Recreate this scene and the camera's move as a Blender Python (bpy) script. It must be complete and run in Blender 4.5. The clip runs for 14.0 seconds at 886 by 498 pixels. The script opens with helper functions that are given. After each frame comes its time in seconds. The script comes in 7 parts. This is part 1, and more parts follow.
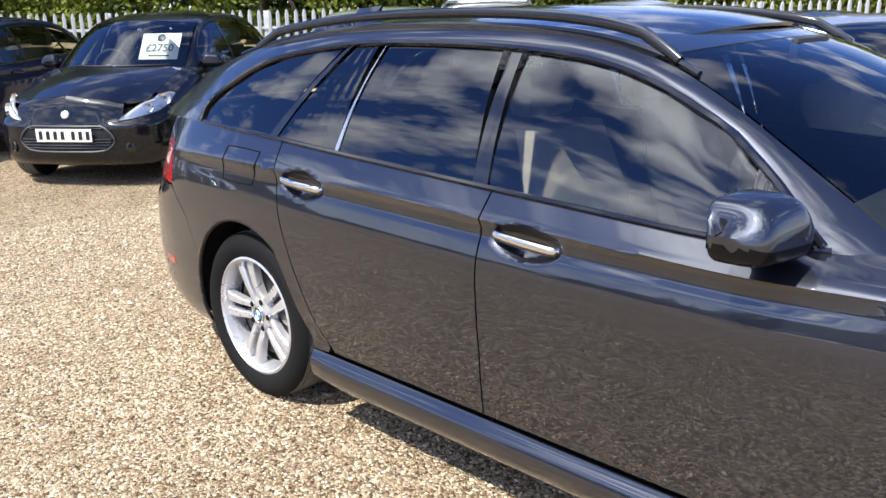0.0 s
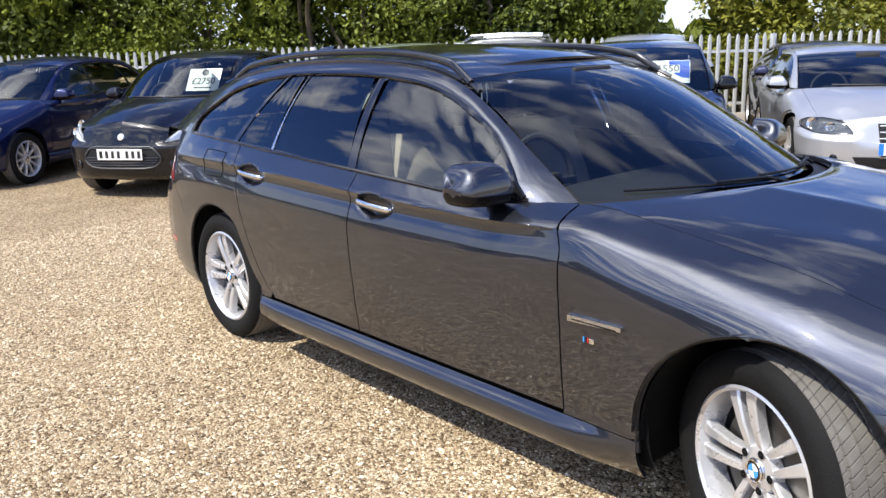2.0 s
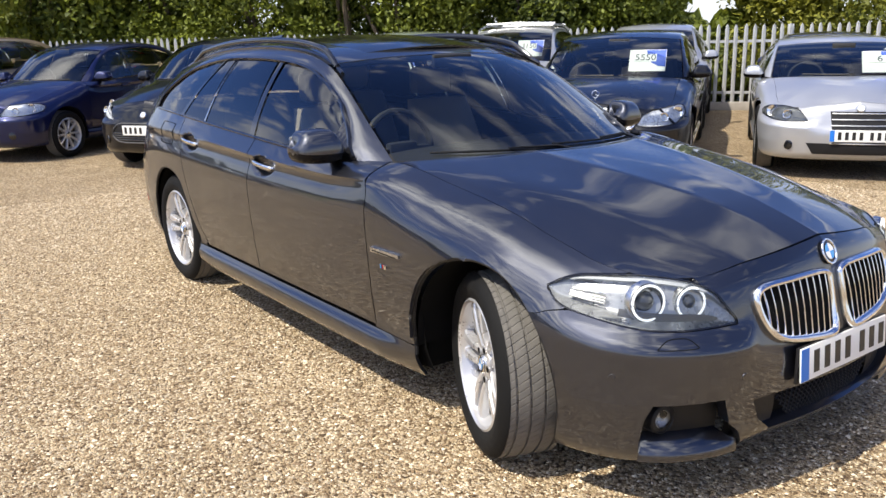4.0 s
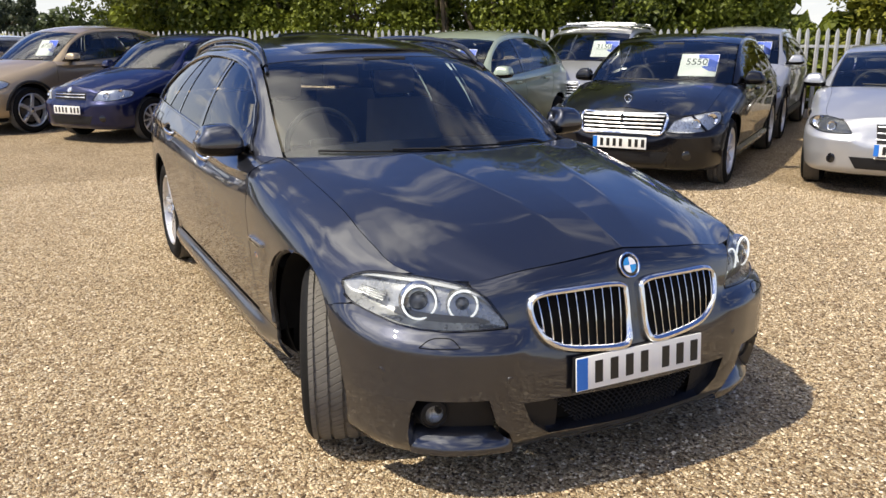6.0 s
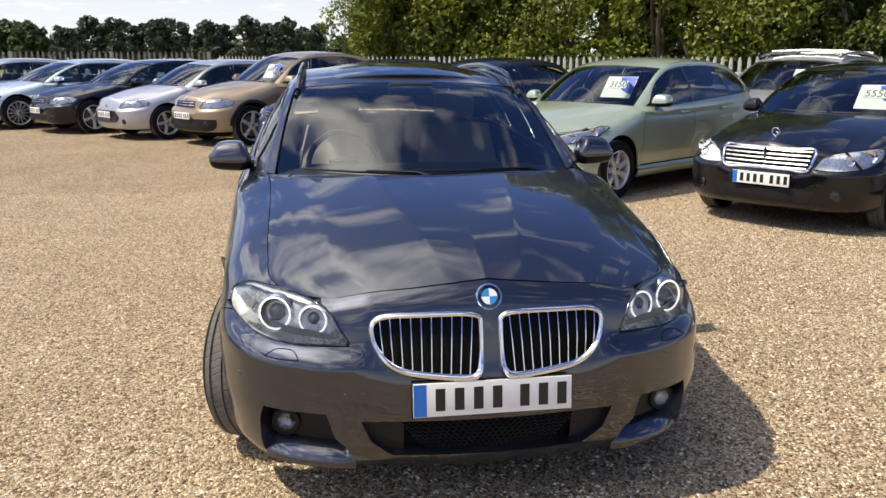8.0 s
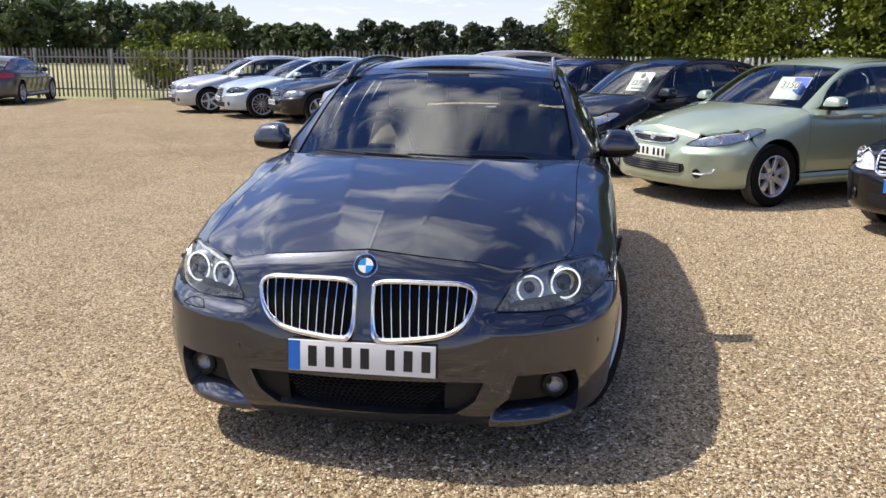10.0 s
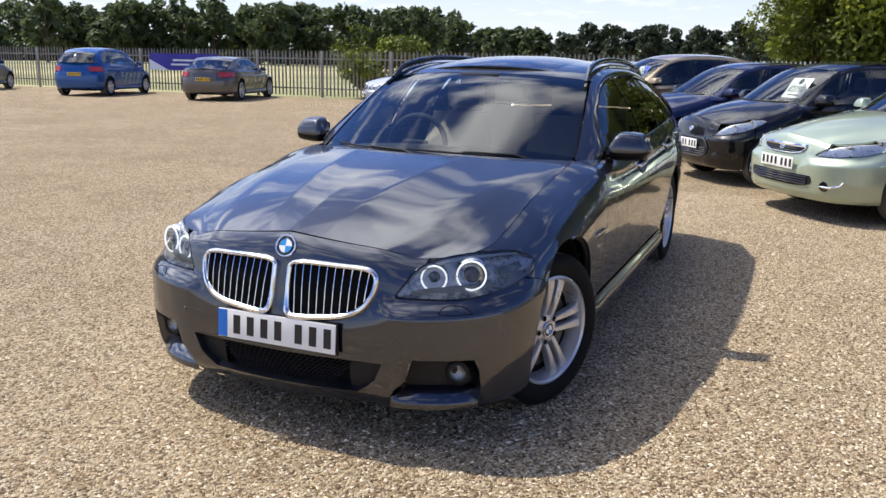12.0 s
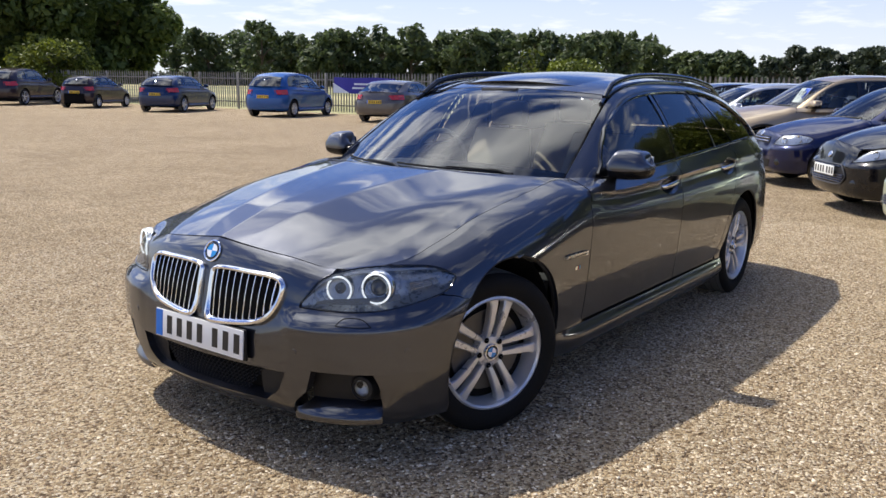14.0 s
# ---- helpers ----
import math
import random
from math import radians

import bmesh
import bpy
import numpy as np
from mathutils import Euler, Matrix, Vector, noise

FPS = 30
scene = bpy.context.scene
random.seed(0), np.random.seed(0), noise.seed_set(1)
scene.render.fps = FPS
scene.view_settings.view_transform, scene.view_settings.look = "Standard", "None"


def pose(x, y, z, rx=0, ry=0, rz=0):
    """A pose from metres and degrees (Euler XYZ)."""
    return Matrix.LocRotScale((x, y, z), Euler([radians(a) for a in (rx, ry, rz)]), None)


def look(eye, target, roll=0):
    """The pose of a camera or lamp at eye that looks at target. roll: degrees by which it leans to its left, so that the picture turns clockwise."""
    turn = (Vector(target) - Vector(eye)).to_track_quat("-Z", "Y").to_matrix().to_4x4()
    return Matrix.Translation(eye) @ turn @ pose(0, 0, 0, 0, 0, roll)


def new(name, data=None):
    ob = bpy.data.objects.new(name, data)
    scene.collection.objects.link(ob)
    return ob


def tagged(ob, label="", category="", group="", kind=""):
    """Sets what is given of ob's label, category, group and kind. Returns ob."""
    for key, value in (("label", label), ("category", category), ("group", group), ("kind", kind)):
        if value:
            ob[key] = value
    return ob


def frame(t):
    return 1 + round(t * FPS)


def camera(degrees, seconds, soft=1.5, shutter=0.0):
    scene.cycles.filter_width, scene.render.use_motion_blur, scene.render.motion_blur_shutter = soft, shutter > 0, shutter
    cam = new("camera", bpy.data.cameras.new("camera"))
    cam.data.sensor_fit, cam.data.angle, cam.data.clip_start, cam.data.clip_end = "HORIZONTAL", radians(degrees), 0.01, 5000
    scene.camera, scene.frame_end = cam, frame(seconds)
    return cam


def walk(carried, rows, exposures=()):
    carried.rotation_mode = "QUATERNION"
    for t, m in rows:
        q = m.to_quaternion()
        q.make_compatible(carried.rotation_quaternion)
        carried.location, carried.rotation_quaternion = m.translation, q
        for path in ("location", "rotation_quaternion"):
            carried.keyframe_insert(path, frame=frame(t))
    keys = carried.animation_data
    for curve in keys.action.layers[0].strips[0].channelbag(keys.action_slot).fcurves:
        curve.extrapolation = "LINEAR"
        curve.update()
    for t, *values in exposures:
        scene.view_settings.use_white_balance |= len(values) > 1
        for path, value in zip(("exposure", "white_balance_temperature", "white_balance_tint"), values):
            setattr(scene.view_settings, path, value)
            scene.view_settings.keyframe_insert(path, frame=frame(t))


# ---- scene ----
cam = camera(55.5, 14.0)
PATH = [
    (0, (-0.297, -2.569, 1.457), (-1.637, -1.188, 0.911), -1.0),
    (0.5, (0.058, -2.644, 1.451), (-1.289, -1.26, 0.93), -0.6),
    (1, (0.399, -2.699, 1.462), (-0.983, -1.341, 0.969), -1.0),
    (1.5, (0.668, -2.81, 1.462), (-0.757, -1.488, 0.991), -1.6),
    (2, (0.981, -2.807, 1.465), (-0.485, -1.532, 0.995), -1.7),
    (2.5, (1.296, -2.807, 1.481), (-0.226, -1.594, 1.021), -2.1),
    (3, (1.572, -2.855, 1.458), (0.05, -1.666, 0.936), -2.4),
    (3.5, (1.87, -2.764, 1.447), (0.327, -1.593, 0.946), -1.7),
    (3.7, (1.981, -2.691, 1.451), (0.432, -1.525, 0.959), -1.5),
    (5.8, (2.793, -1.874, 1.478), (1.084, -0.983, 0.944), -0.7),
    (6, (2.841, -1.758, 1.491), (1.115, -0.88, 0.99), -0.2),
    (6.5, (2.997, -1.473, 1.494), (1.183, -0.784, 1.011), -0.8),
    (7, (3.147, -1.204, 1.505), (1.282, -0.66, 1.028), -0.4),
    (7.5, (3.205, -0.891, 1.507), (1.323, -0.387, 1.055), 0.8),
    (8, (3.296, -0.57, 1.496), (1.371, -0.255, 1.052), 0.1),
    (8.2, (3.359, -0.432, 1.515), (1.418, -0.244, 1.067), -0.1),
    (10.3, (3.503, 0.857, 1.444), (1.583, 0.545, 0.982), 1.2),
    (10.5, (3.475, 0.984, 1.447), (1.565, 0.655, 0.951), 2.1),
    (11, (3.533, 1.256, 1.439), (1.666, 0.715, 0.971), 0.9),
    (11.5, (3.531, 1.532, 1.449), (1.722, 0.814, 0.991), -0.1),
    (12, (3.355, 1.755, 1.441), (1.559, 0.992, 1.0), 1.0),
    (12.5, (3.235, 2.001, 1.417), (1.492, 1.119, 0.987), 0.6),
    (13, (3.151, 2.243, 1.434), (1.498, 1.197, 1.018), -0.6),
    (13.5, (2.951, 2.421, 1.405), (1.325, 1.329, 1.0), 0.3),
    (14, (2.78, 2.594, 1.399), (1.197, 1.436, 1.007), 0.9),
]
EXPOSURES = [(0, 1.00, 6350, 10), (1.5, .92, 6500, 10), (3.5, .78, 6850, 10), (6, .55, 7400, 10), (8.2, .57, 7250, 10), (10.3, .54, 6900, 10), (11, .61, 6850, 10), (12, .59, 6650, 10), (14, .50, 6750, 10)]
walk(cam, [(t, look(eye, target, roll)) for t, eye, target, roll in PATH], EXPOSURES)

# ---- world and sun ----
SUN_EL, SUN_AZ = 57.0, -92.0          # degrees; azimuth from +x towards +y
world = bpy.data.worlds.new("world")
scene.world = world
world.use_nodes = True
wn, wl = world.node_tree.nodes, world.node_tree.links
wn.clear()
w_out = wn.new("ShaderNodeOutputWorld")
w_bg = wn.new("ShaderNodeBackground")
w_sky = wn.new("ShaderNodeTexSky")
w_sky.sky_type, w_sky.sun_disc = "NISHITA", False
w_sky.sun_elevation, w_sky.sun_rotation = radians(SUN_EL), radians(90 - SUN_AZ)
w_sky.air_density, w_sky.dust_density, w_sky.ozone_density = 1.0, 0.2, 3.0
w_tc = wn.new("ShaderNodeTexCoord")
w_sep = wn.new("ShaderNodeSeparateXYZ")
wl.new(w_tc.outputs["Generated"], w_sep.inputs[0])
w_zm = wn.new("ShaderNodeMath"); w_zm.operation = "MAXIMUM"; w_zm.inputs[1].default_value = 0.0
wl.new(w_sep.outputs[2], w_zm.inputs[0])
w_za = wn.new("ShaderNodeMath"); w_za.operation = "ADD"; w_za.inputs[1].default_value = 0.12
wl.new(w_zm.outputs[0], w_za.inputs[0])
w_div = wn.new("ShaderNodeVectorMath"); w_div.operation = "DIVIDE"
wl.new(w_tc.outputs["Generated"], w_div.inputs[0])
wl.new(w_za.outputs[0], w_div.inputs[1])
w_n1 = wn.new("ShaderNodeTexNoise")
w_n1.inputs["Scale"].default_value, w_n1.inputs["Detail"].default_value, w_n1.inputs["Roughness"].default_value = 3.0, 8.0, 0.56
w_map = wn.new("ShaderNodeMapping")
w_map.inputs["Location"].default_value = (-3.9, -13.6, 10.2)
wl.new(w_div.outputs[0], w_map.inputs["Vector"])
wl.new(w_map.outputs[0], w_n1.inputs["Vector"])
w_r = wn.new("ShaderNodeValToRGB")
w_r.color_ramp.elements[0].position, w_r.color_ramp.elements[0].color = 0.50, (0, 0, 0, 1)
w_r.color_ramp.elements[1].position, w_r.color_ramp.elements[1].color = 0.71, (1, 1, 1, 1)
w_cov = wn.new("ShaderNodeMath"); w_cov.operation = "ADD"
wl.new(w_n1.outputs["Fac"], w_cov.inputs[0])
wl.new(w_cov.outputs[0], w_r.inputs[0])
w_mix = wn.new("ShaderNodeMix"); w_mix.data_type = "RGBA"
wl.new(w_r.outputs[0], w_mix.inputs["Factor"])
w_deep = wn.new("ShaderNodeVectorMath"); w_deep.operation = "MULTIPLY"
w_deep.inputs[1].default_value = (0.31, 0.43, 0.74)
wl.new(w_sky.outputs[0], w_deep.inputs[0])
wl.new(w_deep.outputs[0], w_mix.inputs[6])
# clouds shine more strongly towards the sun
w_dot = wn.new("ShaderNodeVectorMath"); w_dot.operation = "DOT_PRODUCT"
w_dot.inputs[1].default_value = (math.cos(radians(SUN_AZ)) * math.cos(radians(SUN_EL)), math.sin(radians(SUN_AZ)) * math.cos(radians(SUN_EL)), math.sin(radians(SUN_EL)))
wl.new(w_tc.outputs["Generated"], w_dot.inputs[0])
w_gl = wn.new("ShaderNodeMapRange"); w_gl.interpolation_type = "SMOOTHSTEP"
w_gl.inputs["From Min"].default_value, w_gl.inputs["From Max"].default_value = 0.45, 1.0
w_gl.inputs["To Min"].default_value, w_gl.inputs["To Max"].default_value = 6.5, 15.0
wl.new(w_dot.outputs["Value"], w_gl.inputs["Value"])
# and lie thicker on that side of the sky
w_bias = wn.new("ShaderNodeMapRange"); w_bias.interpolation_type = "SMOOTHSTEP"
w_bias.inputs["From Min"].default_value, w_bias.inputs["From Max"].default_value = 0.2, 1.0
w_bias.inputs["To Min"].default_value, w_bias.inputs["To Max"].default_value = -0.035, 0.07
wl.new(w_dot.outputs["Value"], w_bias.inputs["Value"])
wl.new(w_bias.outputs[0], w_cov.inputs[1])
w_cc = wn.new("ShaderNodeVectorMath"); w_cc.operation = "SCALE"
w_cc.inputs[0].default_value = (0.97, 1.0, 1.04)
wl.new(w_gl.outputs[0], w_cc.inputs["Scale"])
wl.new(w_cc.outputs[0], w_mix.inputs[7])
# a pale veil of high cloud low over the horizon
w_hz = wn.new("ShaderNodeMapRange")
w_hz.inputs["From Min"].default_value, w_hz.inputs["From Max"].default_value = 0.0, 0.28
w_hz.inputs["To Min"].default_value, w_hz.inputs["To Max"].default_value = 0.95, 0.0
wl.new(w_sep.outputs[2], w_hz.inputs["Value"])
w_mix2 = wn.new("ShaderNodeMix"); w_mix2.data_type = "RGBA"
wl.new(w_hz.outputs[0], w_mix2.inputs["Factor"])
wl.new(w_mix.outputs[2], w_mix2.inputs[6])
w_mix2.inputs[7].default_value = (4.4, 4.7, 5.1, 1)
wl.new(w_mix2.outputs[2], w_bg.inputs["Color"])
w_bg.inputs["Strength"].default_value = 0.148
wl.new(w_bg.outputs[0], w_out.inputs[0])

sun = new("sun", bpy.data.lights.new("sun", "SUN"))
sun.data.energy, sun.data.angle, sun.data.color = 3.95, radians(1.2), (1.0, 0.96, 0.88)
_sd = Vector((math.cos(radians(SUN_AZ)) * math.cos(radians(SUN_EL)), math.sin(radians(SUN_AZ)) * math.cos(radians(SUN_EL)), math.sin(radians(SUN_EL))))
sun.matrix_world = look(_sd * 60, (0, 0, 0))

# ---- materials ----
def mat(name, color, rough=0.5, metal=0.0, coat=0.0, coat_rough=0.03, var=0.0, scale=20.0, bump=0.0, bscale=60.0, spec=0.5, emit=0.0):
    """A plain principled material with colour variation at two scales and fine relief."""
    m = bpy.data.materials.new(name)
    m.use_nodes = True
    n, l = m.node_tree.nodes, m.node_tree.links
    b = n["Principled BSDF"]
    b.inputs["Base Color"].default_value = (*color, 1)
    b.inputs["Roughness"].default_value, b.inputs["Metallic"].default_value = rough, metal
    b.inputs["Coat Weight"].default_value, b.inputs["Coat Roughness"].default_value = coat, coat_rough
    b.inputs["Specular IOR Level"].default_value = spec
    if emit:
        b.inputs["Emission Color"].default_value = (*color, 1)
        b.inputs["Emission Strength"].default_value = emit
    if var or bump:
        tc = n.new("ShaderNodeTexCoord")
    if var:
        a, c = n.new("ShaderNodeTexNoise"), n.new("ShaderNodeTexNoise")
        a.inputs["Scale"].default_value, c.inputs["Scale"].default_value = scale, scale * 0.13
        a.inputs["Detail"].default_value = 5
        mx = n.new("ShaderNodeMath"); mx.operation = "ADD"
        l.new(tc.outputs["Object"], a.inputs["Vector"]); l.new(tc.outputs["Object"], c.inputs["Vector"])
        l.new(a.outputs["Fac"], mx.inputs[0]); l.new(c.outputs["Fac"], mx.inputs[1])
        r = n.new("ShaderNodeMapRange")
        r.inputs["From Min"].default_value, r.inputs["From Max"].default_value = 0.6, 1.4
        r.inputs["To Min"].default_value, r.inputs["To Max"].default_value = 1 - var, 1 + var
        l.new(mx.outputs[0], r.inputs["Value"])
        v = n.new("ShaderNodeVectorMath"); v.operation = "SCALE"
        v.inputs[0].default_value = color
        l.new(r.outputs[0], v.inputs["Scale"])
        l.new(v.outputs[0], b.inputs["Base Color"])
        r2 = n.new("ShaderNodeMapRange")
        r2.inputs["From Min"].default_value, r2.inputs["From Max"].default_value = 0.6, 1.4
        r2.inputs["To Min"].default_value, r2.inputs["To Max"].default_value = max(0, rough - 0.08), min(1, rough + 0.1)
        l.new(mx.outputs[0], r2.inputs["Value"]); l.new(r2.outputs[0], b.inputs["Roughness"])
    if bump:
        t, bp = n.new("ShaderNodeTexNoise"), n.new("ShaderNodeBump")
        t.inputs["Scale"].default_value, bp.inputs["Strength"].default_value, bp.inputs["Distance"].default_value = bscale, bump, 0.01
        l.new(tc.outputs["Object"], t.inputs["Vector"]); l.new(t.outputs["Fac"], bp.inputs["Height"]); l.new(bp.outputs[0], b.inputs["Normal"])
    return m


def paint(name, color, metal=0.55, rough=0.34, coat_ior=1.46):
    """Car paint: a metallic base with fine flake, a little dust, under clear lacquer."""
    m = mat(name, color, rough, metal, coat=1.0, coat_rough=0.025, var=0.10, scale=3.0)
    n, l = m.node_tree.nodes, m.node_tree.links
    b = n["Principled BSDF"]
    tc, v, bp = n.new("ShaderNodeTexCoord"), n.new("ShaderNodeTexNoise"), n.new("ShaderNodeBump")
    v.inputs["Scale"].default_value = 900
    bp.inputs["Strength"].default_value, bp.inputs["Distance"].default_value = 0.06, 0.002
    l.new(tc.outputs["Object"], v.inputs["Vector"]); l.new(v.outputs["Fac"], bp.inputs["Height"]); l.new(bp.outputs[0], b.inputs["Normal"])
    b.inputs["Coat IOR"].default_value = coat_ior
    b.inputs["Specular IOR Level"].default_value = 0.15
    return m


def glass(name, tint, gloss=1.0, ior=1.72):
    """Window glass: tinted see-through with a Fresnel gloss."""
    m = bpy.data.materials.new(name)
    m.use_nodes = True
    n, l = m.node_tree.nodes, m.node_tree.links
    n.clear()
    o, mx, t, g, f = (n.new("ShaderNode" + k) for k in ("OutputMaterial", "MixShader", "BsdfTransparent", "BsdfGlossy", "Fresnel"))
    t.inputs["Color"].default_value = (*tint, 1)
    g.inputs["Roughness"].default_value = 0.012
    g.inputs["Color"].default_value = (gloss, gloss, gloss, 1)
    f.inputs["IOR"].default_value = ior
    l.new(f.outputs[0], mx.inputs[0]); l.new(t.outputs[0], mx.inputs[1]); l.new(g.outputs[0], mx.inputs[2]); l.new(mx.outputs[0], o.inputs[0])
    return m


M_GREY = paint("paint_graphite", (0.034, 0.037, 0.049), 0.85, 0.38, 1.74)
M_BLACKP = paint("paint_black", (0.004, 0.004, 0.006), 0.2, 0.3, 1.45)
M_NAVY = paint("paint_navy", (0.005, 0.009, 0.050), 0.4)
M_TAN = paint("paint_tan", (0.34, 0.265, 0.175), 0.5)
M_GREEN = paint("paint_pale_green", (0.42, 0.49, 0.37), 0.5)
M_SILVER = paint("paint_silver", (0.46, 0.47, 0.49), 0.6)
M_ICE = paint("paint_ice_blue", (0.45, 0.54, 0.60), 0.5)
M_INDIGO = paint("paint_dark_indigo", (0.020, 0.022, 0.055), 0.35)
M_BLUE = paint("paint_blue", (0.012, 0.085, 0.29), 0.4)
M_TEAL = paint("paint_teal_blue", (0.008, 0.024, 0.08), 0.4)
M_AUBERGINE = paint("paint_dark_aubergine", (0.028, 0.018, 0.024), 0.3)
M_BROWN = paint("paint_bronze_grey", (0.12, 0.11, 0.105), 0.5)
M_GLASS = glass("glass_clear", (0.78, 0.83, 0.81))
M_SCREEN = glass("glass_windscreen", (0.76, 0.81, 0.79), 1.0, 1.66)
M_SIDE = glass("glass_side", (0.50, 0.55, 0.53))
M_TINT = glass("glass_privacy", (0.05, 0.055, 0.06))
M_LENS = glass("glass_lens", (0.94, 0.95, 0.95), 1.0, 1.38)
M_BLACKG = mat("gloss_black_trim", (0.008, 0.008, 0.009), 0.12, 0, coat=0.6)
M_MIRRORB = mat("mirror_black", (0.005, 0.005, 0.006), 0.25, spec=0.2)
M_DARKTRIM = mat("dark_grey_trim", (0.05, 0.05, 0.052), 0.4, var=0.1)
M_PLASTIC = mat("black_plastic", (0.010, 0.010, 0.011), 0.5, spec=0.3, var=0.25, scale=60, bump=0.15, bscale=500)
M_INNER = mat("dark_liner", (0.006, 0.006, 0.006), 0.9, spec=0.1, var=0.2)
M_CHROME = mat("chrome", (0.82, 0.83, 0.85), 0.10, 1.0, var=0.03)
M_SATIN = mat("satin_metal", (0.62, 0.63, 0.64), 0.26, 1.0, var=0.05)
M_ALLOY = mat("alloy_silver", (0.60, 0.60, 0.61), 0.30, 0.60, coat=0.5, var=0.06, scale=30)
M_DISC = mat("brake_disc", (0.10, 0.095, 0.09), 0.45, 0.9, var=0.2, scale=40)
M_RED = mat("red_lens", (0.42, 0.012, 0.012), 0.15, 0, coat=1.0, var=0.05)
M_WHITEPLATE = mat("white_plate", (0.80, 0.80, 0.77), 0.35, var=0.04, scale=8)
M_YELLOWPLATE = mat("yellow_plate", (0.78, 0.50, 0.03), 0.35, var=0.04, scale=8)
M_BLUEBAND = mat("blue_band", (0.01, 0.17, 0.62), 0.35, var=0.05)
M_INK = mat("black_ink", (0.012, 0.012, 0.012), 0.4, var=0.1)
M_CARD = mat("white_card", (0.80, 0.82, 0.82), 0.6, var=0.03, scale=6)
M_CARDBLUE = mat("blue_card", (0.03, 0.09, 0.50), 0.6, var=0.05, scale=6)
M_BEIGE = mat("beige_leather", (0.46, 0.40, 0.32), 0.55, var=0.10, scale=14, bump=0.2, bscale=250)
M_CABIN = mat("cabin_dark", (0.022, 0.022, 0.024), 0.7, var=0.2, bump=0.1)
M_REFLECT = mat("lamp_reflector", (0.72, 0.73, 0.74), 0.16, 1.0, var=0.1, scale=90)
M_HALO = mat("halo_ring", (0.62, 0.66, 0.70), 0.3, emit=0.85)
M_LIGHTBLUE = mat("roundel_blue", (0.02, 0.26, 0.62), 0.25, coat=1)
M_WHITE = mat("roundel_white", (0.82, 0.83, 0.84), 0.25, coat=1)
M_STEEL = mat("galvanised_steel", (0.52, 0.53, 0.52), 0.50, 0.35, var=0.16, scale=9)
M_STEELD = mat("weathered_steel", (0.30, 0.285, 0.25), 0.65, 0.2, var=0.2, scale=9)
M_CONC = mat("concrete", (0.38, 0.35, 0.31), 0.9, var=0.18, scale=8, bump=0.4)
M_BARK = mat("bark", (0.10, 0.075, 0.05), 0.9, var=0.3, scale=12, bump=0.8, bscale=30)
M_PURPLE = mat("banner_violet", (0.045, 0.035, 0.30), 0.6, var=0.06, scale=4)


def tyre_mat():
    m = mat("tyre_rubber", (0.135, 0.126, 0.112), 0.9, var=0.25, scale=35)
    n, l = m.node_tree.nodes, m.node_tree.links
    b = n["Principled BSDF"]
    tc, g, w, sep, bp = (n.new("ShaderNode" + k) for k in ("TexCoord", "TexGradient", "Math", "SeparateXYZ", "Bump"))
    mp = n.new("ShaderNodeMapping")
    mp.inputs["Rotation"].default_value = (radians(90), 0, 0)
    g.gradient_type = "RADIAL"
    l.new(tc.outputs["Object"], mp.inputs[0]); l.new(mp.outputs[0], g.inputs[0])
    k = n.new("ShaderNodeMath"); k.operation = "MULTIPLY_ADD"
    k.inputs[1].default_value = 78 * 2 * math.pi
    l.new(tc.outputs["Object"], sep.inputs[0])
    s = n.new("ShaderNodeMath"); s.operation = "MULTIPLY"; s.inputs[1].default_value = 120.0
    l.new(sep.outputs[1], s.inputs[0])
    l.new(g.outputs["Fac"], k.inputs[0]); l.new(s.outputs[0], k.inputs[2])
    w.operation = "SINE"
    l.new(k.outputs[0], w.inputs[0])
    th = n.new("ShaderNodeMapRange")
    th.inputs["From Min"].default_value, th.inputs["From Max"].default_value = 0.75, 0.95
    th.inputs["To Min"].default_value, th.inputs["To Max"].default_value = 1.0, 0.0
    l.new(w.outputs[0], th.inputs[0])
    bp.inputs["Strength"].default_value, bp.inputs["Distance"].default_value = 0.8, 0.006
    l.new(th.outputs[0], bp.inputs["Height"]); l.new(bp.outputs[0], b.inputs["Normal"])
    return m


M_TREAD = tyre_mat()
M_RUBBER = mat("tyre_sidewall", (0.008, 0.008, 0.008), 0.75, spec=0.15, var=0.25, scale=35, bump=0.15, bscale=180)


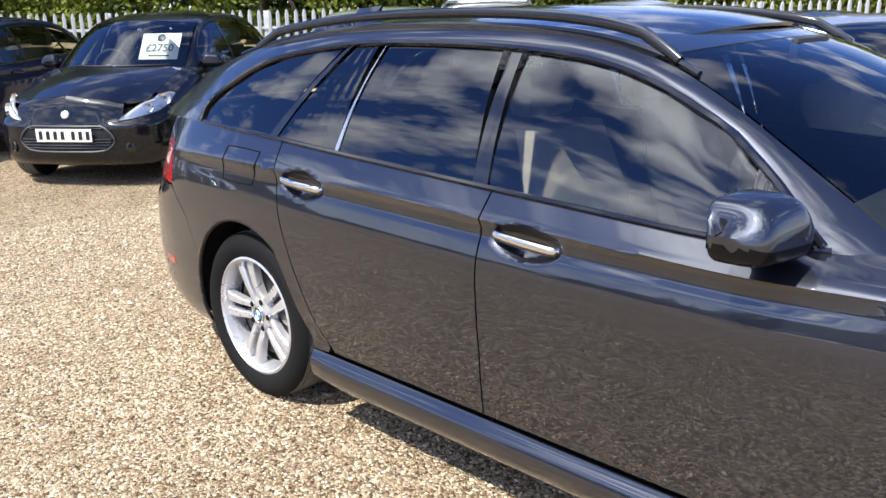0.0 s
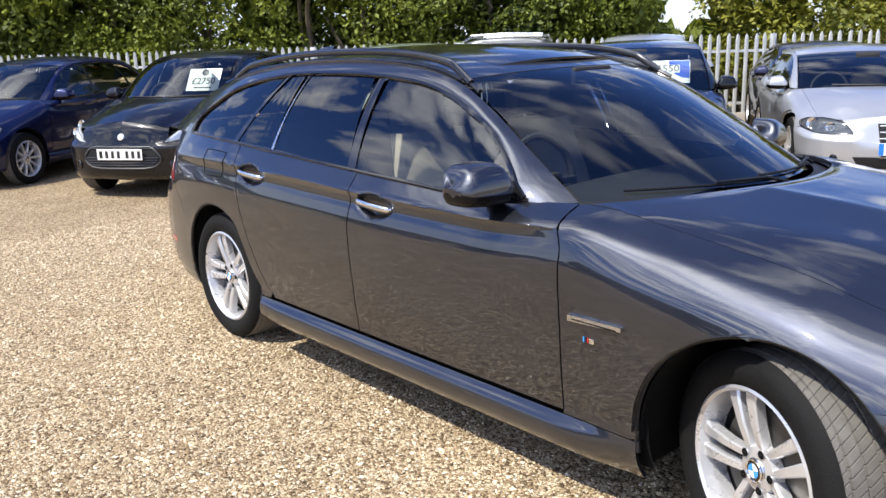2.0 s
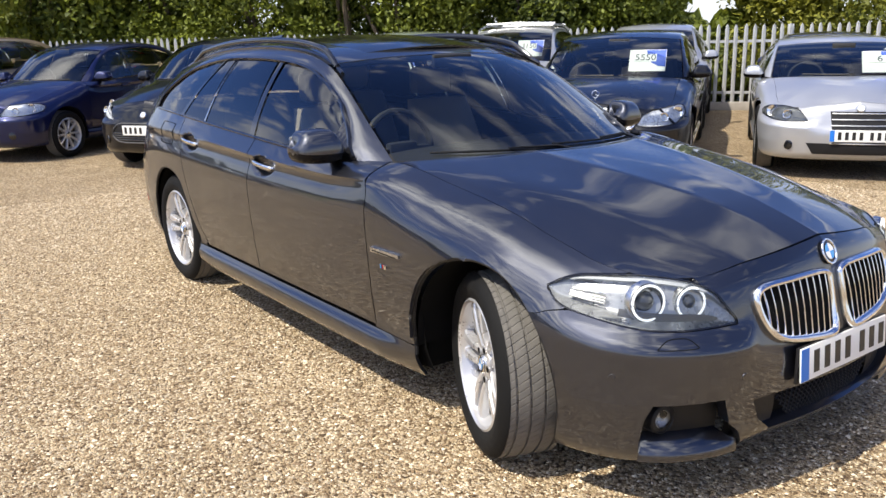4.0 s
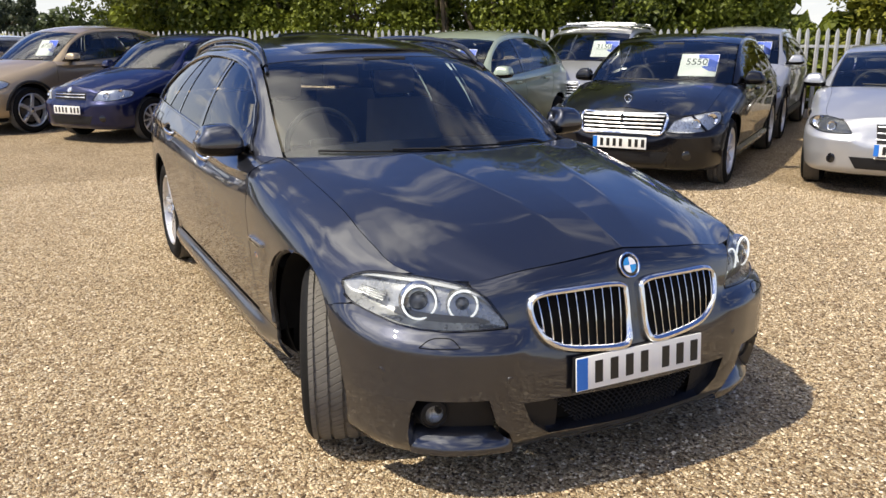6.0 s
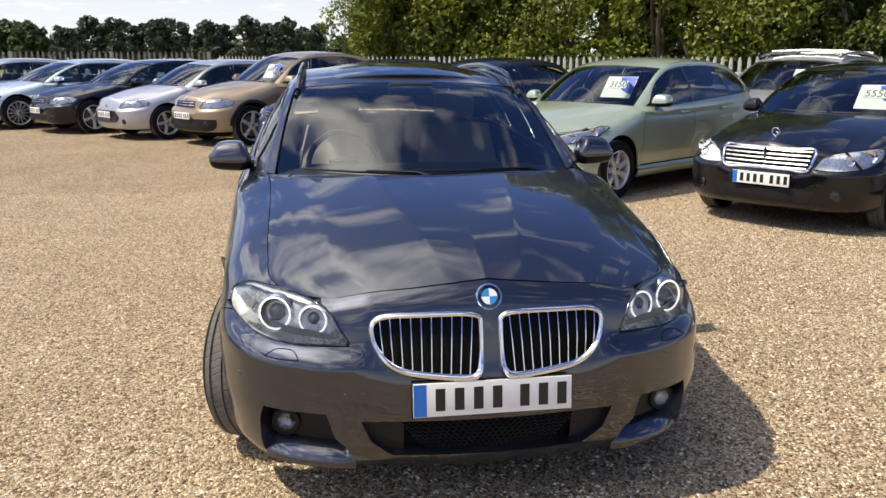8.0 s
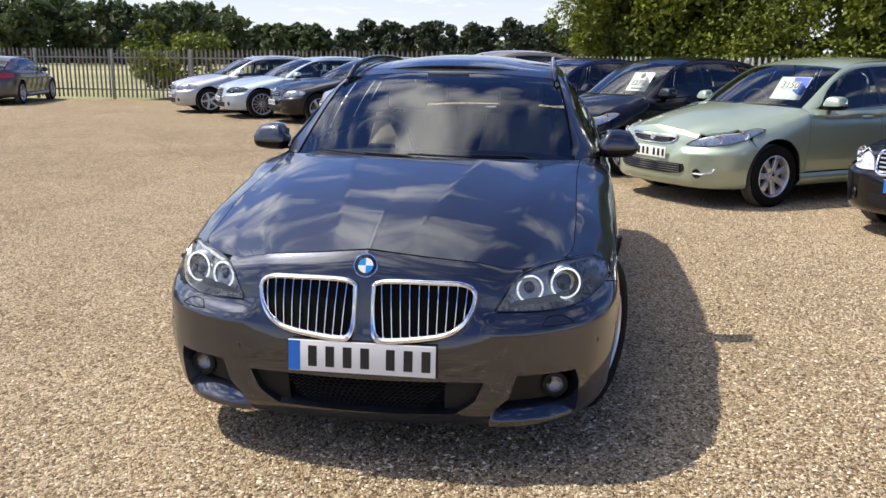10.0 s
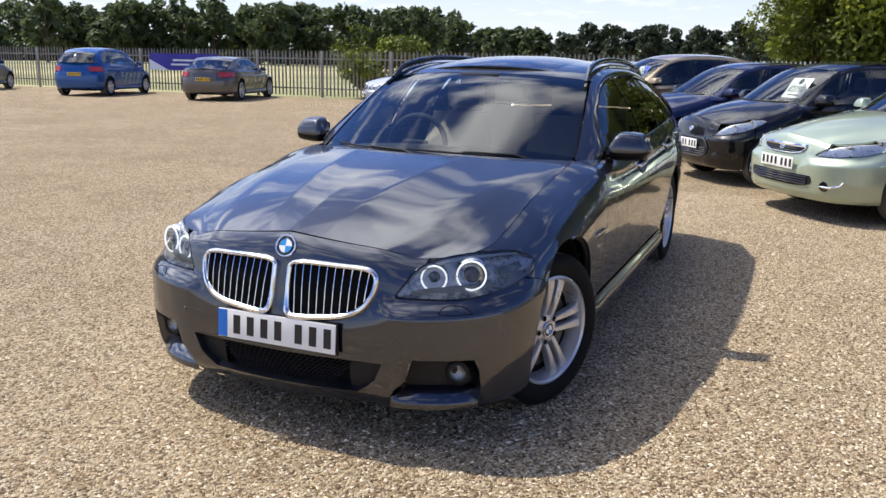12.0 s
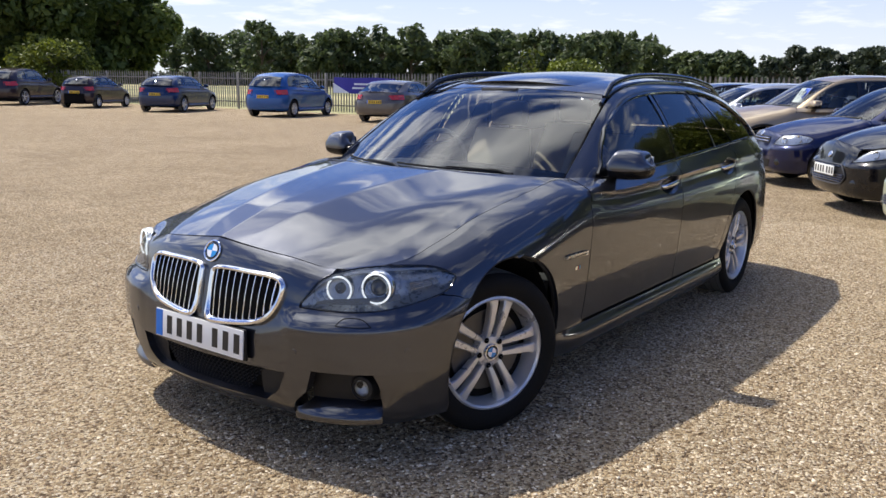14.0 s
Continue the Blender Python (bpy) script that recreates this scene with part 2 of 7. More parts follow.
def foliage(name, dark, light, trans=0.25):
    m = bpy.data.materials.new(name)
    m.use_nodes = True
    n, l = m.node_tree.nodes, m.node_tree.links
    b = n["Principled BSDF"]
    geo, r, tc, no, ad = (n.new("ShaderNode" + k) for k in ("NewGeometry", "ValToRGB", "TexCoord", "TexNoise", "Math"))
    no.inputs["Scale"].default_value = 0.6
    l.new(tc.outputs["Object"], no.inputs["Vector"])
    ad.operation = "MULTIPLY_ADD"
    ad.inputs[1].default_value = 0.55
    l.new(geo.outputs["Random Per Island"], ad.inputs[0])
    mm = n.new("ShaderNodeMath"); mm.operation = "MULTIPLY_ADD"; mm.inputs[1].default_value, mm.inputs[2].default_value = 1.6, -0.55
    l.new(no.outputs["Fac"], mm.inputs[0]); l.new(mm.outputs[0], ad.inputs[2])
    r.color_ramp.elements[0].color, r.color_ramp.elements[1].color = (*dark, 1), (*light, 1)
    l.new(ad.outputs[0], r.inputs[0]); l.new(r.outputs[0], b.inputs["Base Color"])
    b.inputs["Roughness"].default_value = 0.55
    b.inputs["Specular IOR Level"].default_value = 0.35
    t, mx, o = n.new("ShaderNodeBsdfTranslucent"), n.new("ShaderNodeMixShader"), n["Material Output"]
    l.new(r.outputs[0], t.inputs[0])
    mx.inputs[0].default_value = trans
    l.new(b.outputs[0], mx.inputs[1]); l.new(t.outputs[0], mx.inputs[2]); l.new(mx.outputs[0], o.inputs[0])
    return m


M_LEAF = foliage("hedge_leaf", (0.014, 0.030, 0.005), (0.235, 0.275, 0.034), 0.3)
M_LEAFY = foliage("hedge_leaf_yellow", (0.08, 0.10, 0.012), (0.26, 0.25, 0.03))
M_LEAFD = foliage("far_leaf", (0.036, 0.058, 0.026), (0.120, 0.155, 0.060), 0.4)
M_LEAFM = foliage("mid_leaf", (0.028, 0.052, 0.012), (0.15, 0.20, 0.045), 0.4)
M_PINE = foliage("pine_needles", (0.026, 0.040, 0.026), (0.075, 0.095, 0.055), 0.3)


def gravel_mat():
    """Compacted golden gravel: stones of two sizes, each with its own tone, worn and stained in patches."""
    m = bpy.data.materials.new("golden_gravel")
    m.use_nodes = True
    n, l = m.node_tree.nodes, m.node_tree.links
    b = n["Principled BSDF"]
    tc = n.new("ShaderNodeTexCoord")
    v1, v2 = n.new("ShaderNodeTexVoronoi"), n.new("ShaderNodeTexVoronoi")
    v1.inputs["Scale"].default_value, v2.inputs["Scale"].default_value = 92, 210
    wob = n.new("ShaderNodeTexNoise"); wob.inputs["Scale"].default_value = 90
    mixv = n.new("ShaderNodeVectorMath"); mixv.operation = "MULTIPLY_ADD"
    mixv.inputs[1].default_value = (0.012, 0.012, 0.0)
    l.new(tc.outputs["Object"], wob.inputs["Vector"]); l.new(wob.outputs["Color"], mixv.inputs[0]); l.new(tc.outputs["Object"], mixv.inputs[2])
    for v in (v1, v2):
        v.voronoi_dimensions = "2D"
        l.new(mixv.outputs[0], v.inputs["Vector"])
    sx = n.new("ShaderNodeSeparateColor"); l.new(v1.outputs["Color"], sx.inputs[0])
    sy = n.new("ShaderNodeSeparateColor"); l.new(v2.outputs["Color"], sy.inputs[0])
    ramp = n.new("ShaderNodeValToRGB")
    cols = [(0.0, (0.05, 0.033, 0.02)), (0.24, (0.24, 0.163, 0.094)), (0.46, (0.50, 0.375, 0.228)), (0.70, (0.66, 0.53, 0.35)), (0.9, (0.83, 0.735, 0.57)), (1.0, (0.40, 0.35, 0.30))]
    e = ramp.color_ramp.elements
    while len(e) < len(cols):
        e.new(0.5)
    for k, (p, c) in zip(e, cols):
        k.position, k.color = p, (*c, 1)
    pick = n.new("ShaderNodeMath"); pick.operation = "MULTIPLY_ADD"; pick.inputs[1].default_value = 0.8
    half = n.new("ShaderNodeMath"); half.operation = "MULTIPLY"; half.inputs[1].default_value = 0.2
    l.new(sy.outputs[0], half.inputs[0]); l.new(sx.outputs[0], pick.inputs[0]); l.new(half.outputs[0], pick.inputs[2]); l.new(pick.outputs[0], ramp.inputs[0])
    # patches where tyres have worn it and where it is damp or sandy
    p1, p2 = n.new("ShaderNodeTexNoise"), n.new("ShaderNodeTexNoise")
    p1.inputs["Scale"].default_value, p2.inputs["Scale"].default_value = 0.55, 2.6
    p1.inputs["Detail"].default_value = p2.inputs["Detail"].default_value = 5
    l.new(tc.outputs["Object"], p1.inputs["Vector"]); l.new(tc.outputs["Object"], p2.inputs["Vector"])
    sm = n.new("ShaderNodeMath"); sm.operation = "ADD"
    l.new(p1.outputs["Fac"], sm.inputs[0]); l.new(p2.outputs["Fac"], sm.inputs[1])
    pr = n.new("ShaderNodeValToRGB")
    pr.color_ramp.elements[0].position, pr.color_ramp.elements[0].color = 0.34, (0.82, 0.77, 0.70, 1)
    pr.color_ramp.elements[1].position, pr.color_ramp.elements[1].color = 0.66, (1.10, 1.06, 1.0, 1)
    hf = n.new("ShaderNodeMath"); hf.operation = "MULTIPLY"; hf.inputs[1].default_value = 0.5
    l.new(sm.outputs[0], hf.inputs[0]); l.new(hf.outputs[0], pr.inputs[0])
    mul = n.new("ShaderNodeMix"); mul.data_type, mul.blend_type = "RGBA", "MULTIPLY"
    mul.inputs["Factor"].default_value = 1.0
    l.new(ramp.outputs[0], mul.inputs[6]); l.new(pr.outputs[0], mul.inputs[7]); l.new(mul.outputs[2], b.inputs["Base Color"])
    b.inputs["Roughness"].default_value = 0.85
    b.inputs["Specular IOR Level"].default_value = 0.3
    h = n.new("ShaderNodeMath"); h.operation = "MULTIPLY_ADD"; h.inputs[1].default_value = 0.5
    l.new(v2.outputs["Distance"], h.inputs[0]); l.new(v1.outputs["Distance"], h.inputs[2])
    inv = n.new("ShaderNodeMath"); inv.operation = "SUBTRACT"; inv.inputs[0].default_value = 1.0
    l.new(h.outputs[0], inv.inputs[1])
    bp = n.new("ShaderNodeBump")
    bp.inputs["Strength"].default_value, bp.inputs["Distance"].default_value = 1.0, 0.021
    l.new(inv.outputs[0], bp.inputs["Height"]); l.new(bp.outputs[0], b.inputs["Normal"])
    return m


M_GRAVEL = gravel_mat()


def stone_mat():
    m = mat("loose_stone", (0.45, 0.36, 0.23), 0.85)
    n, l = m.node_tree.nodes, m.node_tree.links
    geo, r = n.new("ShaderNodeNewGeometry"), n.new("ShaderNodeValToRGB")
    r.color_ramp.elements[0].color, r.color_ramp.elements[1].color = (0.16, 0.10, 0.055, 1), (0.80, 0.69, 0.52, 1)
    k = r.color_ramp.elements.new(0.5); k.color = (0.53, 0.41, 0.255, 1)
    l.new(geo.outputs["Random Per Island"], r.inputs[0]); l.new(r.outputs[0], n["Principled BSDF"].inputs["Base Color"])
    return m


M_STONE = stone_mat()


def field_mat():
    m = mat("dry_field_grass", (0.30, 0.27, 0.12), 0.9, var=0.25, scale=0.5)
    n, l = m.node_tree.nodes, m.node_tree.links
    tc, no, r = n.new("ShaderNodeTexCoord"), n.new("ShaderNodeTexNoise"), n.new("ShaderNodeValToRGB")
    no.inputs["Scale"].default_value, no.inputs["Detail"].default_value = 0.06, 8
    r.color_ramp.elements[0].position, r.color_ramp.elements[0].color = 0.35, (0.16, 0.17, 0.06, 1)
    r.color_ramp.elements[1].position, r.color_ramp.elements[1].color = 0.65, (0.38, 0.33, 0.16, 1)
    l.new(tc.outputs["Object"], no.inputs["Vector"]); l.new(no.outputs["Fac"], r.inputs[0]); l.new(r.outputs[0], n["Principled BSDF"].inputs["Base Color"])
    return m


M_FIELD = field_mat()

# ---- shape tools ----
def spline(xs, ys):
    """A smooth curve through points, with no overshoot; ys may have several columns."""
    xs, ys = np.asarray(xs, float), np.asarray(ys, float)
    if xs[0] > xs[-1]:
        xs, ys = xs[::-1], ys[::-1]
    flat = ys.ndim == 1
    y = ys[:, None] if flat else ys
    h = np.diff(xs)[:, None]
    d = np.diff(y, axis=0) / h
    m = np.zeros_like(y)
    m[0], m[-1] = d[0], d[-1]
    for i in range(1, len(xs) - 1):
        a, b = d[i - 1], d[i]
        w1, w2 = 2 * h[i] + h[i - 1], h[i] + 2 * h[i - 1]
        with np.errstate(divide="ignore", invalid="ignore"):
            v = (w1 + w2) / (w1 / a + w2 / b)
        m[i] = np.where(a * b > 0, v, 0)

    def at(x):
        x = np.asarray(x, float)
        xc = np.clip(x, xs[0], xs[-1])
        i = np.clip(np.searchsorted(xs, xc) - 1, 0, len(xs) - 2)
        hh = (xs[i + 1] - xs[i])[..., None]
        t = ((xc - xs[i])[..., None]) / hh
        r = (2 * t**3 - 3 * t**2 + 1) * y[i] + (t**3 - 2 * t**2 + t) * hh * m[i] + (-2 * t**3 + 3 * t**2) * y[i + 1] + (t**3 - t**2) * hh * m[i + 1]
        return r[..., 0] if flat else r

    return at


def catmull(points, n=24, closed=False):
    """A rounded curve through points (any dimension)."""
    p = np.asarray(points, float)
    k = len(p)
    out = []
    for i in range(k if closed else k - 1):
        if closed:
            a, b, c, d = p[(i - 1) % k], p[i], p[(i + 1) % k], p[(i + 2) % k]
        else:
            b, c = p[i], p[i + 1]
            a = p[i - 1] if i else 2 * b - c
            d = p[i + 2] if i + 2 < k else 2 * c - b
        for j in range(n):
            t = j / n
            out.append(0.5 * (2 * b + (c - a) * t + (2 * a - 5 * b + 4 * c - d) * t * t + (3 * b - a - 3 * c + d) * t**3))
    if not closed:
        out.append(p[-1])
    return np.array(out)


def resample(poly, n):
    p = np.asarray(poly, float)
    s = np.r_[0, np.cumsum(np.linalg.norm(np.diff(p, axis=0), axis=1))]
    if s[-1] < 1e-9:
        return np.repeat(p[:1], n, 0)
    u = np.linspace(0, s[-1], n)
    return np.stack([np.interp(u, s, p[:, k]) for k in range(p.shape[1])], -1)


def coons(bottom, top, left, right, nu, nv):
    """A patch between four edges: bottom and top run left to right, left and right run bottom to top."""
    b, t, l, r = resample(bottom, nu), resample(top, nu), resample(left, nv), resample(right, nv)
    u, v = np.linspace(0, 1, nu)[:, None, None], np.linspace(0, 1, nv)[None, :, None]
    g = (1 - v) * b[:, None] + v * t[:, None] + (1 - u) * l[None] + u * r[None]
    return g - ((1 - u) * (1 - v) * b[0] + u * (1 - v) * b[-1] + (1 - u) * v * t[0] + u * v * t[-1])


class Geo:
    """Vertices and faces of one part in the making."""

    def __init__(self):
        self.v, self.f = [], []

    def add(self, verts, faces, m=None):
        k = len(self.v)
        for p in verts:
            self.v.append(tuple(m @ Vector(p)) if m is not None else tuple(p))
        self.f += [tuple(k + i for i in f) for f in faces]
        return self

    def grid(self, g, out=None, flange=0.0, closed_u=False):
        """A grid of points as quads, facing away from the point out; flange: depth of the edge folded inwards."""
        g = np.asarray(g, float)
        nu, nv = g.shape[:2]
        gu, gv = np.gradient(g, axis=0), np.gradient(g, axis=1)
        n = np.cross(gu, gv)
        n /= np.maximum(np.linalg.norm(n, axis=-1, keepdims=True), 1e-9)
        flip = False
        if out is not None:
            flip = np.sum(n * (g - np.asarray(out, float))) < 0
        if flip:
            n = -n
        idx = np.arange(nu * nv).reshape(nu, nv)
        faces = []
        for i in range(nu if closed_u else nu - 1):
            for j in range(nv - 1):
                i2 = (i + 1) % nu
                q = (idx[i, j], idx[i2, j], idx[i2, j + 1], idx[i, j + 1])
                faces.append(q[::-1] if flip else q)
        verts = list(g.reshape(-1, 3))
        if flange:
            loop = [(i, 0) for i in range(nu)] + [(nu - 1, j) for j in range(1, nv)] + [(i, nv - 1) for i in range(nu - 2, -1, -1)] + [(0, j) for j in range(nv - 2, 0, -1)]
            base = len(verts)
            for i, j in loop:
                verts.append(g[i, j] - n[i, j] * flange)
            m = len(loop)
            for a in range(m):
                b = (a + 1) % m
                q = (idx[loop[a]], base + a, base + b, idx[loop[b]])
                faces.append(q[::-1] if flip else q)
        return self.add(verts, faces)

    def box(self, c, s, m=None, bevel=0.0):
        bm = bmesh.new()
        bmesh.ops.create_cube(bm, size=1)
        bmesh.ops.scale(bm, vec=s, verts=bm.verts)
        if bevel:
            bmesh.ops.bevel(bm, geom=bm.edges, offset=bevel, segments=2, affect="EDGES", profile=0.6)
        bmesh.ops.translate(bm, vec=c, verts=bm.verts)
        bm.verts.index_update()
        self.add([v.co for v in bm.verts], [[v.index for v in f.verts] for f in bm.faces], m)
        bm.free()
        return self

    def lathe(self, profile, n=48, m=None, closed=False):
        """A profile of (radius, y) turned about the y axis."""
        p = list(profile)
        k = len(p)
        verts = [(r * math.cos(2 * math.pi * i / n), y, r * math.sin(2 * math.pi * i / n)) for i in range(n) for r, y in p]
        faces = []
        for i in range(n):
            for j in range(k if closed else k - 1):
                a, b = i * k, ((i + 1) % n) * k
                j2 = (j + 1) % k
                faces.append((a + j, a + j2, b + j2, b + j))
        return self.add(verts, faces, m)

    def tube(self, path, r, n=8, closed=False, flat=1.0, up=(0, 0, 1)):
        """A tube along a path; flat squeezes it across."""
        p = np.asarray(path, float)
        k = len(p)
        rr = np.broadcast_to(r, (k,))
        verts, faces = [], []
        for i in range(k):
            a, b = (p[(i - 1) % k], p[(i + 1) % k]) if closed else (p[max(i - 1, 0)], p[min(i + 1, k - 1)])
            t = Vector(b - a).normalized()
            s = t.cross(Vector(up))
            s = s.normalized() if s.length > 1e-4 else t.orthogonal().normalized()
            w = s.cross(t)
            for j in range(n):
                an = 2 * math.pi * j / n
                verts.append(Vector(p[i]) + s * math.cos(an) * rr[i] * flat + w * math.sin(an) * rr[i])
        for i in range(k if closed else k - 1):
            for j in range(n):
                a, b = i * n, ((i + 1) % k) * n
                faces.append((a + j, a + (j + 1) % n, b + (j + 1) % n, b + j))
        if not closed:
            faces += [tuple(range(n))[::-1], tuple(range((k - 1) * n, k * n))]
        return self.add(verts, faces)

    def prism(self, outline, depth, m=None):
        """A flat outline in x, z, given depth along y."""
        k = len(outline)
        verts = [(x, 0, z) for x, z in outline] + [(x, depth, z) for x, z in outline]
        faces = [tuple(range(k)), tuple(range(k, 2 * k))[::-1]] + [(i, i + k, (i + 1) % k + k, (i + 1) % k) for i in range(k)]
        return self.add(verts, faces, m)

    def mirror(self):
        g = Geo()
        g.v = [(x, -y, z) for x, y, z in self.v]
        g.f = [tuple(f[::-1]) for f in self.f]
        return g

    def both(self):
        g = self.mirror()
        self.add(g.v, g.f)
        return self


def mesh_of(name, geo, material, sharp=40):
    me = bpy.data.meshes.new(name)
    me.from_pydata(geo.v, [], geo.f)
    me.polygons.foreach_set("use_smooth", [True] * len(me.polygons))
    me.set_sharp_from_angle(angle=radians(sharp))
    me.materials.append(material)
    me.update()
    return me


def part(name, geo, material, parent=None, label="", sharp=40, m=None):
    """One mesh object under a thing, or a thing of its own."""
    ob = new(name, geo if isinstance(geo, bpy.types.Mesh) else mesh_of(name, geo, material, sharp))
    if m is not None:
        ob.matrix_basis = m
    if parent is not None:
        ob.parent = parent
    if label:
        tagged(ob, label)
    return ob


def writing(name, words, size, material, parent, m):
    """Letters in the built-in font as one flat mesh."""
    cu = bpy.data.curves.new(name, "FONT")
    cu.body, cu.size, cu.align_x, cu.align_y, cu.extrude = words, size, "CENTER", "CENTER", 0.001
    tmp = new("letters", cu)
    me = bpy.data.meshes.new_from_object(tmp.evaluated_get(bpy.context.evaluated_depsgraph_get()))
    bpy.data.objects.remove(tmp)
    me.materials.clear()
    me.materials.append(material)
    return part(name, me, None, parent, m=m)

# ---- a car, from its control lines ----
# Sections of the lower body: height and depth behind the widest outline, at thirteen levels from sill to belt.
SECTIONS = [
    ("n", 0.00, "r", [.17, .20, .24, .30, .37, .45, .49, .55, .62, .68, .72, .76, .795], [.09, .05, .03, .022, .020, .020, .026, .045, .06, .075, .085, .10, .13]),
    ("n", 0.30, "r", [.17, .20, .24, .30, .37, .45, .49, .55, .62, .68, .71, .74, .764], [.09, .05, .03, .022, .020, .020, .026, .045, .06, .075, .085, .10, .13]),
    ("n", 0.40, "r", [.168, .20, .24, .30, .365, .44, .505, .55, .605, .665, .702, .732, .754], [.08, .04, .024, .018, .015, .014, .018, .034, .056, .072, .085, .10, .13]),
    ("n", 0.465, "r", [.166, .20, .24, .30, .36, .435, .522, .540, .586, .65, .695, .722, .742], [.075, .034, .018, .013, .009, .006, .006, .010, .054, .068, .085, .10, .13]),
    ("n", 0.56, "r", [.165, .20, .24, .30, .36, .43, .525, .542, .590, .64, .69, .712, .728], [.07, .03, .015, .01, .005, 0, 0, .004, .056, .066, .085, .10, .13]),
    ("x", 0.52, "r", [.165, .20, .25, .30, .36, .44, .545, .560, .606, .65, .69, .725, .752], [.06, .03, .02, .01, 0, 0, 0, .004, .050, .062, .08, .11, .15]),
    ("x", 0.30, "r", [.17, .21, .26, .32, .40, .50, .58, .62, .655, .70, .735, .765, .79], [.06, .03, .02, .015, .005, 0, .004, .014, .030, .058, .090, .130, .185]),
    ("x", 0.00, "r", [.17, .21, .26, .32, .42, .55, .66, .72, .76, .79, .815, .84, .862], [.07, .04, .02, .02, .01, 0, .005, .02, .04, .065, .095, .14, .195]),
    ("x", -0.35, "r", [.17, .21, .26, .32, .45, .60, .72, .78, .82, .85, .875, .898, .918], [.08, .05, .03, .03, .015, .004, 0, .01, .03, .05, .075, .12, .19]),
    ("x", -0.665, "r", [.165, .20, .26, .305, .45, .60, .74, .80, .85, .885, .91, .94, .963], [.055, .016, .004, .040, .02, .006, 0, .002, .014, .024, .032, .08, .175]),
    ("x", -1.05, "r", [.165, .20, .26, .305, .45, .60, .74, .79, .845, .868, .90, .925, .955], [.055, .016, .004, .040, .02, .006, 0, .002, .018, .031, .012, .04, .075]),
    ("x", -1.50, "r", [.165, .20, .26, .305, .45, .60, .74, .79, .845, .870, .905, .935, .972], [.055, .016, .004, .040, .02, .006, 0, .002, .018, .031, .011, .034, .062]),
    ("x", -2.40, "r", [.165, .20, .26, .305, .45, .60, .74, .80, .865, .890, .927, .965, 1.012], [.055, .016, .004, .040, .02, .006, 0, .001, .017, .029, .010, .034, .065]),
    ("x", -2.968, "r", [.17, .21, .26, .32, .45, .60, .74, .81, .87, .903, .935, .98, 1.037], [.08, .05, .03, .03, .015, .004, 0, .001, .012, .020, .012, .035, .075]),
    ("x", -3.40, "r", [.18, .22, .28, .34, .45, .60, .73, .80, .865, .90, .932, .98, 1.045], [.07, .04, .02, .015, .005, 0, 0, .004, .014, .022, .020, .05, .095]),
    ("x", -3.80, "r", [.20, .24, .30, .36, .45, .56, .68, .76, .82, .87, .92, .97, 1.04], [.08, .04, .02, .01, 0, 0, .005, .03, .05, .065, .08, .10, .13]),
    ("t", 0.00, "r", [.22, .26, .32, .38, .45, .55, .66, .74, .80, .86, .92, .97, 1.03], [.08, .04, .02, .01, 0, 0, .005, .04, .055, .065, .08, .10, .13]),
]
PLAN = [(.828, 0), (.824, .13), (.811, .27), (.786, .42), (.74, .57), (.672, .70), (.56, .81), (.385, .884), (.185, .912), (0, .917), (-.35, .915), (-.7, .916), (-1.5, .918), (-2.4, .918), (-2.968, .915),
        (-3.4, .89), (-3.65, .85), (-3.85, .77), (-3.99, .62), (-4.06, .40), (-4.08, .2), (-4.085, 0)]
ROOFLINE = [(-.745, .718, .958), (-.975, .688, 1.10), (-1.22, .648, 1.243), (-1.435, .614, 1.333), (-1.70, .597, 1.383), (-2.1, .588, 1.402), (-2.6, .58, 1.393), (-3.0, .575, 1.358), (-3.3, .58, 1.305), (-3.55, .605, 1.225),
            (-3.73, .645, 1.12), (-3.85, .68, 1.035)]
WINDOWTOP = [(-.885, .957), (-1.035, 1.085), (-1.222, 1.203), (-1.495, 1.304), (-1.80, 1.345), (-2.2, 1.358), (-2.63, 1.346), (-3.03, 1.288), (-3.22, 1.20), (-3.33, 1.115), (-3.345, 1.046)]


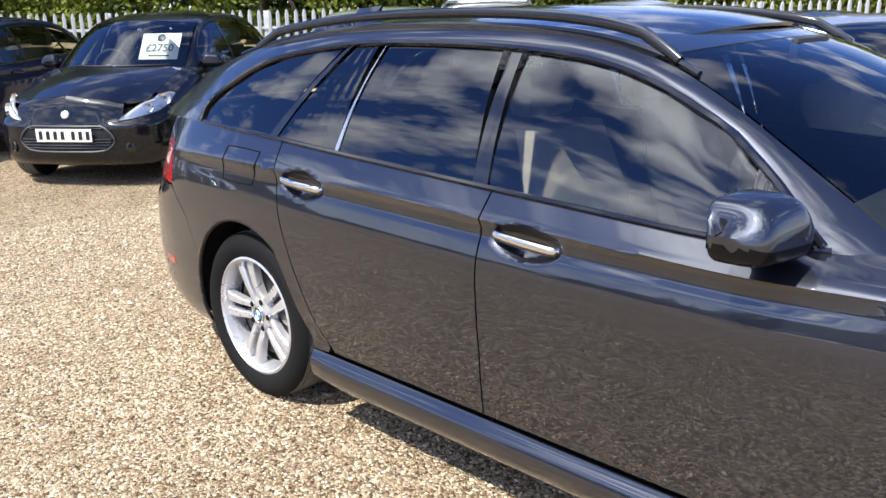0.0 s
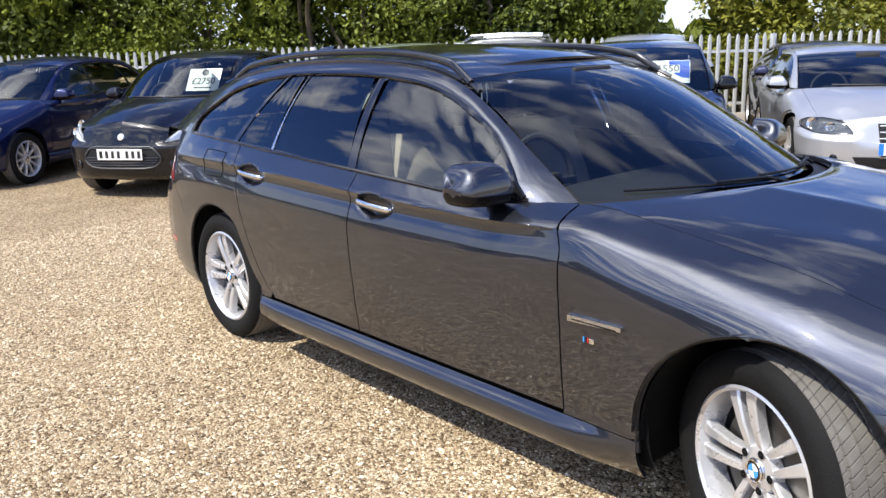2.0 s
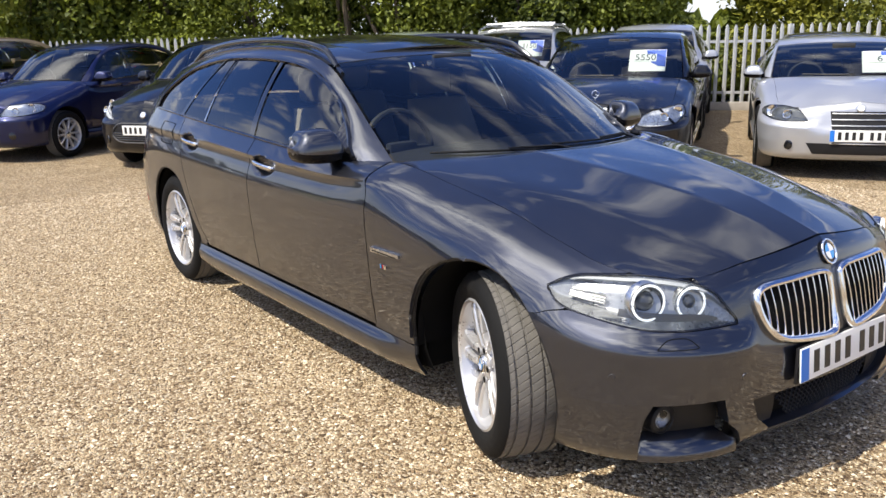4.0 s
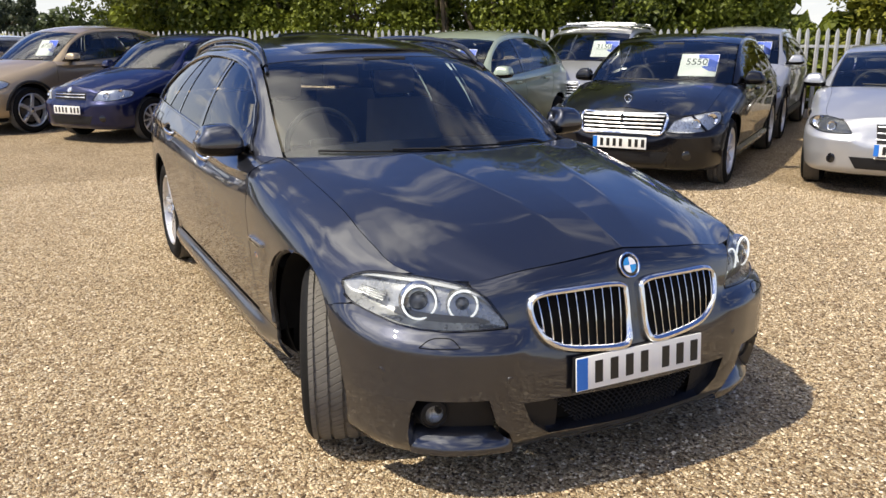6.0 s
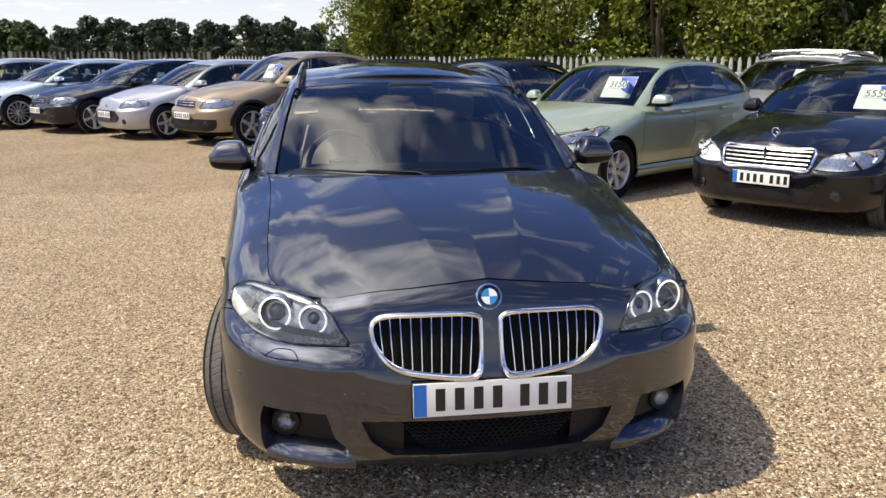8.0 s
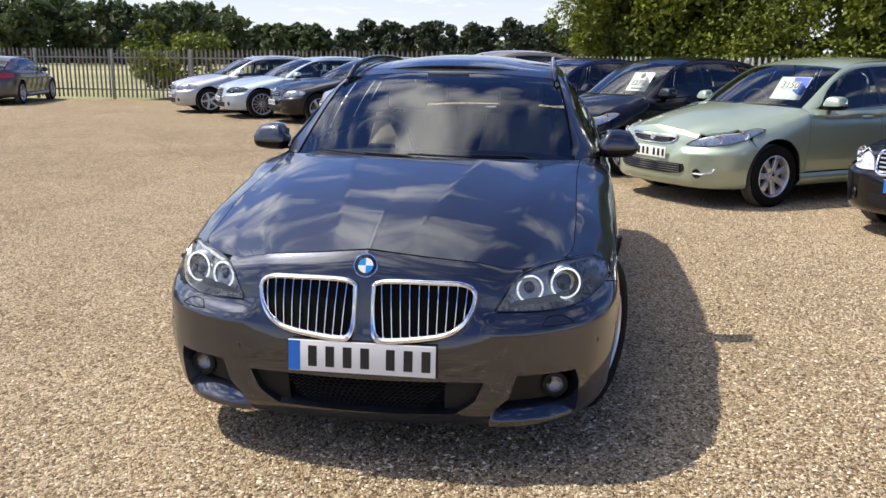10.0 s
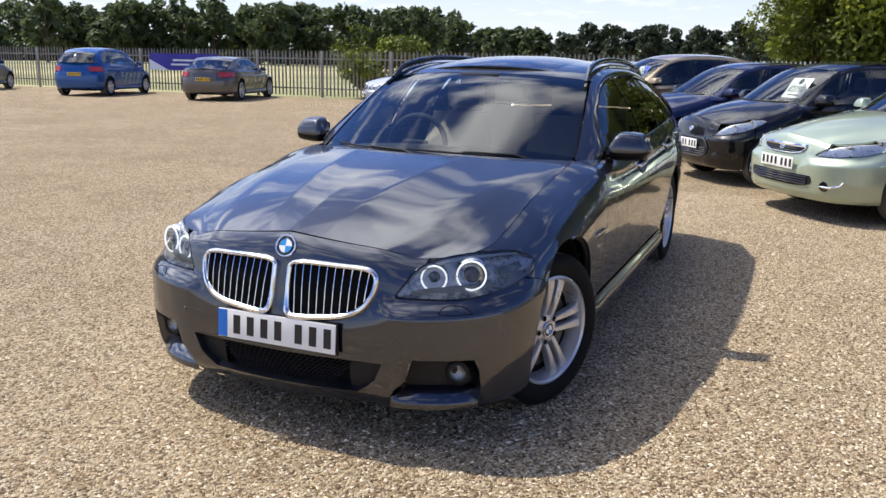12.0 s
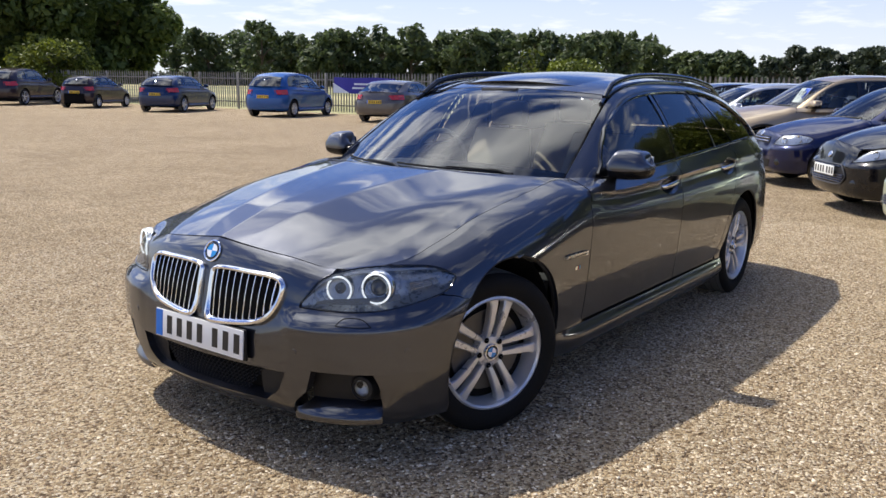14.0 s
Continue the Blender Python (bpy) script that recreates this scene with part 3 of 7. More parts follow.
class Shape:
    """The skin of a car: keys for x and z stretch the control lines to another model."""

    def __init__(self, xkeys=(-4.085, -2.968, -.745, 0, .828), zkeys=(.165, .60, .97, 1.405), hw=.918, roofline=None, windowtop=None, nose=None):
        x0, z0 = (-4.085, -2.968, -.745, 0, .828), (.165, .60, .97, 1.405)
        self.fx = lambda x: np.interp(x, x0, xkeys) if -4.085 <= x <= .828 else x
        self.fz = lambda z: np.interp(z, (0, *z0, 2), (0, *zkeys, zkeys[-1] + .595))
        self.fy = hw / .918
        plan = catmull([(self.fx(x), y * self.fy) for x, y in PLAN], 16)
        s = np.r_[0, np.cumsum(np.linalg.norm(np.diff(plan, axis=0), axis=1))]
        i0 = np.argmin(np.abs(plan[:, 0]) + (plan[:, 1] < .3) * 9)
        self.q = s[i0] - s
        self.plan = plan
        t = np.gradient(plan, axis=0)
        t /= np.linalg.norm(t, axis=1)[:, None]
        self.nrm = np.stack([-t[:, 1], t[:, 0]], -1)
        if self.nrm[i0, 1] < 0:
            self.nrm = -self.nrm
        self.QF, self.QR = self.q[0], self.q[-1]
        qs, zs, ds = [], [], []
        for kind, v, _, z, d in SECTIONS:
            qs.append(self.N(v) if kind == "n" else self.QR if kind == "t" else self.X(v))
            zs.append([self.fz(k) for k in z])
            ds.append([k * self.fy for k in d])
        self.zq, self.dq = spline(qs, zs), spline(qs, ds)
        rl = roofline or ROOFLINE
        self.roof = catmull([(self.fx(x), y * self.fy, self.fz(z)) for x, y, z in rl], 10) if roofline is None else catmull(rl, 10)
        wt = [(self.fx(x), self.fz(z)) for x, z in WINDOWTOP] if windowtop is None else windowtop
        self.wtop = catmull(wt, 10)
        self.dents = []          # (along, height, half length, half height, depth) of bowls pressed into the skin

    def X(self, x):
        """Place along the skin of a point of the side at x."""
        side = self.plan[:, 1] > .45 * self.fy
        o = np.argsort(self.plan[side, 0])
        return float(np.interp(self.fx(x), self.plan[side, 0][o], self.q[side][o]))

    def XX(self, x):
        side = self.plan[:, 1] > .45 * self.fy
        o = np.argsort(self.plan[side, 0])
        return float(np.interp(x, self.plan[side, 0][o], self.q[side][o]))

    def N(self, y):
        """Place along the skin of a point of the nose at the half-width y."""
        k = np.argmax(self.plan[:, 1] > .84 * self.fy)
        return float(np.interp(y * self.fy, self.plan[:k, 1], self.q[:k]))

    def T(self, y):
        r = self.plan[::-1]
        k = np.argmax(r[:, 1] > .80 * self.fy)
        return float(np.interp(y * self.fy, r[:k, 1], self.q[::-1][:k]))

    def top(self, q):
        return float(self.zq(q)[-1])

    def P(self, qz, lift=0.0):
        """Points of the skin from places (along, height)."""
        qz = np.asarray(qz, float)
        flat = qz.reshape(-1, 2)
        q, z = flat[:, 0], flat[:, 1]
        zz, dd = self.zq(q), self.dq(q)
        d = np.array([np.interp(a, b, c) for a, b, c in zip(z, zz, dd)])
        # rounded between the levels, but for the crease
        e = np.array([(np.interp(a - .012, b, c) + np.interp(a + .012, b, c)) / 2 for a, b, c in zip(z, zz, dd)])
        zc = zz[:, 10]
        k = np.clip(np.abs(z - zc) / .012 - .25, 0, 1)
        inside = (z > zz[:, 0] + .012) & (z < zz[:, -1] - .012)
        d = np.where(inside, d * (1 - k) + e * k, d)
        for qd, zd, rq, rz, deep in self.dents:
            d = d + deep * np.clip(1 - ((q - qd) / rq) ** 2 - ((z - zd) / rz) ** 2, 0, 1) ** .75
        o = np.argsort(self.q)
        x, y = np.interp(q, self.q[o], self.plan[o, 0]), np.interp(q, self.q[o], self.plan[o, 1])
        nx, ny = np.interp(q, self.q[o], self.nrm[o, 0]), np.interp(q, self.q[o], self.nrm[o, 1])
        out = np.stack([x - nx * (d - lift), np.maximum(y - ny * (d - lift), 0), z], -1)
        return out.reshape(*qz.shape[:-1], 3)

    def belt(self, x):
        """Outer top edge of the lower skin at x of the side, in this car's own metres."""
        q = self.XX(x)
        return self.P([q, self.top(q)])

    def G(self, xz, lift=0.0):
        """Points of the side glass from places (x, height), in this car's own metres."""
        xz = np.asarray(xz, float)
        flat = xz.reshape(-1, 2)
        out = []
        for x, z in flat:
            b = self.belt(x)
            i = np.argmin(np.abs(self.roof[:, 0] - x) + (self.roof[:, 2] < b[2]) * 9)
            r = self.roof[i]
            t = np.clip((z - b[2]) / max(r[2] - b[2], .05), -.3, 1.2)
            y = b[1] + (r[1] - b[1]) * t + .028 * math.sin(math.pi * min(max(t, 0), 1)) + lift
            out.append((x, y, z))
        return np.array(out).reshape(*xz.shape[:-1], 3)


def arch(xa, zc, r, a0, a1, n=24):
    return [(xa + r * math.cos(radians(a0 + (a1 - a0) * i / n)), zc + r * math.sin(radians(a0 + (a1 - a0) * i / n))) for i in range(n + 1)]


CORE = (-1.6, 0, .55)

# ---- wheels ----
def wheel_meshes(R, rim, width, style):
    h = width / 2
    t = Geo().lathe([(rim, h - .018), (rim + .012, h - .006), (rim + (R - rim) * .5, h + .003), (R - .028, h - .004), (R - .010, h - .018), (R - .004, h - .027)], 72)
    t.lathe([(R - .004, -h + .027), (R - .010, -h + .018), (R - .028, -h + .004), (rim + (R - rim) * .5, -h - .003), (rim, -h + .018)], 72)
    prof, gz = [], .007
    ys = [h - .027]
    for c in (.60, .22, -.18, -.58):
        ys += [h * c + .005, h * c + .0045, h * c - .0045, h * c - .005]
    ys.append(-h + .027)
    for i, y in enumerate(ys):
        deep = i % 4 in (2, 3) and 0 < i < len(ys) - 1
        prof.append((R - .004 * (abs(y) / h) ** 2 - (gz if deep else 0), y))
    tr = Geo().lathe(prof, 72)
    r = Geo().lathe([(rim - .002, h - .020), (rim + .004, h - .012), (rim - .004, h - .008), (rim - .012, h - .016), (rim - .018, h - .04), (rim - .028, h - .07), (rim - .030, -h + .03), (rim - .002, -h + .02)], 60)
    face = h - .022
    n = {"double": 5, "five": 5, "ten": 10, "many": 14, "trim": 7}[style]
    for k in range(n):
        th = 2 * math.pi * k / n + math.pi / 2
        for s in ((-1, 1) if style == "double" else (0,)):
            if style == "double":
                pts, ws = [], []
                for rr, off, dy, w in ((.040, .0225, -.028, .0105), (.070, .0240, -.018, .0120), (.125, .0270, -.008, .0140), (rim - .040, .0320, -.004, .0180), (rim - .008, .0385, -.008, .0245)):
                    pts.append((rr, s * math.degrees(off / rr), face + dy)); ws.append(w)
            else:
                wd = {"five": .030, "ten": .014, "many": .009, "trim": .032}[style]
                pts = [(.04, 0, face - .020), (.10, 0, face - .010), (rim - .03, 0, face - .006), (rim - .010, 0, face - .012)]
                ws = [wd, wd * .9, wd * .95, wd * 1.15]
            verts, faces = [], []
            for (rr, a, y), w in zip(pts, ws):
                an = th + radians(a)
                c, e = Vector((math.cos(an) * rr, y, math.sin(an) * rr)), Vector((-math.sin(an), 0, math.cos(an)))
                for du, dy in ((-1, -.034), (-1, -.006), (-.72, 0), (.72, 0), (1, -.006), (1, -.034)):
                    verts.append(c + e * du * w + Vector((0, dy, 0)))
            for i in range(len(pts) - 1):
                for j in range(6):
                    faces.append((i * 6 + j, i * 6 + (j + 1) % 6, i * 6 + 6 + (j + 1) % 6, i * 6 + 6 + j))
            r.add(verts, faces)
    r.lathe([(.001, face - .016), (.045, face - .016), (.062, face - .020), (.072, face - .05)], 40)
    for k in range(5):
        a = 2 * math.pi * k / 5 + math.pi / 2 + math.pi / 5
        r.lathe([(.001, face - .012), (.008, face - .012), (.0095, face - .03)], 10, Matrix.Translation((math.cos(a) * .056, 0, math.sin(a) * .056)))
    d = Geo().lathe([(.06, face - .052), (rim * .72, face - .052), (rim * .72, face - .062), (.06, face - .062)], 48)
    cap = Geo().lathe([(.001, face - .008), (.028, face - .008), (.034, face - .012), (.036, face - .018)], 32)
    # added black disc close behind the spokes, standing in for shade inside the barrel
    back = Geo().lathe([(.001, face - .066), (rim - .024, face - .066)], 40)
    return dict(tyre=mesh_of("tyre", t, M_RUBBER), tread=mesh_of("tread", tr, M_TREAD, 25), rim=mesh_of("rim", r, M_ALLOY, 30), disc=mesh_of("brake_disc", d, M_DISC), cap=mesh_of("hub_cap", cap, M_SATIN), back=mesh_of("wheel_gap_shade", back, M_INNER), face=face)


WHEELS = {}


def add_wheel(car, R, rim, width, style, x, y, steer=0.0, roundel=False, spin=None):
    key = (R, rim, width, style)
    if key not in WHEELS:
        WHEELS[key] = wheel_meshes(*key)
    w = WHEELS[key]
    turn = 0 if y > 0 else 180
    ob = part("wheel", w["tyre"], None, car, "black tyre on a silver alloy rim", m=pose(x, y, R - .004, 0, random.uniform(0, 70) if spin is None else spin, turn + steer))
    part("tread", w["tread"], None, ob)
    part("rim", w["rim"], None, ob, "silver alloy rim")
    part("brake_disc", w["disc"], None, ob)
    part("hub_cap", w["cap"], None, ob)
    # black disc that puts the shade between the spokes
    part("wheel_shade_disc", w["back"], None, ob)
    if style == "double":
        if "hole" not in w:
            w["hole"] = mesh_of("bolt_hole", Geo().lathe([(.001, 0), (.0105, 0), (.012, -.002)], 14), M_INNER)
        for k in range(5):
            a = 2 * math.pi * k / 5 + math.pi / 2 + math.pi / 5
            part("bolt_hole", w["hole"], None, ob, m=Matrix.Translation((math.cos(a) * .056, w["face"] - .0108, math.sin(a) * .056)))
    if roundel:
        add_roundel(ob, Matrix.Translation((0, w["face"] - .007, 0)) @ pose(0, 0, 0, -90, 0, 0), .030)
    return ob


def add_roundel(parent, m, r):
    """A round badge in black, silver, blue and white, facing +z of m."""
    ring = Geo().lathe([(.001, 0), (r * .98, 0), (r * 1.06, -.002), (r * 1.06, -.006)], 36, pose(0, 0, 0, 90, 0, 0))
    b = part("badge", ring, M_BLACKG, parent, "round black, blue and white badge", m=m)
    for k in range(4):
        pts = [(0, 0, .0015)] + [(r * .66 * math.cos(k * math.pi / 2 + i * math.pi / 16), r * .66 * math.sin(k * math.pi / 2 + i * math.pi / 16), .0015) for i in range(9)]
        part("badge_quarter", Geo().add(pts, [tuple(range(10))]), M_LIGHTBLUE if k % 2 else M_WHITE, b)
    part("badge_rim", Geo().tube([(r * math.cos(a), r * math.sin(a), 0) for a in np.linspace(0, 2 * math.pi, 33)[:-1]], r * .09, 6, True), M_CHROME, b)
    return b


def add_plate(parent, m, yellow=False, w=.52, h=.111, band=True):
    """A number plate facing +y of m, its signs as plain bars."""
    p = part("number_plate", Geo().box((0, 0, 0), (w, .006, h), bevel=.002), M_YELLOWPLATE if yellow else M_WHITEPLATE, parent, "yellow number plate" if yellow else "white number plate", m=m)
    x0 = w / 2
    if band:
        part("plate_band", Geo().box((w / 2 - .022, .0035, 0), (.042, .002, h - .006)), M_BLUEBAND, p, "blue band")
        x0 = w / 2 - .046
    step = (x0 + w / 2 - .012) / 7.45
    bw = step * .5
    bar = mesh_of("plate_bar", Geo().box((0, .0035, 0), (bw, .002, h * .66)), M_INK)
    for i in range(7):
        x = x0 - .010 - step * (i + .5 + (.45 if i > 3 else 0))
        part("plate_bar", bar, None, p, m=Matrix.Translation((x, 0, 0)))
    return p


def add_card(parent, m, words, blue=True, w=.40, h=.27):
    """A price card facing +y of m."""
    c = part("price_card", Geo().box((0, 0, 0), (w, .003, h)), M_CARD, parent, "white and blue price card" if blue else "white price card", m=m)
    if blue:
        part("card_panel", Geo().prism([(-w * .49, -h * .30), (-w * .49, h * .48), (w * .05, h * .48), (-w * .02, h * .1), (-w * .12, -h * .12), (-w * .3, -h * .26)], .002, Matrix.Translation((0, .002, 0))), M_CARDBLUE, c, "blue printed panel")
        part("card_label", Geo().box((w * .06, .005, h * .12), (w * .60, .002, h * .34)), M_CARD, c)
    else:
        part("card_mark", Geo().lathe([(.001, .001), (.04, .001), (.045, -.001)], 20, Matrix.Translation((0, .002, h * .33))), M_INK, c)
        part("card_lines", Geo().box((0, .002, -h * .36), (w * .55, .002, .018)), M_INK, c)
    writing("price", words, h * .40, M_INK, c, Matrix.Translation((w * .06 if blue else 0, .0068, h * .12 if blue else -h * .08)) @ pose(0, 0, 0, 90, 0, 180))
    return c


# ---- a car's body ----
def side_parts(sh, R, rf, lo=0, front_cut=45, n=30, head=None):
    """The panels of the left side as Geo, in their order."""
    X, XX, N, fz = sh.X, sh.XX, sh.N, sh.fz
    g = .0028
    wb = -sh.fx(-2.968)
    zc = R + .005
    out = {}
    core = lambda: (sh.fx(-1.6), 0, .5)  # noqa: E731

    def on(poly):
        return [(XX(x), z) for x, z in poly]

    def patch(b, t, l, r, nu=n, nv=n, flange=.014, geo=None):
        geo = geo or Geo()
        geo.grid(sh.P(coons(b, t, l, r, nu, nv)), core(), flange)
        return geo

    zs = fz(.305)
    a0 = 180 - math.degrees(math.asin(max(-1, min(1, (zs - zc) / rf))))
    a1 = 360 + math.degrees(math.asin(max(-1, min(1, (fz(.17) - zc) / rf))))
    topl = lambda qa, qb, k=24: [(q, sh.top(q)) for q in np.linspace(qa, qb, k)]  # noqa: E731
    head_lo = [(X(.31), fz(.695)), (X(.35), fz(.660)), (X(.41), fz(.636)), (X(.52), fz(.613)), (N(.755), fz(.597)), (N(.66), fz(.591)), (N(.56), fz(.592)), (N(.47), fz(.595))]
    head_up = [(X(.31), fz(.695)), (X(.36), fz(.720)), (X(.43), fz(.733)), (N(.80), fz(.740)), (N(.735), fz(.738)), (N(.64), fz(.727)), (N(.58), fz(.712)), (N(.535), fz(.688)), (N(.505), fz(.65)), (N(.47), fz(.605))]
    if head:
        head_lo, head_up = ([((X if k == "x" else N)(v), fz(z)) for k, v, z in line] for line in head)
    head_lo, head_up = [tuple(p) for p in catmull(head_lo, 6)], [tuple(p) for p in catmull(head_up, 6)]
    out["head_lo"], out["head_up"] = head_lo, head_up
    seam = [(X(-.668), zs), (X(-.660), fz(.60)), (X(-.668), fz(.85)), (X(-.715), sh.top(X(-.715)))]
    # front wing
    fa = on(arch(0, zc, rf, a0, front_cut))
    qa, za = fa[-1]
    tipz = fz(.69)
    k = 18
    up = head_up[: k + 1]
    right = [(qa, za), (qa + .03, za + .004), (X(.335), fz(.628)), (X(.394), fz(.6385)), (X(.345), fz(.6585)), (X(.303), fz(.695))] + [(q - g, z + g * 1.4) for q, z in up[2:]] + [(up[-1][0], sh.top(up[-1][0]))]
    if head:
        right = [(qa, za)] + [(q - g, z - g * 2) for q, z in head_lo[12:1:-2]] + [(head_lo[0][0] - .006, head_lo[0][1])] + [(q - g, z + g * 1.4) for q, z in up[2:]] + [(up[-1][0], sh.top(up[-1][0]))]
    l = [(q + g, z) for q, z in seam]
    out["front_wing"] = patch([l[0]] + fa, topl(l[-1][0], up[-1][0]), l, right, 44, n)
    out["bonnet_q"] = qb = N(.585)
    # doors
    mid = [(X(-1.783), fz(.315)), (X(-1.777), fz(.52)), (X(-1.78), fz(.73)), (X(-1.775), fz(.90)), (X(-1.767), sh.top(X(-1.767)))]
    rear = [(X(-2.47), fz(.315)), (X(-2.565), fz(.43)), (X(-2.66), fz(.65)), (X(-2.705), fz(.82)), (X(-2.735), sh.top(X(-2.735)))]
    fr = [(X(-.668), fz(.315))] + seam[1:]
    out["front_door"] = patch([(mid[0][0] + g, mid[0][1]), (fr[0][0] - g, fr[0][1])], topl(mid[-1][0] + g, fr[-1][0] - g), [(q + g, z) for q, z in mid], [(q - g, z) for q, z in fr], 36 if lo else 130, 44 if lo else 110)
    rear = [tuple(p) for p in catmull(rear, 6)]
    out["rear_door"] = patch([(rear[0][0] + g, rear[0][1]), (mid[0][0] - g, mid[0][1])], topl(rear[-1][0] + g, mid[-1][0] - g), [(q + g, z) for q, z in rear], [(q - g, z) for q, z in mid], 30 if lo else 110, 44 if lo else 110)
    # rear quarter
    rear = [(X(-2.50), zs + .004)] + rear[1:]
    b0 = math.degrees(math.asin(max(-1, min(1, (zs - zc) / rf))))
    ra = on(arch(-wb, zc, rf * .98, 180 - 28, b0))
    lamp = [(X(-3.52), fz(.78)), (X(-3.545), fz(.95)), (X(-3.60), sh.top(X(-3.60)))]
    out["rear_quarter"] = patch(ra + [(rear[0][0] - g, rear[0][1])], topl(lamp[-1][0], rear[-1][0] - g), [ra[0], (X(-3.40), fz(.68))] + lamp, [(q - g, z) for q, z in rear], 44, 40)
    # sill
    s0, s1 = XX(-wb + rf * .99), XX(-rf * .99)
    out["sill"] = patch([(s0, fz(.168)), (s1, fz(.168))], [(s0, fz(.302)), (s1, fz(.302))], [(s0, fz(.168)), (s0, fz(.302))], [(s1, fz(.168)), (s1, fz(.302))], 40, 14)
    # rear bumper, tail lamp, tailgate
    c0 = 180 - math.degrees(math.asin(max(-1, min(1, (fz(.20) - zc) / rf))))
    rb = on(arch(-wb, zc, rf * .98, c0, 180 - 28))
    zb = [(ra[0][0], ra[0][1]), (X(-3.40), fz(.675)), (X(-3.52), fz(.772)), (sh.T(.60), fz(.76)), (sh.QR, fz(.60))]
    out["rear_bumper"] = patch([(sh.QR, fz(.22)), rb[0]], zb[::-1], [(sh.QR, fz(.22)), (sh.QR, fz(.60))], rb, 44, 24)
    tl = [(sh.T(.48), fz(.78)), (sh.T(.46), fz(.93))]
    out["tail_lamp"] = patch([tl[0], lamp[0]], [tl[1], lamp[1]], tl, lamp[:2], 20, 12, .02)
    out["tailgate"] = patch([(sh.QR, fz(.605)), (sh.T(.60), fz(.765)), (sh.T(.47), fz(.775))][:2] + [(sh.T(.485), fz(.775))], topl(sh.QR, sh.T(.49)), [(sh.QR, fz(.605)), (sh.QR, sh.top(sh.QR))], [(sh.T(.485), fz(.775)), (sh.T(.49), sh.top(sh.T(.49)))], 20, 16)
    patch([tl[1], lamp[1]], topl(sh.T(.485), lamp[2][0]), [tl[1], (sh.T(.485), sh.top(sh.T(.485)))], lamp[1:], 20, 8, geo=out["tailgate"])
    # front bumper in pieces round its openings
    b = Geo()
    fb = on(arch(0, zc, rf, a1, 360 + 4 if zc + rf * math.sin(radians(4)) > fz(.352) else 362))
    zf = fz(.352)
    zq_ = zf if lo else fz(.376)
    fb = on(arch(0, zc, rf, a1, 360 + math.degrees(math.asin((zq_ - zc) / rf))))
    fu = on(arch(0, zc, rf, 360 + math.degrees(math.asin((zq_ - zc) / rf)), 360 + front_cut))
    z0 = fz(.168)
    seamf = [(fu[-1][0], fu[-1][1] - g * 1.5), (fu[-1][0] + .03, fu[-1][1] + .001 - g), (X(.335), fz(.621)), (X(.40), fz(.632))] + [(q + g, z - g * 1.5) for q, z in head_lo[13:]]
    if head:
        seamf = [(fu[-1][0], fu[-1][1] - g * 1.5)] + [(q + g, z - g * 1.5) for q, z in head_lo[13:]]
    inner = seamf[-1]
    kq = N(.425)
    if lo:
        patch([fb[0], (sh.QF, z0)], [fb[-1], (sh.QF, zf)], fb, [(sh.QF, z0), (sh.QF, zf)], 44, 10, geo=b)
    else:
        fo, ft, zo = N(.762), N(.535), fz(.376)
        patch([fb[0], (fo, z0)], [fb[-1], (N(.735), zo)], fb, [(fo, z0), (fo, fz(.25)), (N(.752), fz(.33)), (N(.735), zo)], 14, 16, .05, b)
        patch([(N(.45), z0), (N(.32), z0)], [(ft, zo), (kq, zf)], [(N(.45), z0), (N(.445), fz(.20)), (N(.47), fz(.255)), (N(.51), fz(.29)), (ft, zo)], [(N(.32), z0), (N(.325), fz(.226)), (N(.395), fz(.28)), (kq, zf)], 14, 20, .05, b)
        rows = []
        for y in np.linspace(.450, .762, 40):
            e = np.clip((y - .450) / .10, 0, 1)
            w = math.sin(math.pi * min(1, max(0, (y - .45) / .312))) ** .6
            e = e * e * (3 - 2 * e)
            zt = fz(.215 + .055 * e)
            base = [sh.P([N(y), fz(.20)], l) for l in (-.030, .008 * w - .006, .012 * w - .005, .010 * w - .006, -.006 - .036 * e, -.006 - .080 * e)]
            rows.append([(p[0], p[1], z) for p, z in zip(base, (fz(.166), fz(.174), fz(.190), fz(.203), fz(.203) + (zt - fz(.203)) * .55, zt))])
        b.grid(np.array(rows), (0, .6, .35))
        patch([(N(.32), z0), (sh.QF, fz(.162))], [(N(.325), fz(.226)), (sh.QF, fz(.222))], [(N(.32), z0), (N(.325), fz(.226))], [(sh.QF, fz(.162)), (sh.QF, fz(.222))], 24, 6, .05, b)
    patch([fb[-1], (kq, zf)] if lo else [fb[-1], (N(.735), zf + fz(.376) - fz(.352)), (N(.535), zf + fz(.376) - fz(.352)), (kq, zf)], seamf, fu, [(kq, zf), (kq, fz(.47)), inner], 44, 30, .05 if not lo else .014, b)
    hu = [p for p in head_up if p[0] >= qb + .004][::-1]
    lt = [(kq, zf), (kq, fz(.47)), inner] + [(q + g * 2, z) for q, z in hu] + [(qb, sh.top(qb))]
    patch([(kq, zf), (sh.QF, zf)], [(q, z - .004) for q, z in topl(qb, sh.QF)], lt, [(sh.QF, zf), (sh.QF, sh.top(sh.QF) - .004)], 40, 44, .03, b)
    out["front_bumper"] = b
    return out


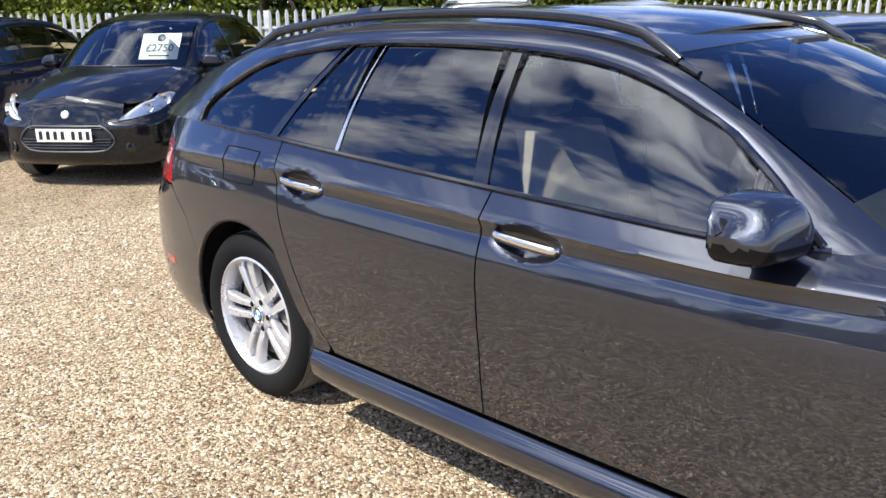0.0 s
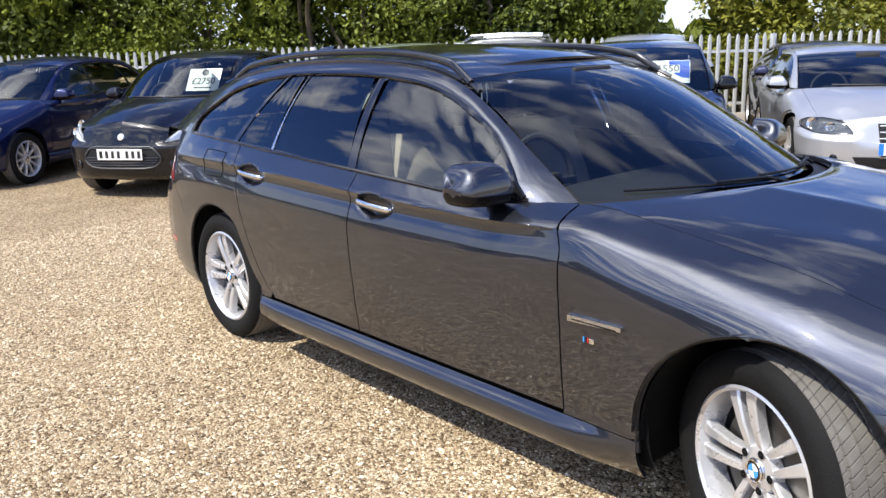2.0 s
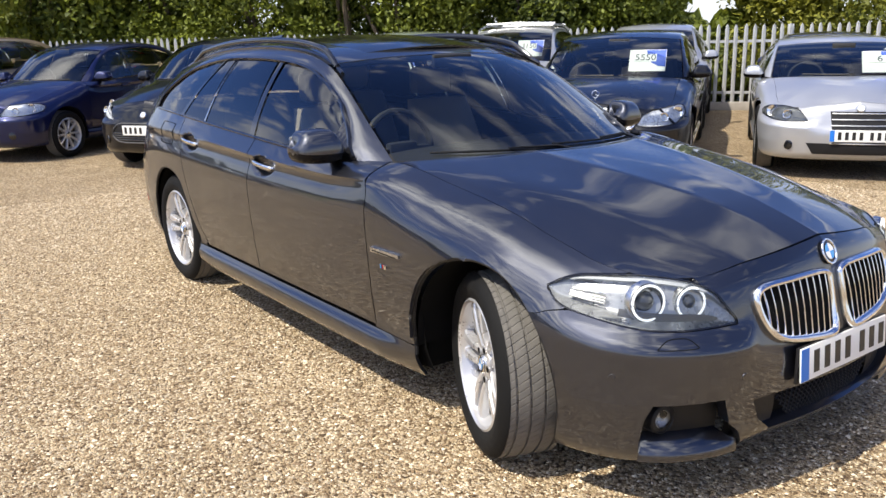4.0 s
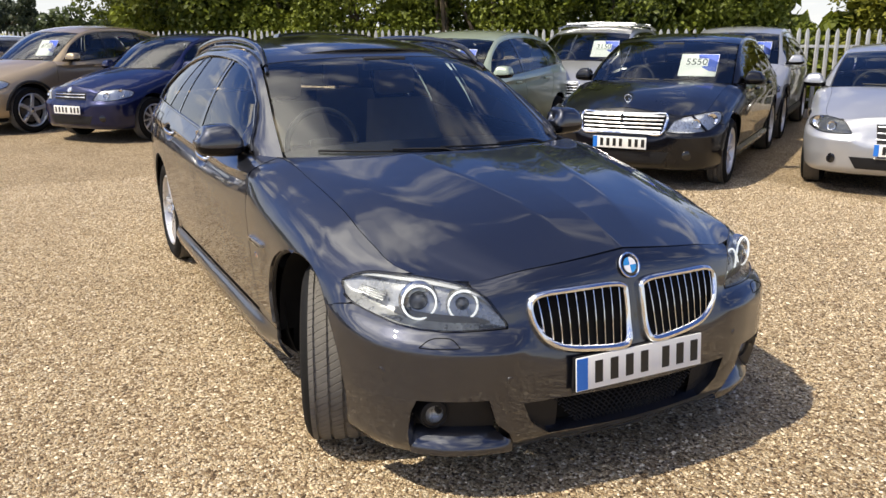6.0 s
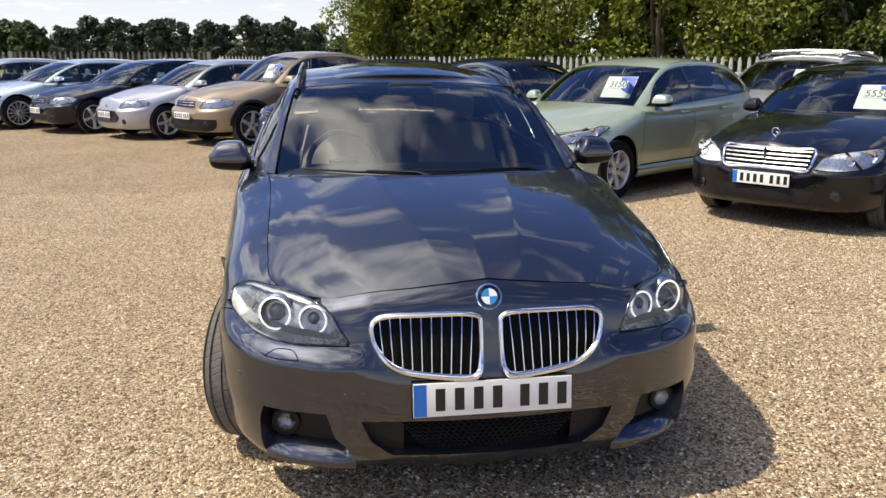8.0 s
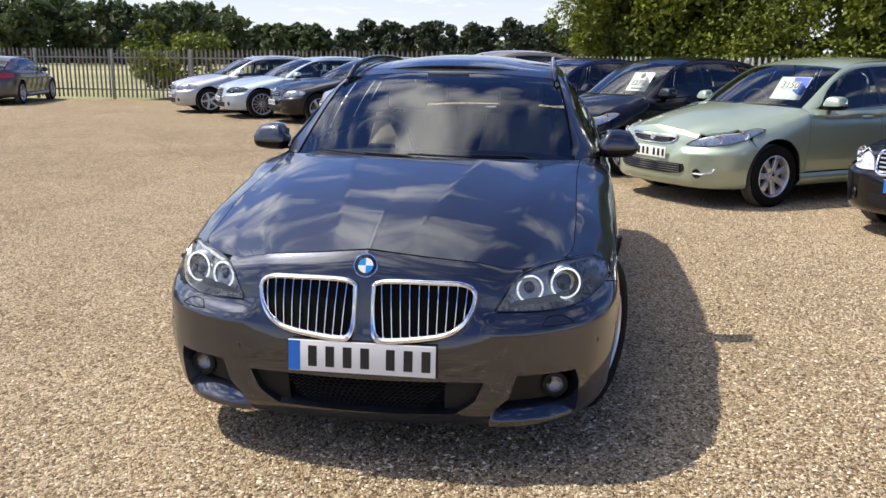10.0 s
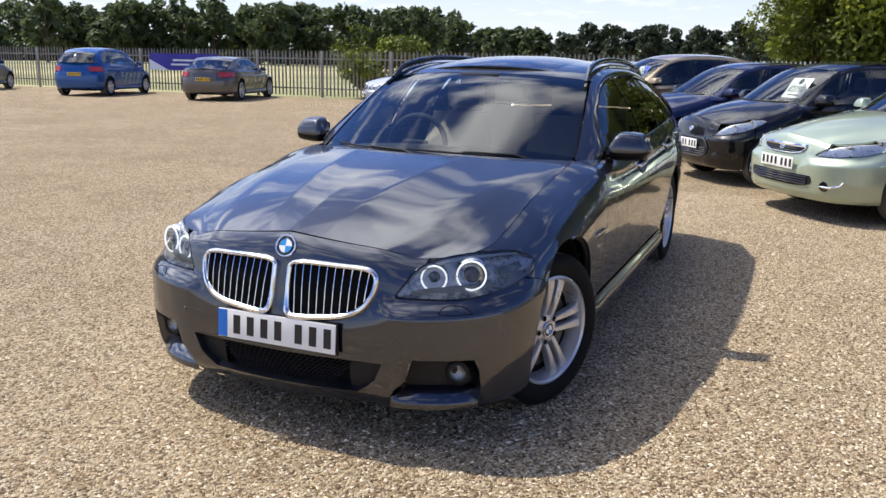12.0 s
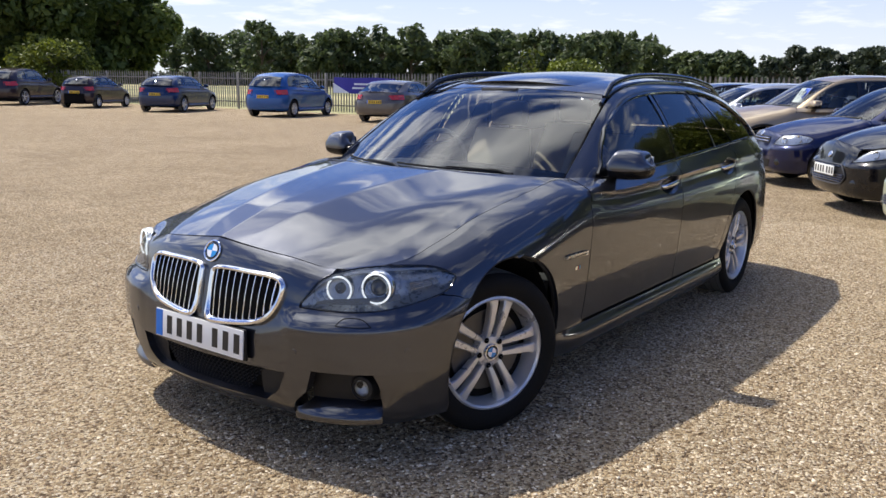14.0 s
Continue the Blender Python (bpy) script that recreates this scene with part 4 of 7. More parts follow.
def bonnet_geo(sh, qf, crease=.010, nu=44, nt=61, zc_lift=1.0):
    """The bonnet between the wings, from the screen to the nose, with its two creases."""
    qs = np.linspace(sh.X(-.69), qf - .004, nu)
    edge = np.array([sh.P([q, sh.top(q)]) for q in qs])
    nose = np.array([sh.P([q, sh.top(q)]) for q in np.linspace(sh.QF, qf, 60)])
    xr, xf = sh.fx(-.34), nose[0, 0] - .004
    cx = np.linspace(xr, xf, nu)
    zr = edge[0, 2] + .028 * zc_lift
    zf = nose[0, 2]
    u = np.linspace(0, 1, nu)
    cz = spline([0, .35, .65, .85, .95, 1], [zr, zr - (zr - zf) * .20, zr - (zr - zf) * .46, zr - (zr - zf) * .70, zr - (zr - zf) * .87, zf])(u)
    t = np.linspace(-1, 1, nt)
    g = np.zeros((nu, nt, 3))
    for i in range(nu):
        ex, ey, ez = edge[i]
        ey -= .003
        a = np.abs(t)
        x = ex + (cx[i] - ex) * (1 - a**2)
        z = ez + (cz[i] - ez) * (1 - a**2.2)
        yn = nose[-1, 1]
        sx = (np.interp(a * yn, nose[:, 1], nose[:, 0]) - nose[-1, 0]) / (nose[0, 0] - nose[-1, 0])
        sz = (np.interp(a * yn, nose[:, 1], nose[:, 2]) - nose[-1, 2]) / max(nose[0, 2] - nose[-1, 2], .004)
        k = u[i] ** 4
        x = ex + (cx[i] - ex) * ((1 - a**2) * (1 - k) + sx * k)
        z = z * (1 - k) + (ez + (cz[i] - ez) * sz) * k
        y = t * ey
        g[i] = np.stack([x, y, z], -1)
    # fair the sheet lengthwise, holding its four edges
    hold = np.clip((1 - np.abs(t)) / .12, 0, 1)[None, :, None]
    for _ in range(3 * nu):
        f = g.copy()
        f[1:-1] = (g[:-2] + 2 * g[1:-1] + g[2:]) / 4
        g = g + (f - g) * hold
    dz = np.zeros((nu, nt))
    for i in range(nu):
        # inner ridges run to the badge, outer folds fade out before the lamps
        a, y = np.abs(t), g[i, :, 1]
        fade = np.clip((1 - u[i]) / .25, 0, 1) * np.clip(u[i] / .05, .2, 1) * (1 - .35 * u[i])
        ay, yc, yo = np.abs(y), (.30 - .175 * u[i]) * sh.fy, (.66 - .24 * u[i]) * sh.fy
        dz[i] = crease * fade * np.where(ay < yc, .5 + .5 * np.exp(-np.maximum(yc - ay, 0) / .07), np.exp(-np.maximum(ay - yc, 0) / .15))
        fo = math.sin(math.pi * min(1, u[i] / .9)) ** 2
        dz[i] += crease * .55 * fo * np.exp(-((ay - yo) / .12) ** 2)
        dz[i] *= np.clip((1 - a) / .06, 0, 1)
    for _ in range(3 if nt > 100 else 1):
        dz[:, 1:-1] = (dz[:, :-2] + 2 * dz[:, 1:-1] + dz[:, 2:]) / 4
    g[:, :, 2] += dz
    return Geo().grid(g, (sh.fx(0), 0, .3), .02), g


def screen_geo(sh, side, bow0, bow1, lift0, lift1, inset=.018, nt=31, rear=False):
    """A front or rear screen, or a roof, between the two roof lines along the points side."""
    n = len(side)
    t = np.linspace(-1, 1, nt)
    g = np.zeros((n, nt, 3))
    s = -1 if rear else 1
    for i, (x, y, z) in enumerate(side):
        u = i / (n - 1)
        bow, lift = bow0 + (bow1 - bow0) * u, lift0 + (lift1 - lift0) * u
        g[i] = np.stack([x + s * bow * (1 - t**2), t * (y - inset), z + lift * (1 - np.abs(t) ** 2.2)], -1)
    return g


def build_car(name, sh, paint_mat, m, label, category="car", R=.33, rim=.232, tw=.235, rf=.385, style="five", steer=0.0, track=.80, panes=None, roundel=False, main=False, lite=True, x_top=None, x_back=None,
              glass_rear=None, mirror_mat=None, cladding=None, head=None):
    car = tagged(new(name), label, category)
    car.matrix_basis = m
    wb = -sh.fx(-2.968)
    P = side_parts(sh, R, rf, 0 if main else 1, n=30 if main else 14, head=head)
    low = cladding or paint_mat
    for nm in ("front_wing", "front_door", "rear_door", "sill", "rear_quarter", "tail_lamp"):
        mt = M_RED if nm == "tail_lamp" else low if nm == "sill" else paint_mat
        part(nm, P[nm], mt, car, "red tail lamp" if nm == "tail_lamp" else "")
        part(nm, P[nm].mirror(), mt, car, "red tail lamp" if nm == "tail_lamp" else "")
    part("front_bumper", P["front_bumper"].both(), paint_mat, car)
    part("rear_bumper", P["rear_bumper"].both(), low, car)
    part("tailgate", P["tailgate"].both(), paint_mat, car)
    bon, bg = bonnet_geo(sh, P["bonnet_q"], .017 if main else .006, 90 if main else 20, 181 if main else 25)
    part("bonnet", bon, paint_mat, car)
    # upper body
    rl, xs = sh.roof, sh.roof[:, 0]
    x_top = sh.fx(-1.42) if x_top is None else x_top
    x_back = sh.fx(-3.33) if x_back is None else x_back
    i1 = int(np.argmax(xs <= x_top + 1e-6))
    i2 = int(np.argmax(xs <= x_back + 1e-6))
    n = 24 if main else 12
    core = (sh.fx(-2), 0, .4)
    front = resample(rl[: i1 + 1], n)
    sg = screen_geo(sh, front, .30 * sh.fy, .13, .012, .032, .012)
    part("windscreen", Geo().grid(sg, core), M_SCREEN if main else M_GLASS, car, "wide raked windscreen")
    top = resample(rl[i1: i2 + 1], n)
    rg = screen_geo(sh, top, .13, -.08, .034, .045, .0)
    rg[:, :, 2] += np.sin(np.linspace(0, math.pi, n))[:, None] * .012
    roof = part("roof", Geo().grid(rg, core, .02), paint_mat, car)
    back = resample(rl[i2:], n)
    kg = screen_geo(sh, back, .08, .16, .045, .02, .03, rear=True)
    part("rear_window", Geo().grid(kg, core), glass_rear or M_TINT, car, "dark rear window")
    # deck behind the rear window
    qd = np.linspace(sh.XX(rl[-1, 0] + .04), sh.T(.05), 10)
    ed = np.array([sh.P([q, sh.top(q)]) for q in qd])
    t = np.linspace(-1, 1, 21)
    dg = np.array([np.stack([np.full(21, e[0]) - .16 * (1 - t**2) * (1 - k / 9), t * (e[1] + .004), e[2] + .02 * (1 - t**2)], -1) for k, e in enumerate(ed)])
    part("rear_deck", Geo().grid(dg, core), paint_mat, car)
    # side frame between windows and roof line
    k = 60 if main else 30
    wt = resample(sh.wtop, k)
    a, b = sh.G(wt, .006), resample(rl, k)
    fr = np.stack([a + (b - a) * s + np.array([0, .012 * math.sin(math.pi * s), 0]) for s in np.linspace(0, 1, 6)], 1)
    fg = Geo().grid(fr, core, .02)
    part("window_frame", fg, paint_mat, car)
    part("window_frame", fg.mirror(), paint_mat, car)
    # panes: belt x and top x of the two edges
    panes = panes or [(-.86, -.90, -1.02, -1.06, "plastic"), (-1.02, -1.06, -1.775, -1.80, "clear"), (-1.775, -1.80, -1.835, -1.87, "gloss"), (-1.835, -1.87, -2.70, -2.55, "clear"), (-2.70, -2.55, -2.78, -2.62, "gloss"), (-2.78, -2.62, -3.34, -3.34, "clear")]
    mats = dict(plastic=M_BLACKG, clear=M_SIDE if main else M_GLASS, gloss=M_BLACKG, tint=M_TINT, satin=M_SATIN)
    names = dict(plastic="corner_trim", clear="side_window", gloss="window_pillar", tint="side_window", satin="window_divider")
    wx = sh.wtop[:, 0]
    for b0, t0, b1, t1, kind in panes:
        b0, t0, b1, t1 = (float(sh.fx(v)) for v in (b0, t0, b1, t1))
        bz = lambda x: sh.belt(x)[2] + .006  # noqa: E731
        end = abs(t1 - sh.wtop[-1, 0]) < .02 or t1 < wx.min() + .02
        j0 = int(np.argmax(wx <= t0))
        j1 = len(wx) - 1 if end else max(int(np.argmax(wx <= t1)), j0 + 1)
        seg = [tuple(p) for p in sh.wtop[j0: j1 + 1]]
        if not end:
            seg[-1] = (t1, np.interp(t1, wx[::-1], sh.wtop[::-1, 1]) if np.all(np.diff(wx) < 0) else seg[-1][1])
        bottom = [(x, bz(x)) for x in np.linspace(b0, b1, 10)]
        left, rightp = [bottom[0], seg[0]], [bottom[-1], seg[-1]]
        if kind == "plastic":
            left = [bottom[0], seg[0]]
        pg = Geo().grid(sh.G(coons(bottom, seg, left, rightp, 18 if main else 9, 12 if main else 7), .004 if kind in ("gloss", "satin", "plastic") else 0), (b0, 0, 1.0))
        lab = "dark tinted window" if kind == "tint" else ""
        part(names[kind], pg, mats[kind], car, lab)
        part(names[kind], pg.mirror(), mats[kind], car, lab)
    # belt strip
    bx = np.linspace(sh.wtop[0, 0], sh.wtop[-1, 0] + .02, 30)
    bl = np.array([sh.belt(x) for x in bx]) + np.array([0, .002, .004])
    tb = Geo().tube(bl, .008, 6)
    part("belt_strip", tb, M_BLACKG, car)
    part("belt_strip", tb.mirror(), M_BLACKG, car)
    # dark liners, floor and engine bay
    for qa, qb, za, zb in ((sh.XX(-wb + rf * .95), sh.XX(-rf * .95), .19, None), (sh.XX(rf * 1.02), sh.QF, .19 if not main else .37, None), (sh.QR, sh.XX(-wb - rf), .22, None), (sh.XX(-rf * 1.1), sh.XX(rf * 1.1), R + rf + .02, None), (sh.XX(-wb - rf * 1.1), sh.XX(-wb + rf * 1.1), R + rf + .02, None)):
        q = np.linspace(qa, qb, 16)
        ln = Geo().grid(np.array([[sh.P([a, za + (sh.top(a) - .05 - za) * s], -.045) for s in np.linspace(0, 1, 8)] for a in q]), core)
        part("body_liner", ln, M_INNER, car)
        part("body_liner", ln.mirror(), M_INNER, car)
    w = sh.fy
    fl = Geo().box(((-wb) / 2, 0, .24), (wb + .9, 1.10 * w, .12)).box((-wb / 2, 0, .25), (wb - 2 * rf - .02, 1.62 * w, .12)).box((sh.fx(.05), 0, .45), (.85, .95 * w, .5)).box((sh.fx(-3.45), 0, .42), (.7, 1.0 * w, .4))
    part("underbody", fl, M_INNER, car)
    for xa in (0, -wb):
        for s in (1, -1):
            aw = Geo()
            ys = (.50 * w, .905 * w)
            pts = arch(xa, R + .005, rf * .985, -5, 185, 20)
            aw.grid(np.array([[(x, y * s, z) for y in np.linspace(ys[0], ys[1] - .035, 3)] for x, z in pts]), (xa, 0, R))
            aw.add([(xa, ys[0] * s, R)] + [(x, ys[0] * s, z) for x, z in pts], [(0, i + 1, i + 2) for i in range(len(pts) - 1)])
            part("wheel_arch", aw, M_INNER, car)
    for xa, st in ((0, steer), (-wb, 0)):
        for s in (1, -1):
            add_wheel(car, R, rim, tw, style, xa, s * (track * sh.fy if xa == 0 else (track + .012) * sh.fy), st, roundel, (18 if s < 0 else -12) if main else None)
    # door mirrors
    mx = sh.fx(-.995)
    bp = sh.belt(sh.fx(-.98))
    hx = np.sin(np.linspace(-math.pi / 2, math.pi / 2, 23))
    na = 40
    for s in (1, -1):
        sec = []
        for h in hx:
            r = max((1 - min(abs(h), 1) ** 7) ** .5, .03)
            row = []
            for k in range(na):
                a = 2 * math.pi * k / na
                ca, sa = math.cos(a), math.sin(a)
                e = .52
                cx_, cz_ = math.copysign(abs(ca) ** e, ca), math.copysign(abs(sa) ** e, sa)
                row.append((mx - .020 * h - .012 + r * (.094 if ca > 0 else .034) * cx_ - .020 * max(cz_, 0) * r, bp[1] + .108 + .106 * h - .030 * max(cz_, 0) * h, bp[2] + .064 + r * (.072 - .010 * (h > 0) * h) * cz_))
            sec.append(row)
        sec = np.array(sec).transpose(1, 0, 2)
        cut = bp[2] + .064 - .022
        mid_ = (mx, bp[1] + .11, bp[2] + .064)
        mg = Geo().grid(sec, mid_, closed_u=True)
        fpos = [np.mean([mg.v[k][2] for k in f]) for f in mg.f]
        base = Geo()
        base.v, base.f = list(mg.v), [f for f, z in zip(mg.f, fpos) if z < cut]
        mg.f = [f for f, z in zip(mg.f, fpos) if z >= cut]
        arm = Geo().tube([(mx - .045, bp[1] - .03, bp[2] + .010), (mx - .03, bp[1] + .005, bp[2] + .014), (mx - .01, bp[1] + .05, bp[2] + .022)], [.034, .026, .028], 10, flat=1.5)
        gl = Geo().grid(np.array([[(mx - .049 - .012 * a, bp[1] + .108 + a * .085, bp[2] + .066 + c * .050 * (1 - .25 * a * a)) for c in np.linspace(-1, 1, 5)] for a in np.linspace(-1, 1, 9)]), (mx + 1, 0, 1))
        if s < 0:
            mg, arm, base, gl = mg.mirror(), arm.mirror(), base.mirror(), gl.mirror()
        mo = part("door_mirror", mg, mirror_mat or paint_mat, car, "rounded door mirror housing")
        part("mirror_arm", arm, M_BLACKG, mo)
        part("mirror_base", base, M_MIRRORB, mo, "gloss black lower shell")
        part("mirror_glass", gl, M_CHROME, mo)
    return car, P


def surf_patch(sh, b, t, l, r, lift=.006, nu=16, nv=8, flange=.01):
    return Geo().grid(sh.P(coons(b, t, l, r, nu, nv), lift), (sh.fx(-1.6), 0, .5), flange)


def rect_patch(sh, y0, y1, z0, z1, lift=.006, nu=16, nv=8, taper=0.0):
    """A patch on the nose between two half-widths and two heights; taper narrows its foot."""
    a, b = sh.N(y0), sh.N(y1)
    a2, b2 = sh.N(max(y0 - taper * 0, 0)), sh.N(max(y1 - taper, 0))
    return surf_patch(sh, [(a2, z0), (b2, z0)], [(a, z1), (b, z1)], [(a2, z0), (a, z1)], [(b2, z0), (b, z1)], lift, nu, nv)


def rear_rect(sh, y0, y1, z0, z1, lift=.006):
    a, b = sh.T(y0), sh.T(y1)
    return surf_patch(sh, [(a, z0), (b, z0)], [(a, z1), (b, z1)], [(a, z0), (a, z1)], [(b, z0), (b, z1)], lift)


def add_cabin(car, sh, seat_mat, main=False):
    """Seats, dashboard and steering wheel, seen through the glass."""
    f, w = sh.fx, sh.fy
    zt = sh.fz(1.0)
    d = Geo()
    prof = [(f(-.62), zt - .06), (f(-.75), zt - .02), (f(-.98), zt - .03), (f(-1.08), zt - .09), (f(-1.10), zt - .30), (f(-1.0), zt - .5)]
    d.grid(np.array([[(x, y * .72 * w, z - .03 * abs(y) ** 3) for y in np.linspace(-1, 1, 13)] for x, z in prof]), (f(-.9), 0, .5))
    part("dashboard", d, M_CABIN, car)
    st = Geo().tube([(f(-1.22) - .03 * math.cos(a), -.37 * w + .185 * math.sin(a), zt - .07 + .18 * math.cos(a)) for a in np.linspace(0, 2 * math.pi, 29)[:-1]], .016, 8, True)
    st.box((f(-1.20), -.37 * w, zt - .08), (.05, .16, .10), bevel=.02).box((f(-1.20), -.37 * w, zt - .07), (.03, .34, .03), bevel=.008)
    part("steering_wheel", st, M_CABIN, car, "black steering wheel")
    rows = ((f(-1.62), .36), (f(-1.62), -.36), (f(-2.55), .36), (f(-2.55), -.36))
    for x, y in rows:
        s = Geo()
        pts = []
        for i, z in enumerate(np.linspace(.50, zt + .10, 8)):
            bx = x - .10 - (z - .5) * .34
            wd = .25 - .06 * max(0, (z - .85)) / .3
            pts.append([(bx + .07 * math.cos(a) * (1 if math.cos(a) > 0 else .8) + (.03 * abs(math.sin(a)) if math.cos(a) > 0 else 0), y * w + wd * math.sin(a), z) for a in np.linspace(0, 2 * math.pi, 17)[:-1]])
        s.grid(np.array(pts).transpose(1, 0, 2), (x - .2, y * w, .8), closed_u=True)
        s.box((x + .12, y * w, .47), (.52, .50, .14), bevel=.05)
        hz = zt + .20
        s.box((x - .12 - (hz - .5) * .34, y * w, hz), (.10, .25, .16), bevel=.04)
        part("seat", s, seat_mat, car, "leather seat with head restraint")
    rm = Geo().box((f(-1.28), 0, sh.fz(1.33)), (.03, .24, .07), bevel=.015)
    part("rear_view_mirror", rm, M_CABIN, car)
    liner = Geo().grid(screen_geo(sh, resample(sh.roof[int(np.argmax(sh.roof[:, 0] <= f(-1.45))): int(np.argmax(sh.roof[:, 0] <= f(-3.2)))], 8), .1, 0, .02, .03, .03) - np.array([0, 0, .03]), (f(-2), 0, 3))
    part("headlining", liner, M_CABIN, car)
    part("cabin_floor", Geo().box((f(-1.9), 0, .33), (2.4, 1.3 * w, .06)), M_CABIN, car)

# ---- the ground ----
ground = Geo()
gx = np.r_[-2500, -400, -120, -60, np.linspace(-30, 14, 23), 40, 120, 500, 2500]
gy = np.r_[-2500, -400, -120, -60, np.linspace(-40, 24, 33), 60, 150, 500, 2500]
ground.grid(np.array([[(x, y, -.03 + (.012 * noise.noise((x * .3, y * .3, 0)) if -30 < x < 14 and -40 < y < 24 else 0)) for y in gy] for x in gx]), (0, 0, -100))
tagged(part("ground", ground, M_FIELD), "dry pale field grass reaching the horizon", "ground", kind="structure")
yard = Geo()
nx, ny = 60, 90
yard.grid(np.array([[(x, -60 + (y1 + 60) * v, .0) for v in np.linspace(0, 1, ny)] for x, y1 in ((x, min(46, -1.0 + (x + 21.0) * .87)) for x in np.linspace(-22.9, 40, nx))]), (0, 0, -100))
tagged(part("yard", yard, M_GRAVEL), "compacted golden gravel of the sales yard", "gravel ground", kind="structure")

# ---- the grey estate car ----
MAIN = Shape()
HANDLES = ((-1.622, .866), (-2.58, .898))
MAIN.dents = [(MAIN.X(x), z, .118, .050, .030) for x, z in HANDLES]
MAIN_PANES = [(-.885, -.925, -1.045, -1.085, "plastic"), (-1.045, -1.085, -1.785, -1.81, "clear"), (-1.785, -1.81, -1.84, -1.875, "gloss"), (-1.84, -1.875, -2.43, -2.40, "tint"), (-2.43, -2.40, -2.448, -2.418, "satin"),
              (-2.448, -2.418, -2.775, -2.56, "tint"), (-2.775, -2.56, -2.82, -2.61, "gloss"), (-2.82, -2.61, -3.34, -3.34, "tint")]
estate, EP = build_car("estate_car", MAIN, M_GREY, Matrix(), "graphite grey metallic estate car parked on the gravel", "estate car", R=.331, rim=.232, tw=.245, rf=.388, style="double", steer=-22, track=.752, panes=MAIN_PANES, roundel=True, main=True)
MAIN.dents = []
add_cabin(estate, MAIN, M_BEIGE, True)


def seam_tube(sh, pts, r, lift=0.0, closed=False):
    return Geo().tube(sh.P(np.array(pts), lift), r, 6, closed)


def nose_frame(sh, q, z, lift=0.0, s=1):
    """A pose on the skin with its y axis straight out."""
    p, e = sh.P([q, z], lift), .01
    a, b = sh.P([q + e, z]) - sh.P([q - e, z]), sh.P([q, z + e]) - sh.P([q, z - e])
    n = np.cross(a, b)
    n /= np.linalg.norm(n)
    if n[0] * 1 + n[1] * .2 < 0 and q > .3 or (q <= .3 and n[1] < 0):
        n = -n
    if s < 0:
        p, n = p * (1, -1, 1), n * (1, -1, 1)
    y = Vector(n)
    x = y.cross(Vector((0, 0, 1))).normalized()
    z_ = x.cross(y)
    mm = Matrix((x, y, z_)).transposed().to_4x4()
    mm.translation = Vector(p)
    return mm


S = MAIN
M_BEZEL = mat("smoked_bezel", (.13, .13, .13), .35, .5, var=.15)
M_BROW = mat("light_guide", (.42, .44, .46), .2, coat=.5, var=.05)
M_PROJ = mat("projector_glass", (.07, .075, .08), .08, 0, coat=1)
RINGS = (((.562, .684, .669), .053), ((.622, .561, .658), .046))
